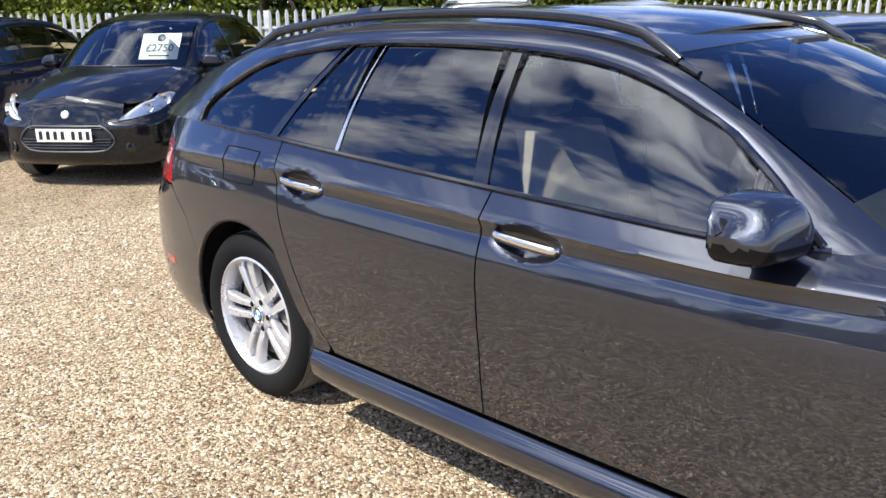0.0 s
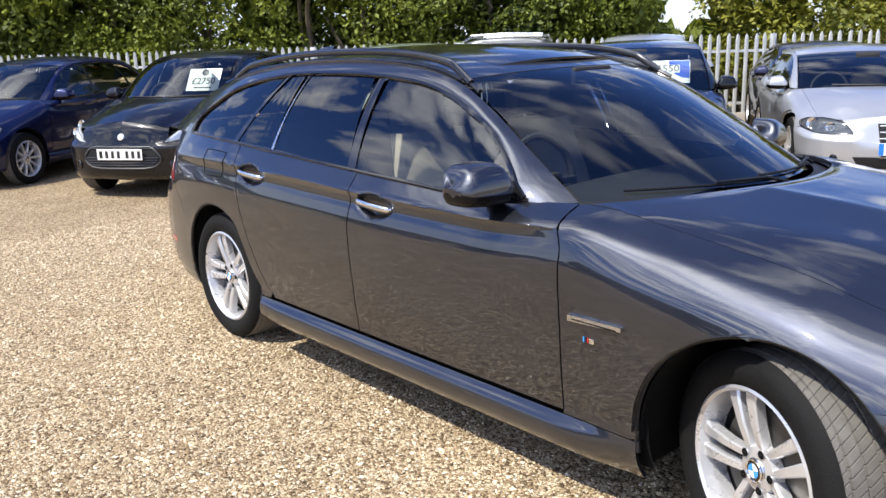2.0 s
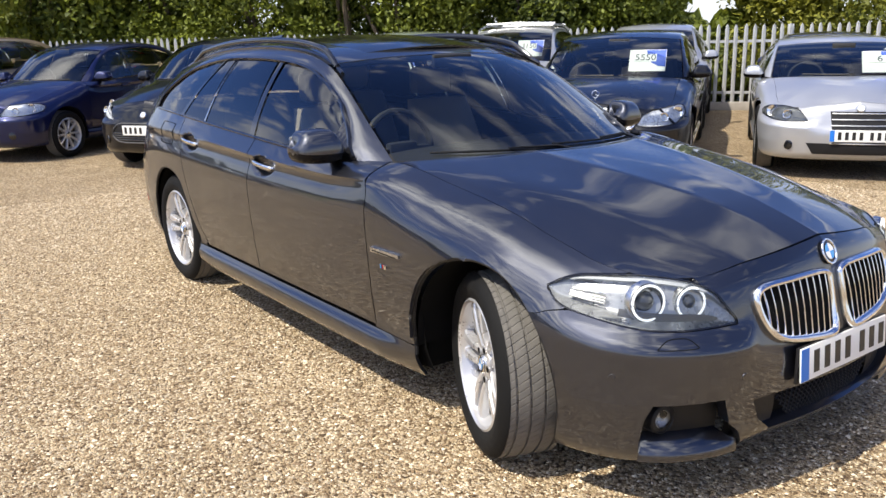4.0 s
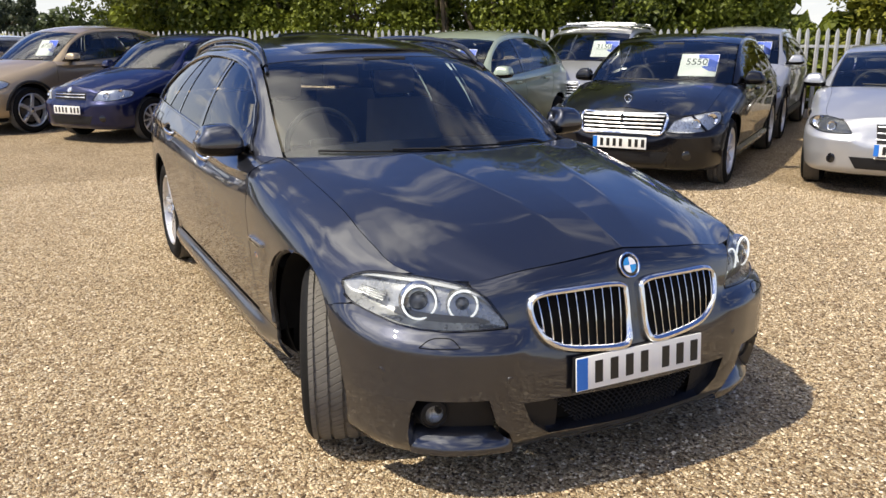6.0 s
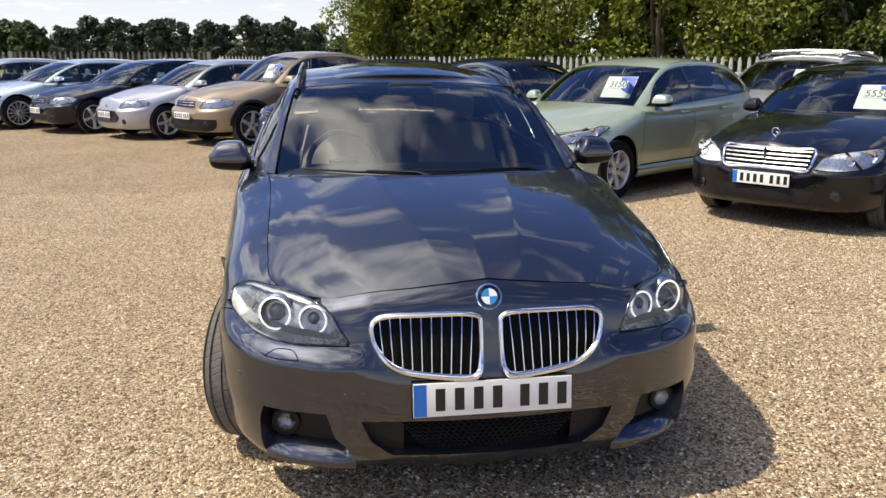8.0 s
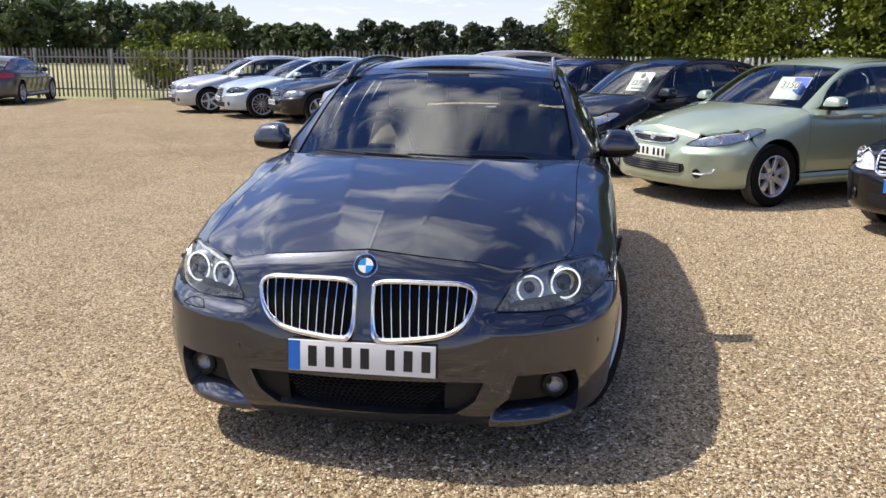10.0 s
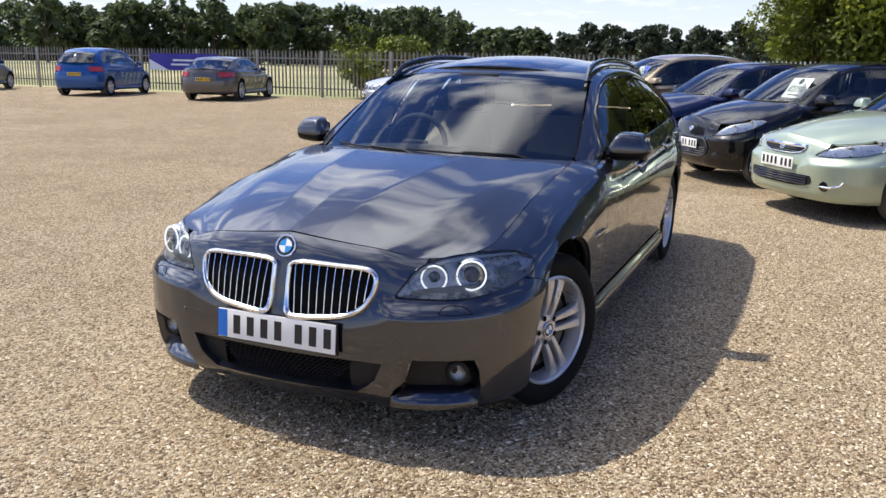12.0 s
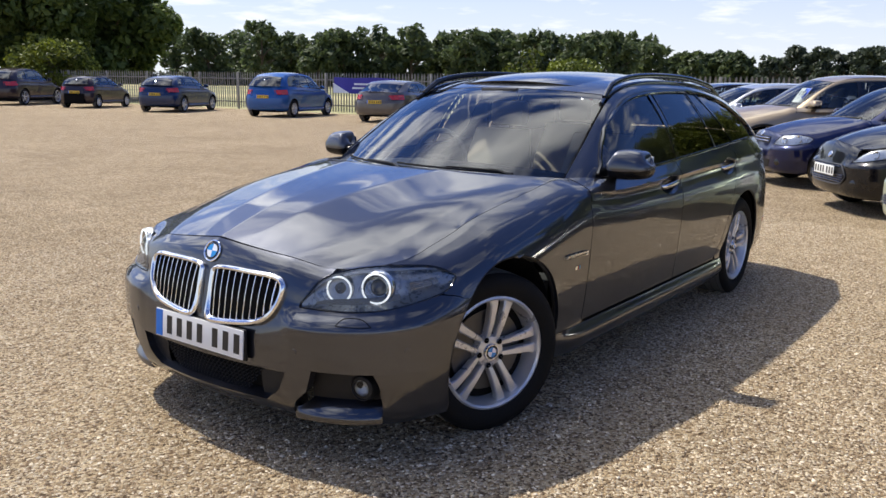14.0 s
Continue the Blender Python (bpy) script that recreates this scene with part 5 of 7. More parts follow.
# headlights
for s in (1, -1):
    flipg = (lambda g: g) if s > 0 else (lambda g: g.mirror())
    lo_, up_ = EP["head_lo"], EP["head_up"]
    hz = coons(lo_, up_, [lo_[0]] * 2, [lo_[-1], up_[-1]], 40, 18)
    depth = np.zeros(hz.shape[:2])
    uu, vv = np.linspace(0, 1, 40)[:, None], np.linspace(0, 1, 18)[None]
    bowl = .004 + .034 * np.minimum(1, 5 * np.minimum(np.minimum(uu, 1 - uu) * 1.6, np.minimum(vv, 1 - vv)))
    hg = np.array([[S.P(hz[i, j], -bowl[i, j]) for j in range(18)] for i in range(40)])
    ho = part("headlight", flipg(Geo().grid(hg, (-1.6, 0, .5))), mat("lamp_grey", (.36, .37, .38), .28, .5, var=.30, scale=60) if s > 0 else bpy.data.materials["lamp_grey"], estate, "clear headlight with two lit halo rings")
    part("headlight_lens", flipg(Geo().grid(S.P(hz, -.001), (-1.6, 0, .5))), M_LENS, ho)
    rim_ = lo_ + up_[::-1]
    part("lamp_edge", flipg(seam_tube(S, resample(rim_ + rim_[:1], 80)[:-1], .0035, -.002, True)), M_BLACKG, ho)
    for c, r in RINGS:
        fm = Matrix.Translation((c[0], c[1] * s, c[2])) @ pose(0, 0, 0, 0, 0, (-90 + 20 * s)) @ pose(0, 0, 0, 4, 0, 0)
        an = np.linspace(0, 2 * math.pi, 41)[:-1]
        part("halo_ring", Geo().add(*(lambda g: (g.v, g.f))(Geo().tube([(r * math.cos(a), .012, r * math.sin(a)) for a in an], .0036, 8, True)), fm), M_HALO, ho, "lit white halo ring")
        part("projector_bowl", Geo().lathe([(r * .96, .008), (r * .80, -.012), (r * .62, -.02), (r * .60, -.012)], 36, fm), M_REFLECT, ho)
        part("projector", Geo().lathe([(.001, .012), (r * .25, .010), (r * .48, .001), (r * .58, -.014)], 32, fm), M_PROJ, ho)
        part("bezel", Geo().lathe([(r * 1.07, .002), (r * 1.11, .006), (r * 1.16, .002), (r * 1.2, -.02)], 36, fm), M_SATIN, ho)
    part("lamp_bezel", flipg(Geo().grid(S.P(hz[15:38, 1:6], -.026), (-1.6, 0, .5), .01)), M_BEZEL, ho, "smoked grey lower bezel")
    part("light_brow", flipg(Geo().grid(S.P(hz[4:36, 15:17], -.009), (-1.6, 0, .5), .006)), M_BROW, ho, "pale light brow")
    tipz = hz[5:12, 6:11]
    part("turn_reflector", flipg(Geo().grid(S.P(tipz, -.020), (-1.6, 0, .5))), bpy.data.materials["lamp_grey"], ho)
    for i in range(4):
        part("reflector_rib", flipg(Geo().tube(S.P(np.array([hz[5, 6 + i], hz[8, 6 + i], hz[12, 6 + i]]), -.016), .003, 5)), M_SATIN, ho)
    # washer flap, sensors, tow cover
    wf = [(S.N(.725), .553), (S.N(.70), .572), (S.N(.65), .573), (S.N(.625), .556), (S.N(.63), .548), (S.N(.72), .548)]
    part("washer_flap", flipg(seam_tube(S, catmull(wf, 6, True), .0016, .0003, True)), M_INNER, estate)
    for y, z in ((.815, .46), (.47, .44)):
        part("parking_sensor", Geo().lathe([(.001, .0025), (.010, .002), (.0115, -.001)], 16, nose_frame(S, S.N(y), z, 0, s)), M_GREY, estate)

# kidney grilles
KID = [(.034, .655), (.042, .684), (.10, .694), (.25, .692), (.345, .688), (.385, .672), (.392, .640), (.372, .585), (.330, .540), (.27, .516), (.16, .502), (.075, .497), (.045, .510), (.036, .55)]
for s in (1, -1):
    flipg = (lambda g: g) if s > 0 else (lambda g: g.mirror())
    ring = catmull(KID, 6, True)
    qz = np.array([(S.N(y), z) for y, z in ring])
    pts = S.P(qz, .006)
    gr = part("kidney_grille", flipg(Geo().tube(pts, np.array([.0150 + .005 * max(0, (.58 - z) / .08) for _, z in ring]), 10, True, flat=.75, up=(1, 0, 0))), M_CHROME, estate, "chrome-framed grille with upright slats")
    mid = ring.mean(0)
    fan = [(S.N(v[0]), v[1]) for v in ring]
    cent = (S.N(mid[0]), mid[1])
    bk = np.array([[S.P([cent[0] + (q - cent[0]) * t, cent[1] + (z - cent[1]) * t], .002) for t in (0, .5, 1)] for q, z in fan + fan[:1]])
    part("grille_back", flipg(Geo().grid(bk, (-1.6, 0, .5))), M_INNER, gr)
    ys = np.linspace(.062, .368, 10)
    for y in ys:
        up_z = [z for a, z in ring if abs(a - y) < .02]
        z0, z1 = min(up_z), max(up_z)
        lean = (y - .2) * .10
        col = [S.P([S.N(y - lean * (1 - k)), z0 + (z1 - z0) * k], .010 + .006 * math.sin(math.pi * k)) for k in np.linspace(0, 1, 8)]
        part("slat", flipg(Geo().tube(col, .0048, 6, flat=.6, up=(1, 0, 0))), M_CHROME, gr)

add_roundel(estate, nose_frame(S, S.QF - .0001, .744, .005) @ pose(0, 0, 0, -90, 0, 0), .040)
add_plate(estate, Matrix.Translation((.822, 0, .434)) @ pose(0, 0, 0, 0, 0, -90) @ pose(0, 0, 0, 4, 0, 0))
part("plate_holder", Geo().box((.811, 0, .432), (.010, .53, .12), bevel=.003), M_PLASTIC, estate)

# lower air intake with its mesh, fog lamp recesses
back = Geo().grid(np.array([[(S.P([S.N(abs(y)), z], -.055)[0], y, z) for z in np.linspace(.19, .37, 6)] for y in np.linspace(-.47, .47, 31)]), (-1, 0, .3))
part("intake_back", back, M_INNER, estate)
mesh_ = Geo()
for j in range(9):
    z = .235 + j * .0135
    hw_ = np.interp(z, (.226, .352), (.30, .41)) - .10
    ys = np.linspace(-hw_, hw_, 49)
    mesh_.tube([(S.P([S.N(abs(y)), z], -.030)[0], y, z + (.0045 if (i + j) % 2 else -.0045)) for i, y in enumerate(ys)], .0030, 4)
part("intake_mesh", mesh_, M_PLASTIC, estate, "black mesh in the lower intake")
for s in (1, -1):
    flipg = (lambda g: g) if s > 0 else (lambda g: g.mirror())
    fr_ = Geo().grid(np.array([[S.P([S.N(y), z], -.030) for z in np.linspace(.23, .35, 5)] for y in np.linspace(.29, .43, 6)]), (-1, 0, .3))
    part("intake_blank", flipg(fr_), M_PLASTIC, estate)
    fb_ = Geo().grid(np.array([[S.P([S.N(y), z], -.075) for z in np.linspace(.20, .40, 6)] for y in np.linspace(.50, .80, 14)]), (-1, 0, .3))
    part("fog_recess", flipg(fb_), M_PLASTIC, estate)
    c = (.612, .662 * s, .306)
    fm = Matrix.Translation(c) @ pose(0, 0, 0, 0, 0, -90 + 8 * s)
    fo = part("fog_lamp", Geo().lathe([(.030, .014), (.043, .012), (.050, -.004), (.052, -.04)], 32, fm), M_PLASTIC, estate, "round fog lamp")
    part("fog_reflector", Geo().lathe([(.001, -.012), (.02, -.008), (.040, .009)], 28, fm), bpy.data.materials["lamp_grey"], fo)
    part("fog_ring", Geo().lathe([(.040, .012), (.043, .017), (.047, .014), (.048, .004)], 28, fm), M_PLASTIC, fo)
    part("fog_lens", Geo().lathe([(.041, .009), (.022, .014), (.001, .016)], 28, fm), M_LENS, fo)
    # side vent and its badge
    vq, vz = np.linspace(S.X(-.618), S.X(-.418), 12), .648
    vt = Geo().grid(S.P(np.array([[(q, vz + .010 * (k - .5) * 2 * (1 - .35 * i / 11) + .0005 * i) for k in np.linspace(0, 1, 5)] for i, q in enumerate(vq)]), .012), (-.5, 0, .6), .012)
    vo = part("side_vent", flipg(vt), M_SATIN, estate, "satin metal side vent trim")
    part("vent_slot", flipg(Geo().tube(S.P(np.array([(q, vz - .001) for q in vq[1:-1]]), .0125), .0022, 5)), M_INNER, vo)
    for k, mm_ in enumerate((M_LIGHTBLUE, M_NAVY, M_RED, M_CHROME)):
        q0 = S.X(-.566 + .008 * k)
        wq = .005 if k < 3 else .018
        bg_ = Geo().grid(S.P(np.array([[(q0 + a * wq, .588 + (b - .5) * .016) for b in (0, 1)] for a in (0, 1)]), .003), (-.5, 0, .6), .003)
        part("wing_badge", flipg(bg_), mm_, estate)
    # door handles
    for x, z in HANDLES:
        qh = S.X(x)
        hp = S.P(np.array([(qh - .108, z + .004), (qh - .092, z + .005), (qh, z + .001), (qh + .085, z - .006), (qh + .104, z - .009)]), 0)
        hp[:, 1] += np.array([-.012, .006, .016, .008, -.010])
        hd = part("door_handle", flipg(Geo().tube(catmull(hp, 6), .0135, 10, flat=.6)), M_GREY, estate)
        hp2 = hp + np.array([0, .0065, 0.004])
        part("handle_strip", flipg(Geo().tube(catmull(hp2, 6), .0098, 8, flat=.5)), M_CHROME, hd, "chrome handle strip")
    # roof rails
    rl_ = S.roof
    i1, i2 = int(np.argmax(rl_[:, 0] <= -1.36)), int(np.argmax(rl_[:, 0] <= -3.30))
    rr = rl_[i1:i2].copy()
    h_ = np.clip(np.minimum(np.arange(len(rr)), np.arange(len(rr))[::-1]) / 5, 0, 1)
    rr[:, 2] += .012 + .034 * h_
    rr[:, 1] -= .022
    part("roof_rail", flipg(Geo().tube(rr, .0165, 10, flat=.85)), M_BLACKG, estate, "gloss black roof rail")
    rs = rl_[i1 - 3:i2 + 4].copy(); rs[:, 1] -= .022; rs[:, 2] += .010
    part("roof_gutter", flipg(Geo().tube(rs, .010, 6)), M_BLACKG, estate)
    # window seal along the frame
    part("window_seal", flipg(Geo().tube(S.G(resample(S.wtop[1:], 50), .008), .0105, 6)), M_BLACKG, estate)
    # tail details
    part("bumper_reflector", flipg(surf_patch(S, [(S.X(-3.66), .42), (S.X(-3.56), .42)], [(S.X(-3.66), .45), (S.X(-3.56), .45)], [(S.X(-3.66), .42), (S.X(-3.66), .45)], [(S.X(-3.56), .42), (S.X(-3.56), .45)], .002, 6, 3, .003)), M_RED, estate)
    # mud flap edge before the front wheel
    part("arch_edge", flipg(Geo().tube(S.P(np.array([(S.XX(x), z) for x, z in arch(0, .336, .386, 190, -25, 40)]), -.008), .008, 6)), M_PLASTIC, estate)
    part("arch_edge", flipg(Geo().tube(S.P(np.array([(S.XX(x), z) for x, z in arch(-2.968, .336, .378, 195, -8, 40)]), -.008), .008, 6)), M_PLASTIC, estate)

# fuel flap on the driver's side
ff = catmull([(S.X(-3.03), .985), (S.X(-2.86), .983), (S.X(-2.835), .97), (S.X(-2.86), .875), (S.X(-2.88), .862), (S.X(-3.04), .862), (S.X(-3.062), .875), (S.X(-3.052), .97)], 5, True)
part("fuel_flap_gap", seam_tube(S, ff, .0022, .0002, True).mirror(), M_INNER, estate)
# dark glass roof panel and aerial fin
tp = resample(S.roof[int(np.argmax(S.roof[:, 0] <= -1.50)): int(np.argmax(S.roof[:, 0] <= -2.75))], 16)
rgx = screen_geo(S, tp, .115, .0, .046, .055, .10)
rgx[:, :, 2] += .004 + np.sin(np.linspace(.25, 2.2, 16))[:, None] * .012
part("glass_roof", Geo().grid(rgx, (-2, 0, .4), .01), M_BLACKG, estate, "black panoramic glass roof")
fin = Geo().grid(np.array([[(-3.18 - .16 * u + .05 * v, .022 * (1 - u) ** .5 * (1 - v * .8) * sgn, 1.425 + .055 * v * (1 - .2 * u)) for v in np.linspace(0, 1, 5)] for sgn, u in [(1, k) for k in np.linspace(1, 0, 7)] + [(-1, k) for k in np.linspace(0, 1, 7)]]), (-3.2, 0, 1.4))
part("aerial_fin", fin, M_GREY, estate)
# wipers and scuttle
sc = np.array([[(-.40 - .34 * (t ** 2) + .10 * k, t * .70, .957 - .022 * k + .012 * (1 - t * t)) for k in np.linspace(0, 1, 3)] for t in np.linspace(-1, 1, 21)])
part("scuttle_panel", Geo().grid(sc, (-.5, 0, 0)), M_PLASTIC, estate)
i_top = int(np.argmax(S.roof[:, 0] <= -1.42 + 1e-6))
SCREEN = screen_geo(S, resample(S.roof[: i_top + 1], 24), .30 * S.fy, .13, .012, .032, .012)


def on_screen(row, y, lift):
    """A point over the windscreen, rows counted up from its foot."""
    i = min(int(row), 22)
    c = SCREEN[i] + (SCREEN[i + 1] - SCREEN[i]) * (row - i)
    return np.array([np.interp(y, c[:, 1], c[:, k]) for k in range(3)]) + np.array([.5, 0, .85]) * lift


for y0, y1 in ((.52, -.08), (-.02, -.58)):
    pts = [on_screen(.12 + .8 * k, y0 + (y1 - y0) * k, .010) for k in np.linspace(0, 1, 11)]
    wo = part("wiper", Geo().tube(pts, .0055, 6, flat=.7), M_PLASTIC, estate, "black wiper blade")
    part("wiper_arm", Geo().tube([on_screen(0, y0 + .03, .004) + np.array([.04, 0, -.005]), on_screen(.2, y0 - .06, .022), on_screen(.5, y0 + (y1 - y0) * .5, .022)], [.007, .006, .004], 6), M_PLASTIC, wo)

# ---- the other cars ----
M_LAMP = mat("lamp_pale", (.72, .74, .77), .30, .35, var=.18, scale=45)
def mouth_patch(sh, rows, lift):
    """A grille on the nose from its half-widths and heights, and its outer edge as a line of points."""
    rr = catmull([(y, sh.fz(z)) for y, z in rows], 4)
    g = np.array([[sh.P([sh.N(y * k), z], lift) for k in np.linspace(0, 1, 12)] for y, z in rr])
    edge = [sh.P([sh.N(v), rr[0][1]], lift + .004) for v in np.linspace(0, rr[0][0], 5)[:-1]] + [sh.P([sh.N(y), z], lift + .004) for y, z in rr] + [sh.P([sh.N(v), rr[-1][1]], lift + .004) for v in np.linspace(rr[-1][0], 0, 5)[1:]]
    return Geo().grid(g, (sh.fx(-1.6), 0, .5), .01), edge


def across(sh, hw, z, lift, r):
    """A bar across the nose from side to side."""
    pts = [sh.P([sh.N(v), z], lift) for v in np.linspace(0, hw, 9)]
    return Geo().tube([p * (1, -1, 1) for p in pts[::-1]] + pts[1:], r, 6)


# lamp outlines, lower and upper, from the outer tip inwards: on the side by x, on the nose by half-width
HEAD_SWEPT = ([("x", .07, .772), ("x", .16, .735), ("x", .26, .700), ("x", .37, .668), ("x", .47, .640), ("n", .755, .612), ("n", .65, .592), ("n", .52, .578)],
              [("x", .07, .772), ("x", .13, .786), ("x", .21, .782), ("x", .31, .767), ("x", .41, .747), ("n", .80, .728), ("n", .73, .706), ("n", .66, .672), ("n", .59, .630), ("n", .52, .586)])
HEAD_EYE = ([("x", .11, .772), ("x", .20, .735), ("x", .30, .698), ("x", .41, .664), ("x", .51, .640), ("n", .74, .622), ("n", .63, .612), ("n", .47, .616)],
            [("x", .11, .772), ("x", .18, .783), ("x", .28, .766), ("x", .38, .748), ("n", .80, .733), ("n", .74, .720), ("n", .67, .705), ("n", .60, .686), ("n", .53, .660), ("n", .47, .624)])
HEAD_SPLIT = ([("x", .26, .738), ("x", .32, .692), ("x", .40, .648), ("x", .50, .612), ("n", .78, .586), ("n", .68, .570), ("n", .57, .564), ("n", .43, .572)],
              [("x", .26, .738), ("x", .33, .752), ("x", .42, .748), ("n", .82, .742), ("n", .75, .735), ("n", .68, .726), ("n", .60, .714), ("n", .55, .700), ("n", .49, .672), ("n", .44, .590)])


def parked(name, label, paint_mat, x, y, heading, wb, fo, ro, width, height, belt=.97, R=.32, style="five", cowl=None, roof_front=None, saloon=False, front=True, grille="bars", card=None, cladding=None, rails=False, card_blue=True, category="car", sill=.20, head=None):
    """A parked car of another model at its front axle: lengths of wheelbase and overhangs, overall width and height."""
    cowl = cowl if cowl is not None else -.72
    zk = (sill, .60 + (belt - .97) * .6, belt, height - .055)
    xk = (-wb - ro, -wb, cowl, 0, fo)
    kw = {}
    if saloon:
        hr, b, hw = height - .055, belt, width / 2
        ws = roof_front if roof_front is not None else cowl - .75
        xe = -wb - ro + saloon
        pts = [(cowl, .83 * hw, b), (cowl * .6 + ws * .4, .79 * hw, b + (hr - b) * .45), (ws, .735 * hw, b + (hr - b) * .86), (ws - .35, .715 * hw, hr - .012), (ws - .85, .705 * hw, hr), (ws - 1.4, .70 * hw, hr - .025), (xe + .66, .70 * hw, b + (hr - b) * .80), (xe + .28, .72 * hw, b + (hr - b) * .40), (xe, .76 * hw, b + .06)]
        kw["roofline"] = pts
        kw["windowtop"] = [(cowl - .14, b), (cowl - .30, b + (hr - b) * .32), (ws + .12, b + (hr - b) * .68), (ws - .15, b + (hr - b) * .84), (ws - .6, b + (hr - b) * .88), (ws - 1.1, b + (hr - b) * .83), (xe + .78, b + (hr - b) * .55), (xe + .55, b + (hr - b) * .25), (xe + .50, b + .07)]
    sh = Shape(xk, zk, width / 2, **kw)
    rl = sh.roof
    if saloon:
        ws = roof_front if roof_front is not None else cowl - .75
        xt, xb = ws, -wb - ro + saloon + .60
        a, e = sh.wtop[0, 0], sh.wtop[-1, 0]
        inv = lambda v: np.interp(v, xk, (-4.085, -2.968, -.745, 0, .828))  # noqa: E731
        mid = ws - .62
        panes = [(inv(a), inv(a - .03), inv(a - .16), inv(a - .18), "plastic"), (inv(a - .16), inv(a - .18), inv(mid), inv(mid), "clear"), (inv(mid), inv(mid), inv(mid - .07), inv(mid - .07), "gloss"), (inv(mid - .07), inv(mid - .07), inv(e), inv(e), "clear")]
    else:
        xt = xb = panes = None
    car, P = build_car(name, sh, paint_mat, pose(x, y, 0, 0, 0, heading), label, category, R=R, rim=R - .095 if style != "trim" else R - .11, tw=.20, rf=R + .052, style=style, track=.80, panes=panes, x_top=xt, x_back=xb, cladding=cladding, glass_rear=M_TINT, head=head)
    add_cabin(car, sh, M_CABIN)
    fz, N = sh.fz, sh.N
    # lamps, grille, plates
    for s in (1, -1):
        hg = Geo().grid(sh.P(coons(P["head_lo"], P["head_up"], [P["head_lo"][0]] * 2, [P["head_lo"][-1], P["head_up"][-1]], 18, 10), -.012), (sh.fx(-1.6), 0, .5), .02)
        lg = Geo().grid(sh.P(coons(P["head_lo"], P["head_up"], [P["head_lo"][0]] * 2, [P["head_lo"][-1], P["head_up"][-1]], 18, 10), .004), (sh.fx(-1.6), 0, .5))
        if s < 0:
            hg, lg = hg.mirror(), lg.mirror()
        ho = part("headlight", hg, M_PROJ if grille == "frame" else M_LAMP, car, "clear headlight")
        part("headlight_lens", lg, M_LENS, ho)
        rim_ = P["head_lo"] + P["head_up"][::-1]
        eg = Geo().tube(sh.P(resample(rim_ + rim_[:1], 50)[:-1], .003), .0035, 5, True)
        part("lamp_edge", eg if s > 0 else eg.mirror(), M_PLASTIC, ho)
        for il, iu, rb_ in ((14, 18, .052), (26, 32, .042)):
            q, z = (P["head_lo"][il][0] + P["head_up"][iu][0]) / 2, (P["head_lo"][il][1] + P["head_up"][iu][1]) / 2
            c = sh.P([q, z], -.004)
            part("lamp_bowl", Geo().lathe([(.001, -.02), (rb_ * .5, -.012), (rb_ * .9, .006), (rb_, .008), (rb_ * 1.08, .002)], 24, Matrix.Translation((c[0], c[1] * s, c[2])) @ pose(0, 0, 0, 0, 0, -90 + 22 * s) @ pose(0, 0, 0, 12, 0, 0)), M_CHROME, ho)
        if grille == "bars" and not rails:      # a strip of paint parts the round lamp from the square one
            sg_ = Geo().tube(sh.P(np.array([P["head_lo"][24], P["head_up"][30]]), .004), .013, 6)
            part("lamp_divider", sg_ if s > 0 else sg_.mirror(), paint_mat, ho)
    if grille not in ("low", "wing"):
        lowi = rect_patch(sh, 0, .46, fz(.235), fz(.36), .004, taper=.06)
        part("lower_grille", lowi.both(), M_PLASTIC, car, "black lower grille")
    if grille == "bars":        # broad chrome-framed grille with bars
        z0, z1, hw = fz(.55), fz(.74), .42
        part("grille", rect_patch(sh, 0, hw, z0, z1, .006, taper=.05).both(), M_INNER, car, "chrome barred grille")
        for i in range(5):
            z = z0 + (z1 - z0) * (i + .5) / 5
            pts = [sh.P([N(v), z], .014) for v in np.linspace(0, hw - .05 * (1 - i / 5), 10)]
            pts = [p * (1, -1, 1) for p in pts[::-1]] + pts[1:]
            part("grille_bar", Geo().tube(pts, .0085, 6), M_SATIN, car)
        fr = [sh.P([N(v), z], .014) for v, z in [(0, z1), (hw * .6, z1), (hw, z1), (hw, (z0 + z1) / 2), (hw - .05, z0), (hw * .5, z0), (0, z0)]]
        part("grille_frame", Geo().tube(catmull(fr, 5), .012, 6).both(), M_CHROME, car)
        part("grille_frame", Geo().box((sh.P([sh.QF, (z0 + z1) / 2], .016)), (.012, .022, z1 - z0)), M_CHROME, car)
    elif grille == "slim":
        part("grille", rect_patch(sh, 0, .34, fz(.60), fz(.70), .005).both(), M_PLASTIC, car, "slim black grille")
        for z in (fz(.635), fz(.675)):
            pts = [sh.P([N(v), z], .010) for v in np.linspace(0, .33, 8)]
            pts = [p * (1, -1, 1) for p in pts[::-1]] + pts[1:]
            part("grille_bar", Geo().tube(pts, .007, 6), M_CHROME if grille == "slim" else M_PLASTIC, car)
    elif grille == "low":       # a broad black mouth with a grey surround
        mouth = [(.28, .300), (.40, .318), (.475, .375), (.48, .43), (.42, .505), (.36, .535)]
        gg, edge = mouth_patch(sh, mouth, .006)
        part("grille", gg.both(), M_PLASTIC, car, "wide black plastic grille")
        part("grille_frame", Geo().tube(edge, .009, 6).both(), M_DARKTRIM, car)
        for z in (.335, .362, .389, .416, .515):
            part("grille_bar", across(sh, np.interp(z, [m_[1] for m_ in mouth], [m_[0] for m_ in mouth]) - .02, fz(z), .013, .008), M_BLACKG, car)
    elif grille == "wing":      # a chrome-topped upper grille over a wide lower one
        gg, edge = mouth_patch(sh, [(.17, .612), (.29, .632), (.335, .665), (.345, .700)], .005)
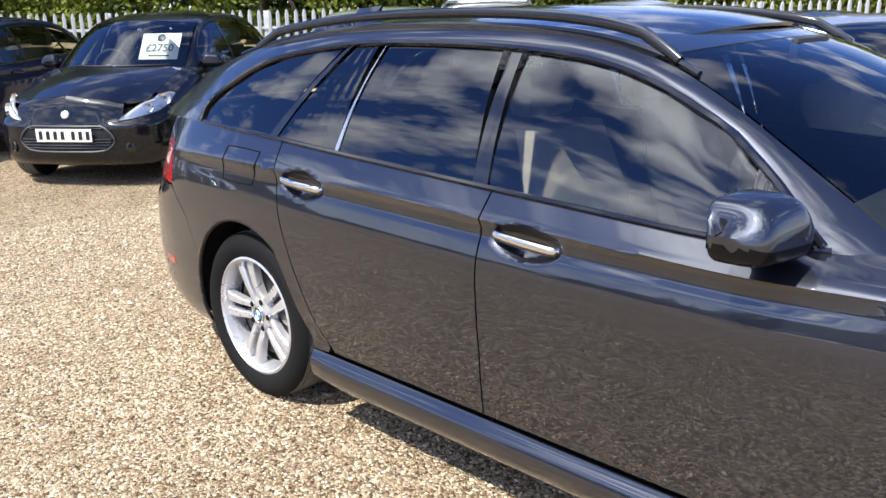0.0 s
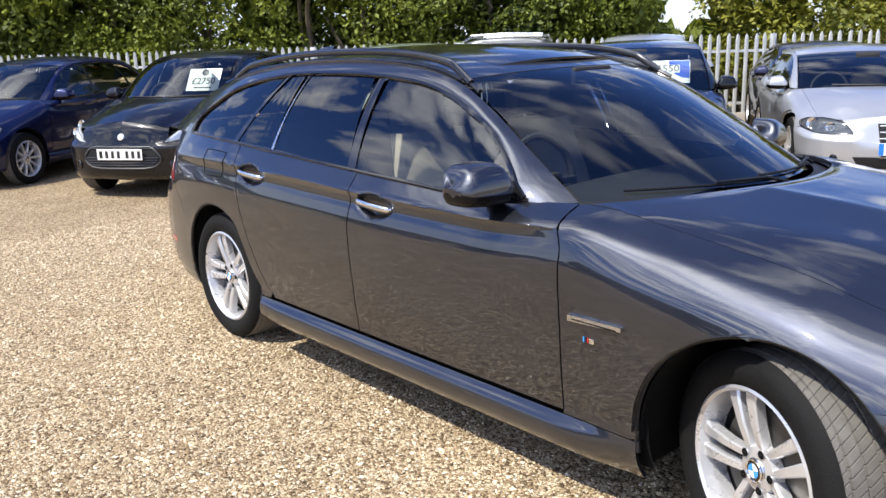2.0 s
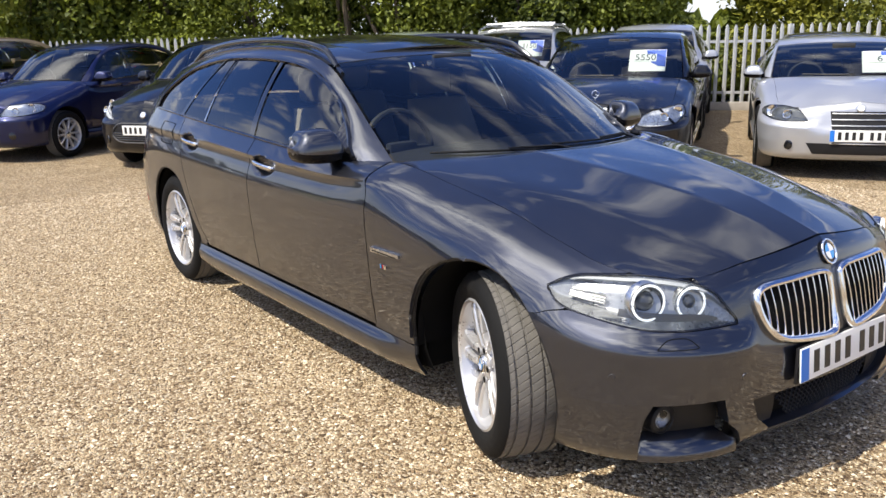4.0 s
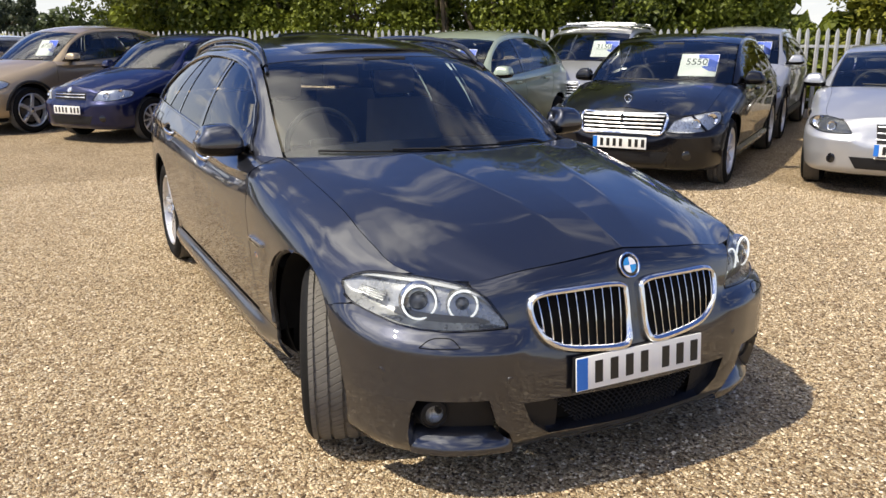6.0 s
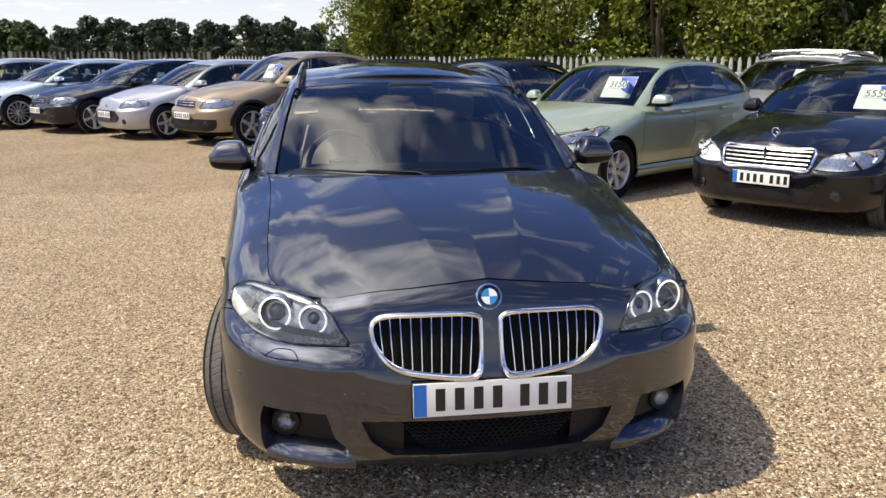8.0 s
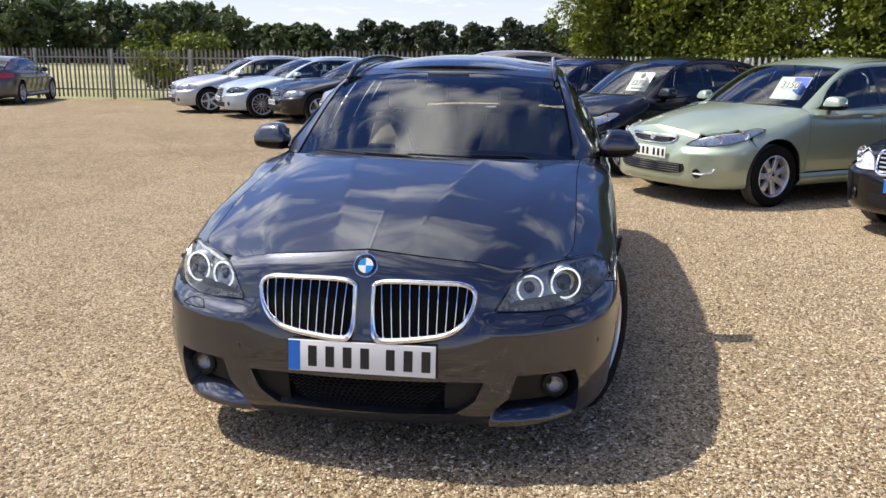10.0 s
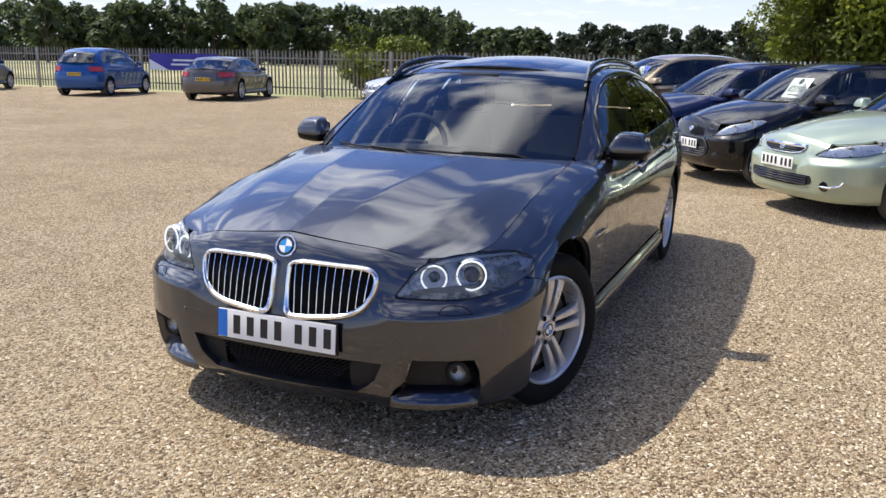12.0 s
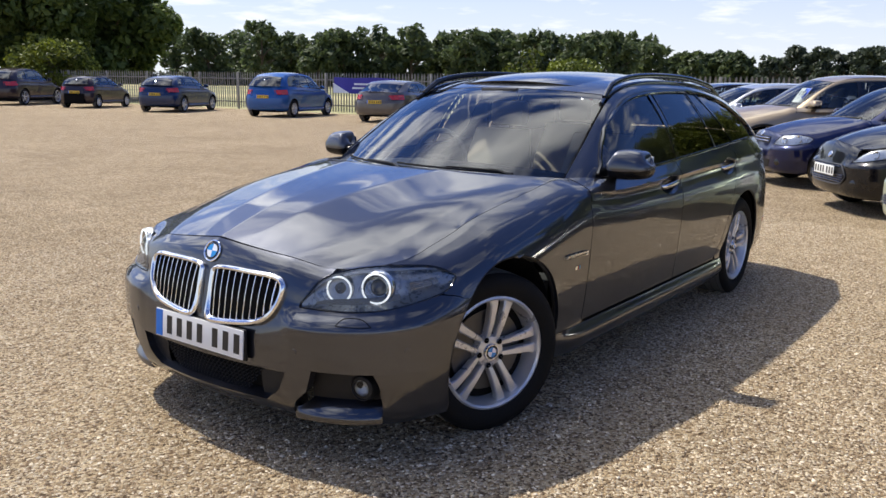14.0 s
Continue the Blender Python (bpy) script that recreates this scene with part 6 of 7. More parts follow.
        part("grille", gg.both(), M_PLASTIC, car, "black upper grille")
        part("grille_frame", across(sh, .34, fz(.690), .012, .017), M_CHROME, car, "broad chrome grille bar")
        part("grille_frame", Geo().tube(edge, .006, 6).both(), M_CHROME, car)
        for z in (.632, .655):
            part("grille_bar", across(sh, .26, fz(z), .010, .006), M_BLACKG, car)
        gg, edge = mouth_patch(sh, [(.30, .300), (.44, .318), (.49, .360), (.47, .415)], .006)
        part("lower_grille", gg.both(), M_PLASTIC, car, "wide black lower grille")
        for z in (.325, .350, .375, .400):
            part("grille_bar", across(sh, .44, fz(z), .012, .007), M_BLACKG, car)
        for s in (1, -1):
            tr_ = Geo().tube([sh.P([N(v), fz(z)], .010) for v, z in ((.58, .325), (.66, .320), (.735, .345), (.755, .385))], .010, 6)
            part("fog_trim", tr_ if s > 0 else tr_.mirror(), M_CHROME, car)
    elif grille == "frame":
        part("grille", rect_patch(sh, 0, .27, fz(.34), fz(.70), .006, taper=.05).both(), M_PLASTIC, car, "tall dark framed grille")
        for i in range(6):
            z = fz(.36) + (fz(.68) - fz(.36)) * i / 5
            pts = [sh.P([N(v), z], .010) for v in np.linspace(0, .25, 6)]
            pts = [p * (1, -1, 1) for p in pts[::-1]] + pts[1:]
            part("grille_bar", Geo().tube(pts, .006, 6), M_SATIN, car)
    if grille != "bars" or rails:
        part("maker_badge", Geo().lathe([(.001, .004), (.034, .004), (.042, -.004)], 24, Matrix.Translation(sh.P([sh.QF, fz({"low": .640, "wing": .668, "bars": .775}.get(grille, .735))], .006)) @ pose(0, 0, 0, 0, 0, -90) @ pose(0, 0, 0, 28, 0, 0)), M_SATIN, car, "round chrome badge")
    if grille == "bars" and not rails:
        st = sh.P([sh.QF, sh.top(sh.QF)], -.10)
        g = Geo().tube([(st[0] + .0, .034 * math.cos(a), st[2] + .075 + .034 * math.sin(a)) for a in np.linspace(0, 2 * math.pi, 25)[:-1]], .004, 6, True)
        for a in (90, 210, 330):
            g.tube([(st[0], 0, st[2] + .075), (st[0], .034 * math.cos(radians(a)), st[2] + .075 + .034 * math.sin(radians(a)))], .004, 5)
        g.tube([(st[0], 0, st[2] - .01), (st[0], 0, st[2] + .045)], [.010, .005], 8)
        part("bonnet_ornament", g, M_CHROME, car, "upright chrome ring on the bonnet")
    if cladding:
        gg, edge = mouth_patch(sh, [(.62, .175), (.74, .22), (.775, .30), (.775, .40)], .003)
        part("bumper_cladding", gg.both(), cladding, car, "black plastic lower bumper")
        for xa in (0, -wb):
            ag = Geo().tube(sh.P(np.array([(sh.XX(v), z) for v, z in arch(xa, R + .005, R + .075, 178, 2, 30)]), -.004), .024, 6)
            part("arch_cladding", ag, cladding, car)
            part("arch_cladding", ag.mirror(), cladding, car)
    for s in (1, -1):
        fg = sh.P([N(.62), fz(.33)], .004)
        part("fog_lamp", Geo().lathe([(.001, .004), (.036, .004), (.046, .0), (.05, -.01)], 20, Matrix.Translation((fg[0], fg[1] * s, fg[2])) @ pose(0, 0, 0, 0, 0, -50 if s > 0 else -130)), M_BLACKG, car)
    pz = fz({"low": .455, "wing": .515}.get(grille, .45))
    pp = sh.P([sh.QF, pz], .022)
    add_plate(car, Matrix.Translation(pp) @ pose(0, 0, 0, 0, 0, -90), band=grille in ("bars", "frame"))
    rz = fz(.70)
    rp = sh.P([sh.QR, rz], .03)
    add_plate(car, Matrix.Translation(rp) @ pose(0, 0, 0, 0, 0, 90), True)
    for s in (1, -1):
        h1, h2 = sh.P([sh.X(-1.55), fz(.875)], .018), sh.P([sh.X(-2.5), fz(.89)], .018)
        for h in (h1, h2):
            part("door_handle", Geo().tube([(h[0] - .09, (h[1] - .012) * s, h[2]), (h[0] - .06, h[1] * s, h[2]), (h[0] + .06, h[1] * s, h[2]), (h[0] + .09, (h[1] - .012) * s, h[2])], .013, 8), paint_mat, car)
    for y0, y1 in ((-.45, .05), (.10, .58)):
        pts = [(sh.roof[0, 0] + .26 - .30 * (yy / .7) ** 2, yy * sh.fy, sh.roof[0, 2] + .035) for yy in np.linspace(y0, y1, 6)]
        part("wiper", Geo().tube(pts, .009, 5), M_PLASTIC, car)
    if rails:
        i1, i2 = int(np.argmax(rl[:, 0] <= sh.fx(-1.5))), int(np.argmax(rl[:, 0] <= sh.fx(-3.2)))
        rp_ = rl[i1:i2] + np.array([0, -.02, .06])
        g = Geo().tube(rp_, .018, 8)
        part("roof_rail", g, M_SATIN, car, "silver roof rail"); part("roof_rail", g.mirror(), M_SATIN, car, "silver roof rail")
        for k in (len(rp_) // 4, 3 * len(rp_) // 4):
            p = rp_[k]
            part("roof_bar", Geo().tube([(p[0], -p[1], p[2] + .03), (p[0], 0, p[2] + .05), (p[0], p[1], p[2] + .03)], .02, 8), M_SATIN, car)
    if card:
        ri = rl[: int(np.argmax(rl[:, 0] <= (xt if xt is not None else sh.fx(-1.42)))) + 1]
        a = ri[int(len(ri) * .40)]
        slope = math.degrees(math.atan2(ri[-1][2] - ri[0][2], ri[0][0] - ri[-1][0]))
        add_card(car, Matrix.Translation((a[0] + .05, .36 * sh.fy, a[2] + .01)) @ pose(0, 0, 0, 0, 0, -90) @ pose(0, 0, 0, (90 - slope) * .62, 0, 0), card, card_blue, h=.29)
    return car


H = -55
parked("saloon_car", "gloss black saloon with a chrome barred grille", M_BLACKP, -4.06, 4.09, H, 2.87, .83, 1.16, 1.85, 1.46, .95, R=.325, style="ten", cowl=-.62, saloon=.52, grille="bars", head=HEAD_SPLIT, card="5550", category="saloon car")
parked("hatchback_car", "pale green metallic five-door hatchback", M_GREEN, -6.03, 2.25, H, 2.685, .90, .83, 1.81, 1.51, .98, R=.318, style="trim", cowl=-.48, grille="wing", head=HEAD_EYE, card="3150", category="hatchback car")
parked("small_hatchback_car", "black three-door small hatchback with dark grille", M_BLACKP, -8.08, .94, H, 2.30, .68, .62, 1.66, 1.505, .98, R=.29, style="trim", cowl=-.40, grille="low", head=HEAD_SWEPT, card="£2750", card_blue=False, category="hatchback car")
parked("hatchback_car", "dark navy blue hatchback with silver alloys", M_NAVY, -10.42, -.40, H, 2.47, .80, .70, 1.68, 1.48, .96, R=.305, style="ten", cowl=-.50, grille="slim", category="hatchback car")
parked("crossover_car", "tan metallic crossover with black lower cladding", M_TAN, -12.35, -1.93, H, 2.63, .87, .81, 1.78, 1.61, 1.06, R=.345, style="five", cowl=-.55, grille="slim", cladding=M_PLASTIC, rails=False, card="6750", sill=.25, category="crossover car")
parked("hatchback_car", "silver hatchback with a low black grille", M_SILVER, -13.75, -3.55, H, 2.625, .83, .76, 1.78, 1.46, .95, R=.31, style="five", cowl=-.45, grille="low", category="hatchback car")
parked("saloon_car", "black metallic saloon among the parked row", M_BLACKP, -15.3, -5.2, H, 2.97, .83, 1.1, 1.86, 1.46, .95, R=.33, style="five", cowl=-.62, saloon=.50, grille="slim", category="saloon car")
parked("saloon_car", "pale ice blue saloon with large wheels", M_ICE, -16.6, -7.0, H, 2.91, .85, 1.2, 1.88, 1.46, .96, R=.34, style="many", cowl=-.60, saloon=.45, grille="frame", category="saloon car")
parked("estate_car", "silver estate at the far end of the row", M_SILVER, -18.0, -8.9, H, 2.70, .85, .9, 1.77, 1.47, .96, R=.315, style="five", cowl=-.55, grille="slim", category="estate car")
parked("coupe_car", "silver two-door coupe with a tall framed grille", M_SILVER, -2.41, 5.97, H, 2.47, .88, .84, 1.84, 1.35, .92, R=.335, style="five", cowl=-.50, saloon=.35, grille="frame", card="6", category="coupe car")
parked("off_road_car", "silver off-roader with roof bars, near the fence", M_SILVER, -7.6, 5.6, H, 2.65, .72, .95, 1.82, 1.57, 1.04, R=.36, style="five", cowl=-.45, grille="bars", rails=True, card="3150", sill=.30, category="off-road car")
parked("crossover_car", "silver crossover with round lamps by the fence", M_SILVER, -6.4, 7.5, H, 2.595, .75, .75, 1.79, 1.56, 1.02, R=.33, style="five", cowl=-.35, grille="low", card="6000", sill=.25, cladding=M_PLASTIC, category="crossover car")
parked("hatchback_car", "dark indigo hatchback parked beside the coupe", M_INDIGO, -4.15, 8.80, H, 2.6, .85, .75, 1.78, 1.38, .92, R=.315, style="five", cowl=-.48, grille="slim", category="hatchback car")
# the row along the field fence, tails to the yard
parked("off_road_car", "black off-roader with its tail to the yard", M_AUBERGINE, -19.4, -38.4, 212, 2.85, .90, 1.0, 1.93, 1.70, 1.10, R=.37, style="five", cowl=-.50, sill=.30, category="off-road car", grille="slim")
parked("small_hatchback_car", "dark aubergine rounded hatchback, tail to the yard", M_AUBERGINE, -20.0, -33.3, 209, 2.45, .62, .55, 1.64, 1.40, .94, R=.28, style="trim", cowl=-.40, category="hatchback car", grille="slim")
parked("hatchback_car", "dark blue hatchback, tail to the yard", M_TEAL, -20.6, -28.0, 207, 2.63, .85, .78, 1.80, 1.46, .98, R=.315, style="five", cowl=-.48, category="hatchback car", grille="slim")
parked("people_carrier_car", "bright blue tall people carrier, tail to the yard", M_BLUE, -21.45, -21.9, 197, 2.69, .82, .75, 1.81, 1.62, 1.02, R=.315, style="trim", cowl=-.30, category="people carrier", grille="slim")
parked("coupe_saloon_car", "bronze grey low saloon, tail to the yard", M_BROWN, -22.15, -16.9, 196, 2.81, .88, 1.02, 1.85, 1.39, .94, R=.335, style="five", cowl=-.55, saloon=.30, category="saloon car", grille="frame")

# ---- palisade fences ----
def palisade(label, a, b, top, mat_, foot=None, step=.155, group="palisade fences"):
    """A steel palisade fence from a to b: pointed pales, two rails and posts."""
    ax, ay = a
    bx, by = b
    L = math.hypot(bx - ax, by - ay)
    yaw = math.degrees(math.atan2(by - ay, bx - ax))
    f = tagged(new("palisade_fence"), label, "fence", group)
    f.matrix_basis = pose(ax, ay, 0, 0, 0, yaw)
    w, t = .034, .012
    prof = [(-w, 0), (-w * .45, -t), (-w * .2, -t), (0, -t * .3), (w * .2, -t), (w * .45, -t), (w, 0)]
    rows = [(.06, 1), (top - .10, 1), (top - .04, .75), (top, .12)]
    g = Geo()
    g.grid(np.array([[(x * k, y, z) for x, y in prof] for z, k in rows]), (0, 1, 1))
    pale = mesh_of("pale", g, mat_, 30)
    n = int(L / step)
    for i in range(n):
        part("pale", pale, None, f, m=pose(i * step + random.uniform(-.006, .006), 0, random.uniform(-.008, .008), 0, random.uniform(-.6, .6), 0))
    post = mesh_of("fence_post", Geo().box((0, .06, (top - .02) / 2), (.10, .06, top - .02), bevel=.004), mat_)
    for i in range(int(L / 2.75) + 1):
        part("fence_post", post, None, f, m=Matrix.Translation((i * 2.75, 0, 0)))
    for z in (.32, top - .30):
        part("rail", Geo().box((L / 2, .022, z), (L, .035, .045)), mat_, f)
    if foot:
        part("plinth", Geo().box((L / 2, .02, .07), (L, .10, .16), bevel=.01), M_CONC, f, "concrete plinth")
    return f


NX, NY, NC = -.656, .755, 12.9
def on_b(t):
    """A point of the near fence, t metres along it."""
    return (NX * NC + .755 * t, NY * NC + .656 * t)


palisade("galvanised steel palisade fence below the hedge", on_b(-19.4), on_b(14.0), 1.52, M_STEEL, True)
palisade("weathered steel palisade fence along the field", (-23.2, -3.3), (-23.2, -31.5), 1.66, M_STEELD)
palisade("weathered steel palisade fence by the tall trees", (-23.2, -31.5), (-19.5, -52.0), 1.66, M_STEELD)

ban = tagged(new("banner"), "violet printed banner tied to the fence", "banner")
ban.matrix_basis = pose(-23.12, -20.4, 1.15, 0, 0, 90)
bw, bh = 3.3, .62
part("cloth", Geo().grid(np.array([[(x, -.03 - .02 * math.sin(x * 5), z + .012 * math.sin(x * 3)) for z in np.linspace(-bh / 2, bh / 2, 5)] for x in np.linspace(-bw / 2, bw / 2, 24)]), (0, 5, 0)), M_PURPLE, ban)
part("corner_stripe", Geo().prism([(-bw / 2, -bh / 2), (-bw / 2, bh * .15), (-bw / 2 + .9, -bh / 2)], -.004, Matrix.Translation((0, -.056, 0))), M_CARD, ban, "white corner")
for z, w in ((.06, 1.3), (-.10, 1.5)):
    part("printed_line", Geo().box((.15, -.057, z), (w, .004, .07)), M_CARD, ban)


# ---- hedges and trees ----
def leaf_cloud(centres, radii, count, size, seed, squash=1.0, flat=.75):
    """Leaves over the outside of many small clumps: one four-cornered leaf each, turned every way."""
    rng = np.random.default_rng(seed)
    c, r = np.asarray(centres, float), np.asarray(radii, float)
    w = r ** 2
    k = rng.choice(len(c), count, p=w / w.sum())
    d = rng.normal(size=(count, 3))
    d /= np.linalg.norm(d, axis=1)[:, None]
    rad = r[k] * (rng.uniform(.45, 1.08, count) ** .6)
    p = c[k] + d * rad[:, None] * np.array([1, 1, squash])
    n = d * .6 + rng.normal(size=(count, 3)) * .7 + np.array([0, 0, .35])
    n /= np.linalg.norm(n, axis=1)[:, None]
    a = np.cross(n, rng.normal(size=(count, 3)))
    a /= np.linalg.norm(a, axis=1)[:, None]
    b = np.cross(n, a)
    s = size * rng.uniform(.6, 1.35, count)[:, None]
    v = np.stack([p - a * s, p - b * s * .55 + n * s * .1, p + a * s, p + b * s * .55 + n * s * .1], 1).reshape(-1, 3)
    g = Geo()
    g.v = [tuple(x) for x in v]
    g.f = [(4 * i, 4 * i + 1, 4 * i + 2, 4 * i + 3) for i in range(count)]
    return g


def mesh_fast(name, g, material):
    me = bpy.data.meshes.new(name)
    me.from_pydata(g.v, [], g.f)
    me.materials.append(material)
    me.update()
    return me


def clumps(n, box, r0, r1, seed, shape=None):
    rng = np.random.default_rng(seed)
    out, rad = [], []
    while len(out) < n:
        p = rng.uniform(-1, 1, 3)
        if shape is None or shape(p, rng):
            out.append(p * np.array(box))
            rad.append(rng.uniform(r0, r1))
    return np.array(out), np.array(rad)


# tall hedge behind the near fence, in bays along it
def hedge_bay(t0, t1, height, depth, seed, material, count, size):
    rng = np.random.default_rng(seed)
    c, r = [], []
    for _ in range(int((t1 - t0) * height * 4.2)):
        t, z = rng.uniform(t0, t1), rng.uniform(.2, height) * (1 + .10 * math.sin(t0 * 1.3 + seed))
        off = 1.0 + depth * rng.uniform(0, 1) * (1 - .35 * z / height)
        x, y = NX * (NC + off) + .755 * t, NY * (NC + off) + .656 * t
        c.append((x, y, z)); r.append(rng.uniform(.30, .75))
    g = leaf_cloud(c, r, count, size, seed)
    # the thick of the hedge behind its outer leaves
    ci = []
    for _ in range(int((t1 - t0) * height * 5)):
        t, z = rng.uniform(t0, t1), rng.uniform(0, height * .96)
        off = 1.9 + rng.uniform(0, .9)
        ci.append((NX * (NC + off) + .755 * t, NY * (NC + off) + .656 * t, z))
    inner = leaf_cloud(ci, [.4] * len(ci), int(count * .2), .17, seed + 50)
    g.add(inner.v, inner.f)
    h = tagged(part("hedge", mesh_fast("hedge", g, material), None), "dense green overgrown hedge behind the fence", "hedge", kind="stuff")
    return h


hb = -15.4
for i, (wd, ht) in enumerate([(.4, 3.0), (4, 6.2), (4, 6.5), (4, 7.0), (2.2, 4.2), (1.5, 2.2), (1.2, 1.5), (3.2, 2.7), (4, 3.1), (4, 2.6)]):
    hedge_bay(hb, hb + wd + (.4 if wd > 3 else 0), ht, 2.6, 10 + i, M_LEAF if i < 7 else M_LEAFY, int((10000 if i < 7 else 4500) * min(wd, 4) * (1 if ht > 3 else .7)), .058)
    hb += wd
# dark earth bank and stems inside the hedge
bank = Geo()
for i in range(70):
    t = random.uniform(-14.6, 16)
    x, y = NX * (NC + 1.9) + .755 * t, NY * (NC + 1.9) + .656 * t
    z = random.uniform(2.4, 5.0) if t < -1.5 else 1.3
    bank.tube([(x, y, 0), (x + random.uniform(-.3, .3), y + random.uniform(-.3, .3), z * .5), (x + random.uniform(-.8, .8), y + random.uniform(-.8, .8), z)], [.07, .05, .02], 6)
tagged(part("hedge_stems", bank, M_BARK), "thin dark stems inside the hedge", "stems", kind="stuff")


def tree(name, x, y, height, crown, seed, material, label, count=1500, leaf=.28, group="", kind="round", trunk=.16):
    rng = np.random.default_rng(seed)
    tr = tagged(new(name), label, "tree", group)
    tr.matrix_basis = pose(x, y, 0, 0, 0, float(rng.uniform(0, 360)))
    th = height * (.30 if kind == "round" else .25)
    g = Geo().tube([(0, 0, -.1), (.05, 0, th * .5), (.1, .05, th), (.15, .1, height * .75)], [trunk, trunk * .8, trunk * .6, trunk * .25], 8)
    for i in range(7):
        a, z = rng.uniform(0, 6.28), th * rng.uniform(.7, 1.5)
        l = crown * rng.uniform(.5, .9)
        g.tube([(.08, .03, z), (math.cos(a) * l * .5, math.sin(a) * l * .5, z + l * .5), (math.cos(a) * l, math.sin(a) * l, z + l * .8)], [trunk * .4, trunk * .25, trunk * .08], 6)
    part("trunk", g, M_BARK, tr)
    c, r = [], []
    k = 26 if kind == "round" else 30
    for i in range(k):
        if kind == "round":
            z = rng.uniform(th * .75, height * .94)
            u = (z - th * .6) / (height - th * .6)
            w = crown * math.sqrt(max(.05, 1 - (2 * u - .95) ** 2))
        else:
            z = th + (height - th) * rng.uniform(0, 1)
            w = crown * rng.uniform(.4, 1) * (1.15 - .6 * (z - th) / (height - th))
        a, q = rng.uniform(0, 6.28), math.sqrt(rng.uniform(0, 1))
        c.append((math.cos(a) * w * q, math.sin(a) * w * q, z)); r.append(crown * rng.uniform(.22, .42) * (1 if kind == "round" else .75))
    part("crown", mesh_fast("crown", leaf_cloud(c, r, count, leaf, seed + 1, squash=.8 if kind == "round" else .7), material), None, tr)
    return tr


# light-green tree that ends the hedge, with bare branches reaching out
tree("hedge_tree", on_b(-13.6)[0] - 1.2, on_b(-13.6)[1] + 1.6, 6.2, 2.3, 71, M_LEAF, "leafy tree with bare twigs at the end of the hedge", 16000, .085, trunk=.18)
br = Geo()
for i in range(9):
    a = radians(200 + random.uniform(-35, 35))
    x0, y0, z0 = on_b(-14.6)[0] - 1.4, on_b(-14.6)[1] + 1.2, random.uniform(2.4, 3.8)
    p = [(x0, y0, z0)]
    for k in range(5):
        a += random.uniform(-.35, .35)
        p.append((p[-1][0] + math.cos(a) * .42, p[-1][1] + math.sin(a) * .42, p[-1][2] + random.uniform(-.10, .30)))
    br.tube(p, [.03, .024, .018, .012, .008, .004], 5)
tagged(part("bare_branches", br, M_BARK), "bare twisted branches reaching over the fence", "branches", kind="stuff")

# tall dark trees at the far corner of the yard
for i, (x, y, h, c) in enumerate([(-28, -46, 8.2, 3.8), (-24.5, -46, 9.5, 4.2), (-21, -51, 10.5, 4.6), (-26, -54, 11, 4.6), (-17, -56, 10.5, 4.8), (-30, -50, 9.0, 3.8), (-12, -60, 10, 4.6), (-31, -60, 9, 4)]):
    tree("yard_tree", x, y, h, c, 200 + i, M_LEAFM, "tall dense dark green tree beyond the fence", 11000, .25, "trees at the yard corner", trunk=.24)
tree("bush", -22.2, -41.5, 3.3, 2.2, 231, M_LEAF, "sunlit light green bush in front of the trees", 5000, .12, trunk=.08)
tree("bush", -24.6, -12.9, 2.5, 1.5, 233, M_LEAF, "light green bush growing through the fence", 4500, .09, trunk=.06)
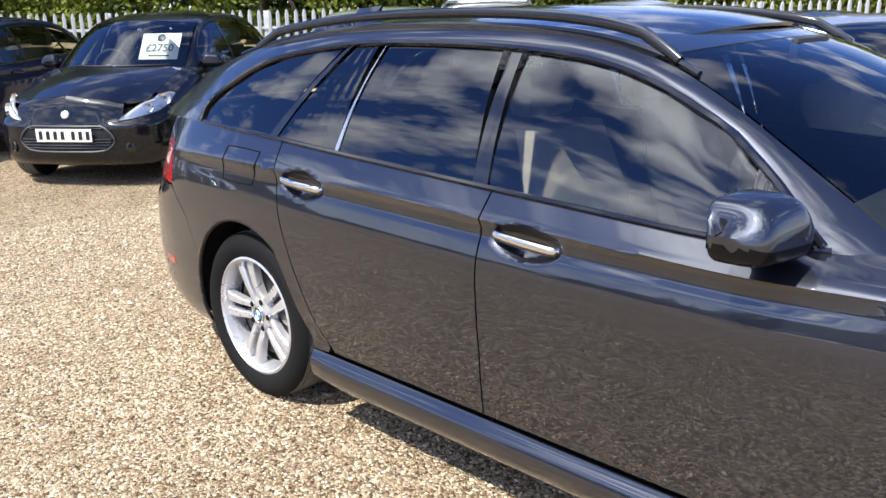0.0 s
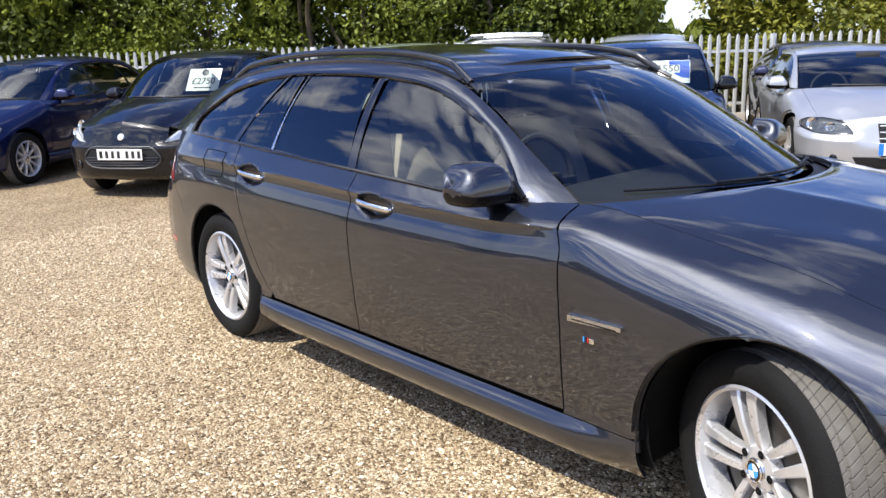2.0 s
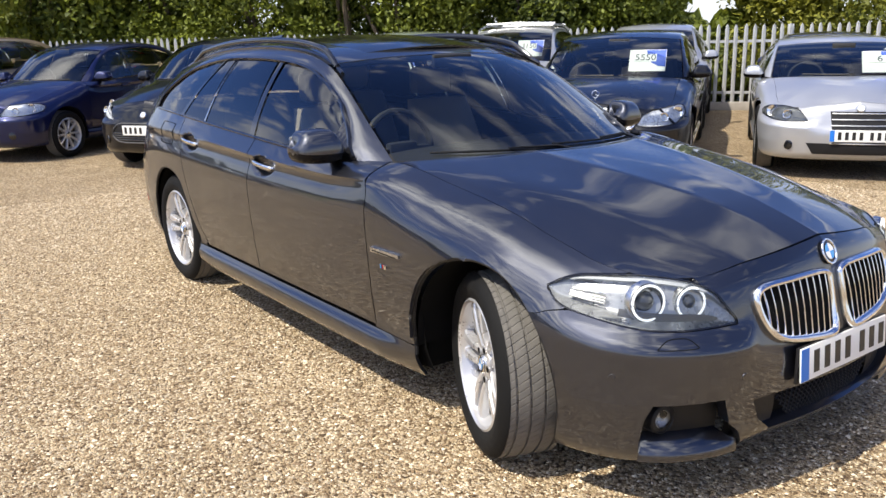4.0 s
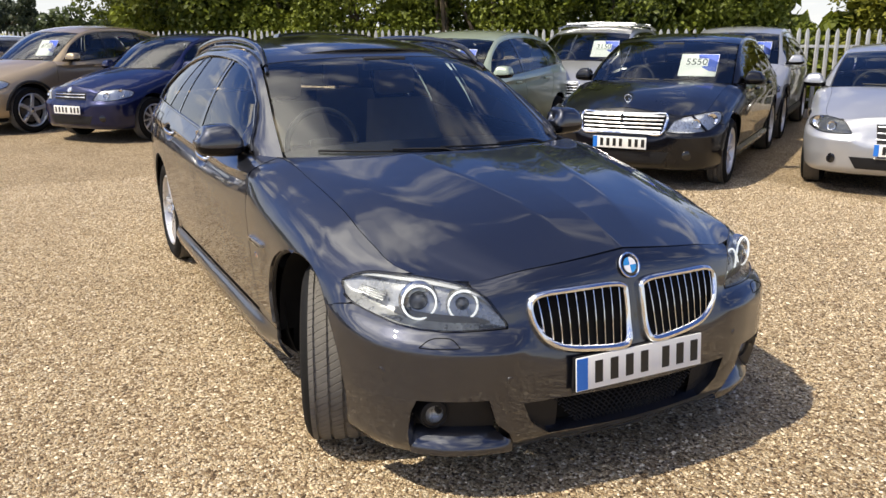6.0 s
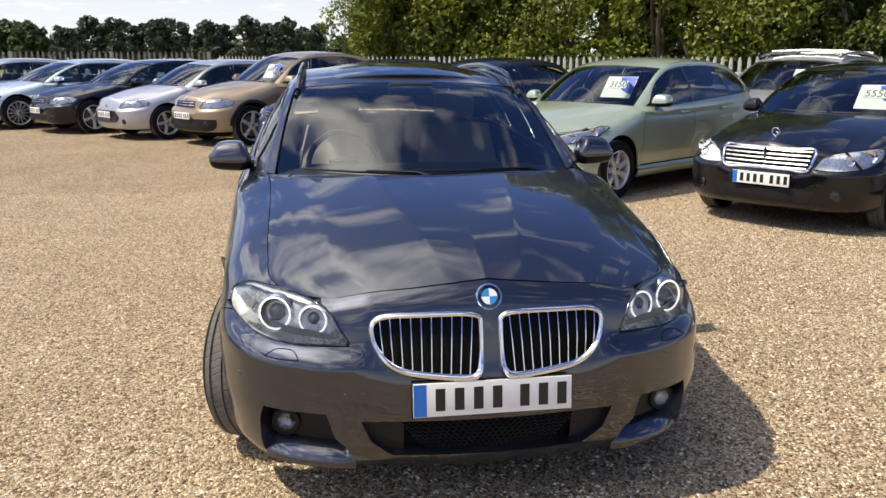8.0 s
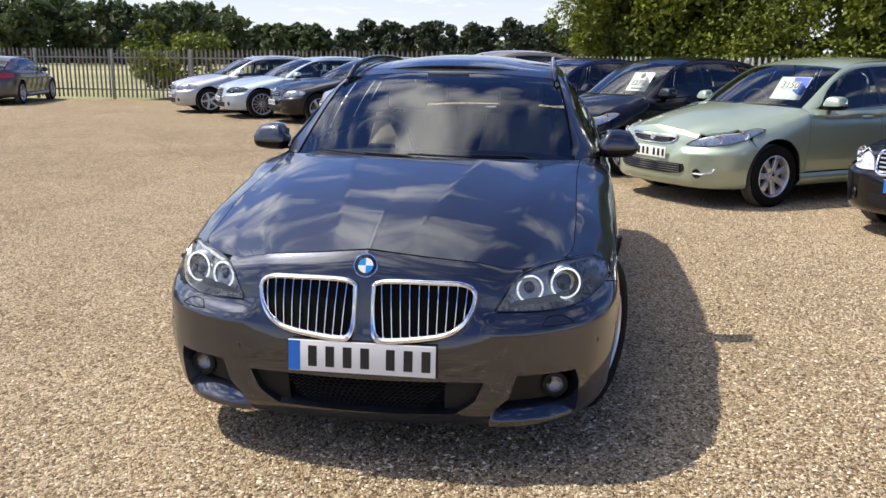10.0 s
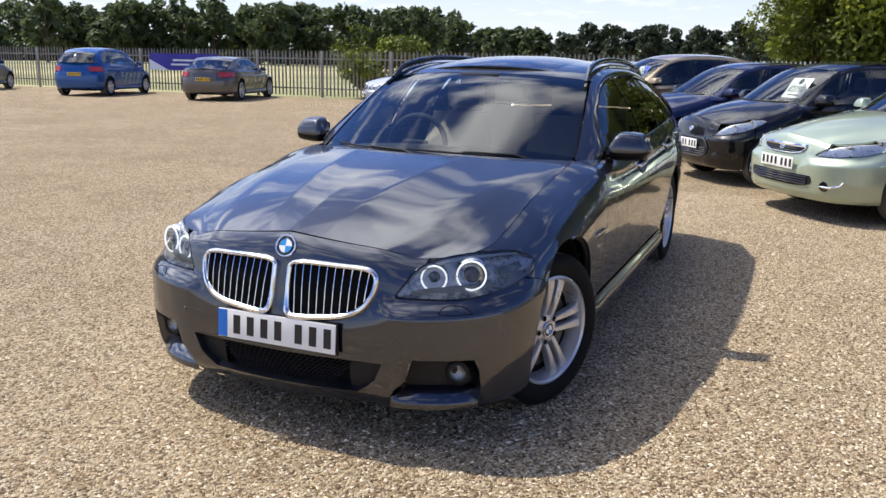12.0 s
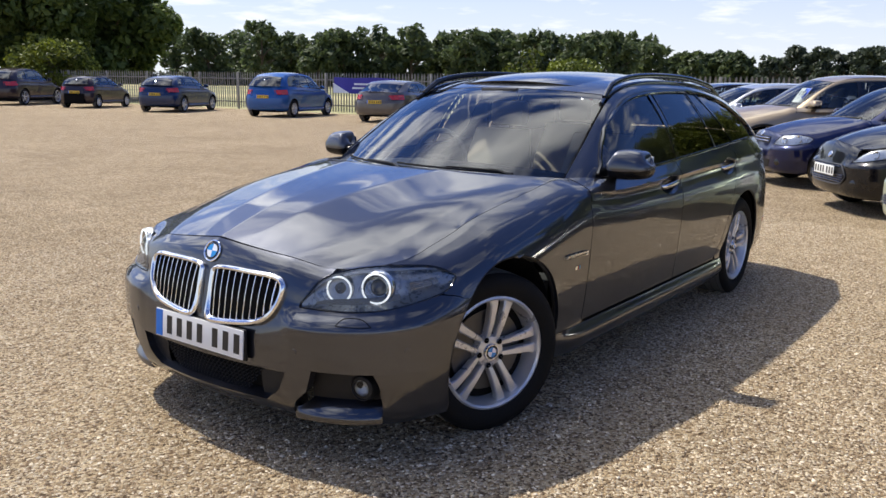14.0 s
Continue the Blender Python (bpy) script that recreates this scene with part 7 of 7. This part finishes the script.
# far tree line beyond the field
rng = np.random.default_rng(5)
for i in range(60):
    az = -127 - i * .90 + rng.uniform(-.3, .3)
    d = rng.uniform(135, 155) + (22 if i < 6 else 0)
    if abs(az + 158.7) < .5:
        continue
    pine = az < -164
    h = rng.uniform(8.6, 10.2) if i > 6 else rng.uniform(9, 11)
    if az < -159:
        h = rng.uniform(5.6, 7.6)
    tree("far_tree", 3 + d * math.cos(radians(az)), 1 + d * math.sin(radians(az)), h, h * (.33 if not pine else .42), 300 + i, M_PINE if pine else M_LEAFD, "distant dark tree in the tree line" if not pine else "distant dark pine in the tree line", 1000 if not pine else 1300, .55 if not pine else .38, "far tree line", "round" if not pine else "pine", .3)
low = []
for i in range(160):
    az = radians(-120 - i * .42)
    d = 160 + rng.uniform(-3, 3)
    low.append((3 + d * math.cos(az), d * math.sin(az), rng.uniform(.3, 1.8) if i < 92 else rng.uniform(.5, 4.6)))
tagged(part("far_hedgerow", mesh_fast("far_hedgerow", leaf_cloud(low, rng.uniform(1.2, 2.2, 160), 16000, .6, 77), M_LEAFD), None), "low dark hedgerow along the far field edge", "hedgerow", kind="stuff")

# ---- loose stones lying on the gravel ----
def loose_stones(count, seed):
    rng = np.random.default_rng(seed)
    x, y = rng.uniform(-6.5, 3.4, count), rng.uniform(-4.0, 5.0, count)
    r = rng.uniform(.0036, .0070, count) * rng.choice([.8, 1, 1.5], count, p=[.5, .4, .1])
    base = np.array([(1, 0, .1), (.25, .95, .0), (-.85, .5, .15), (-.7, -.7, 0), (.4, -.9, .1), (.1, .05, .75)])
    a = rng.uniform(0, 6.28, count)
    ca, sa = np.cos(a)[:, None], np.sin(a)[:, None]
    j = base[None] * rng.uniform(.75, 1.25, (count, 6, 3)) * r[:, None, None] * np.array([1.2, .85, .85])
    v = np.stack([x[:, None] + j[..., 0] * ca - j[..., 1] * sa, y[:, None] + j[..., 0] * sa + j[..., 1] * ca, j[..., 2] + .001], -1)
    k = 6 * np.arange(count)[:, None, None]
    f = k + np.array([(b, (b + 1) % 5, 5) for b in range(5)])[None]
    g = Geo()
    g.v, g.f = v.reshape(-1, 3).tolist(), f.reshape(-1, 3).tolist()
    return g


tagged(part("loose_stones", mesh_fast("loose_stones", loose_stones(270000, 3), M_STONE), None), "loose golden gravel stones lying on the yard", "stones", kind="stuff")
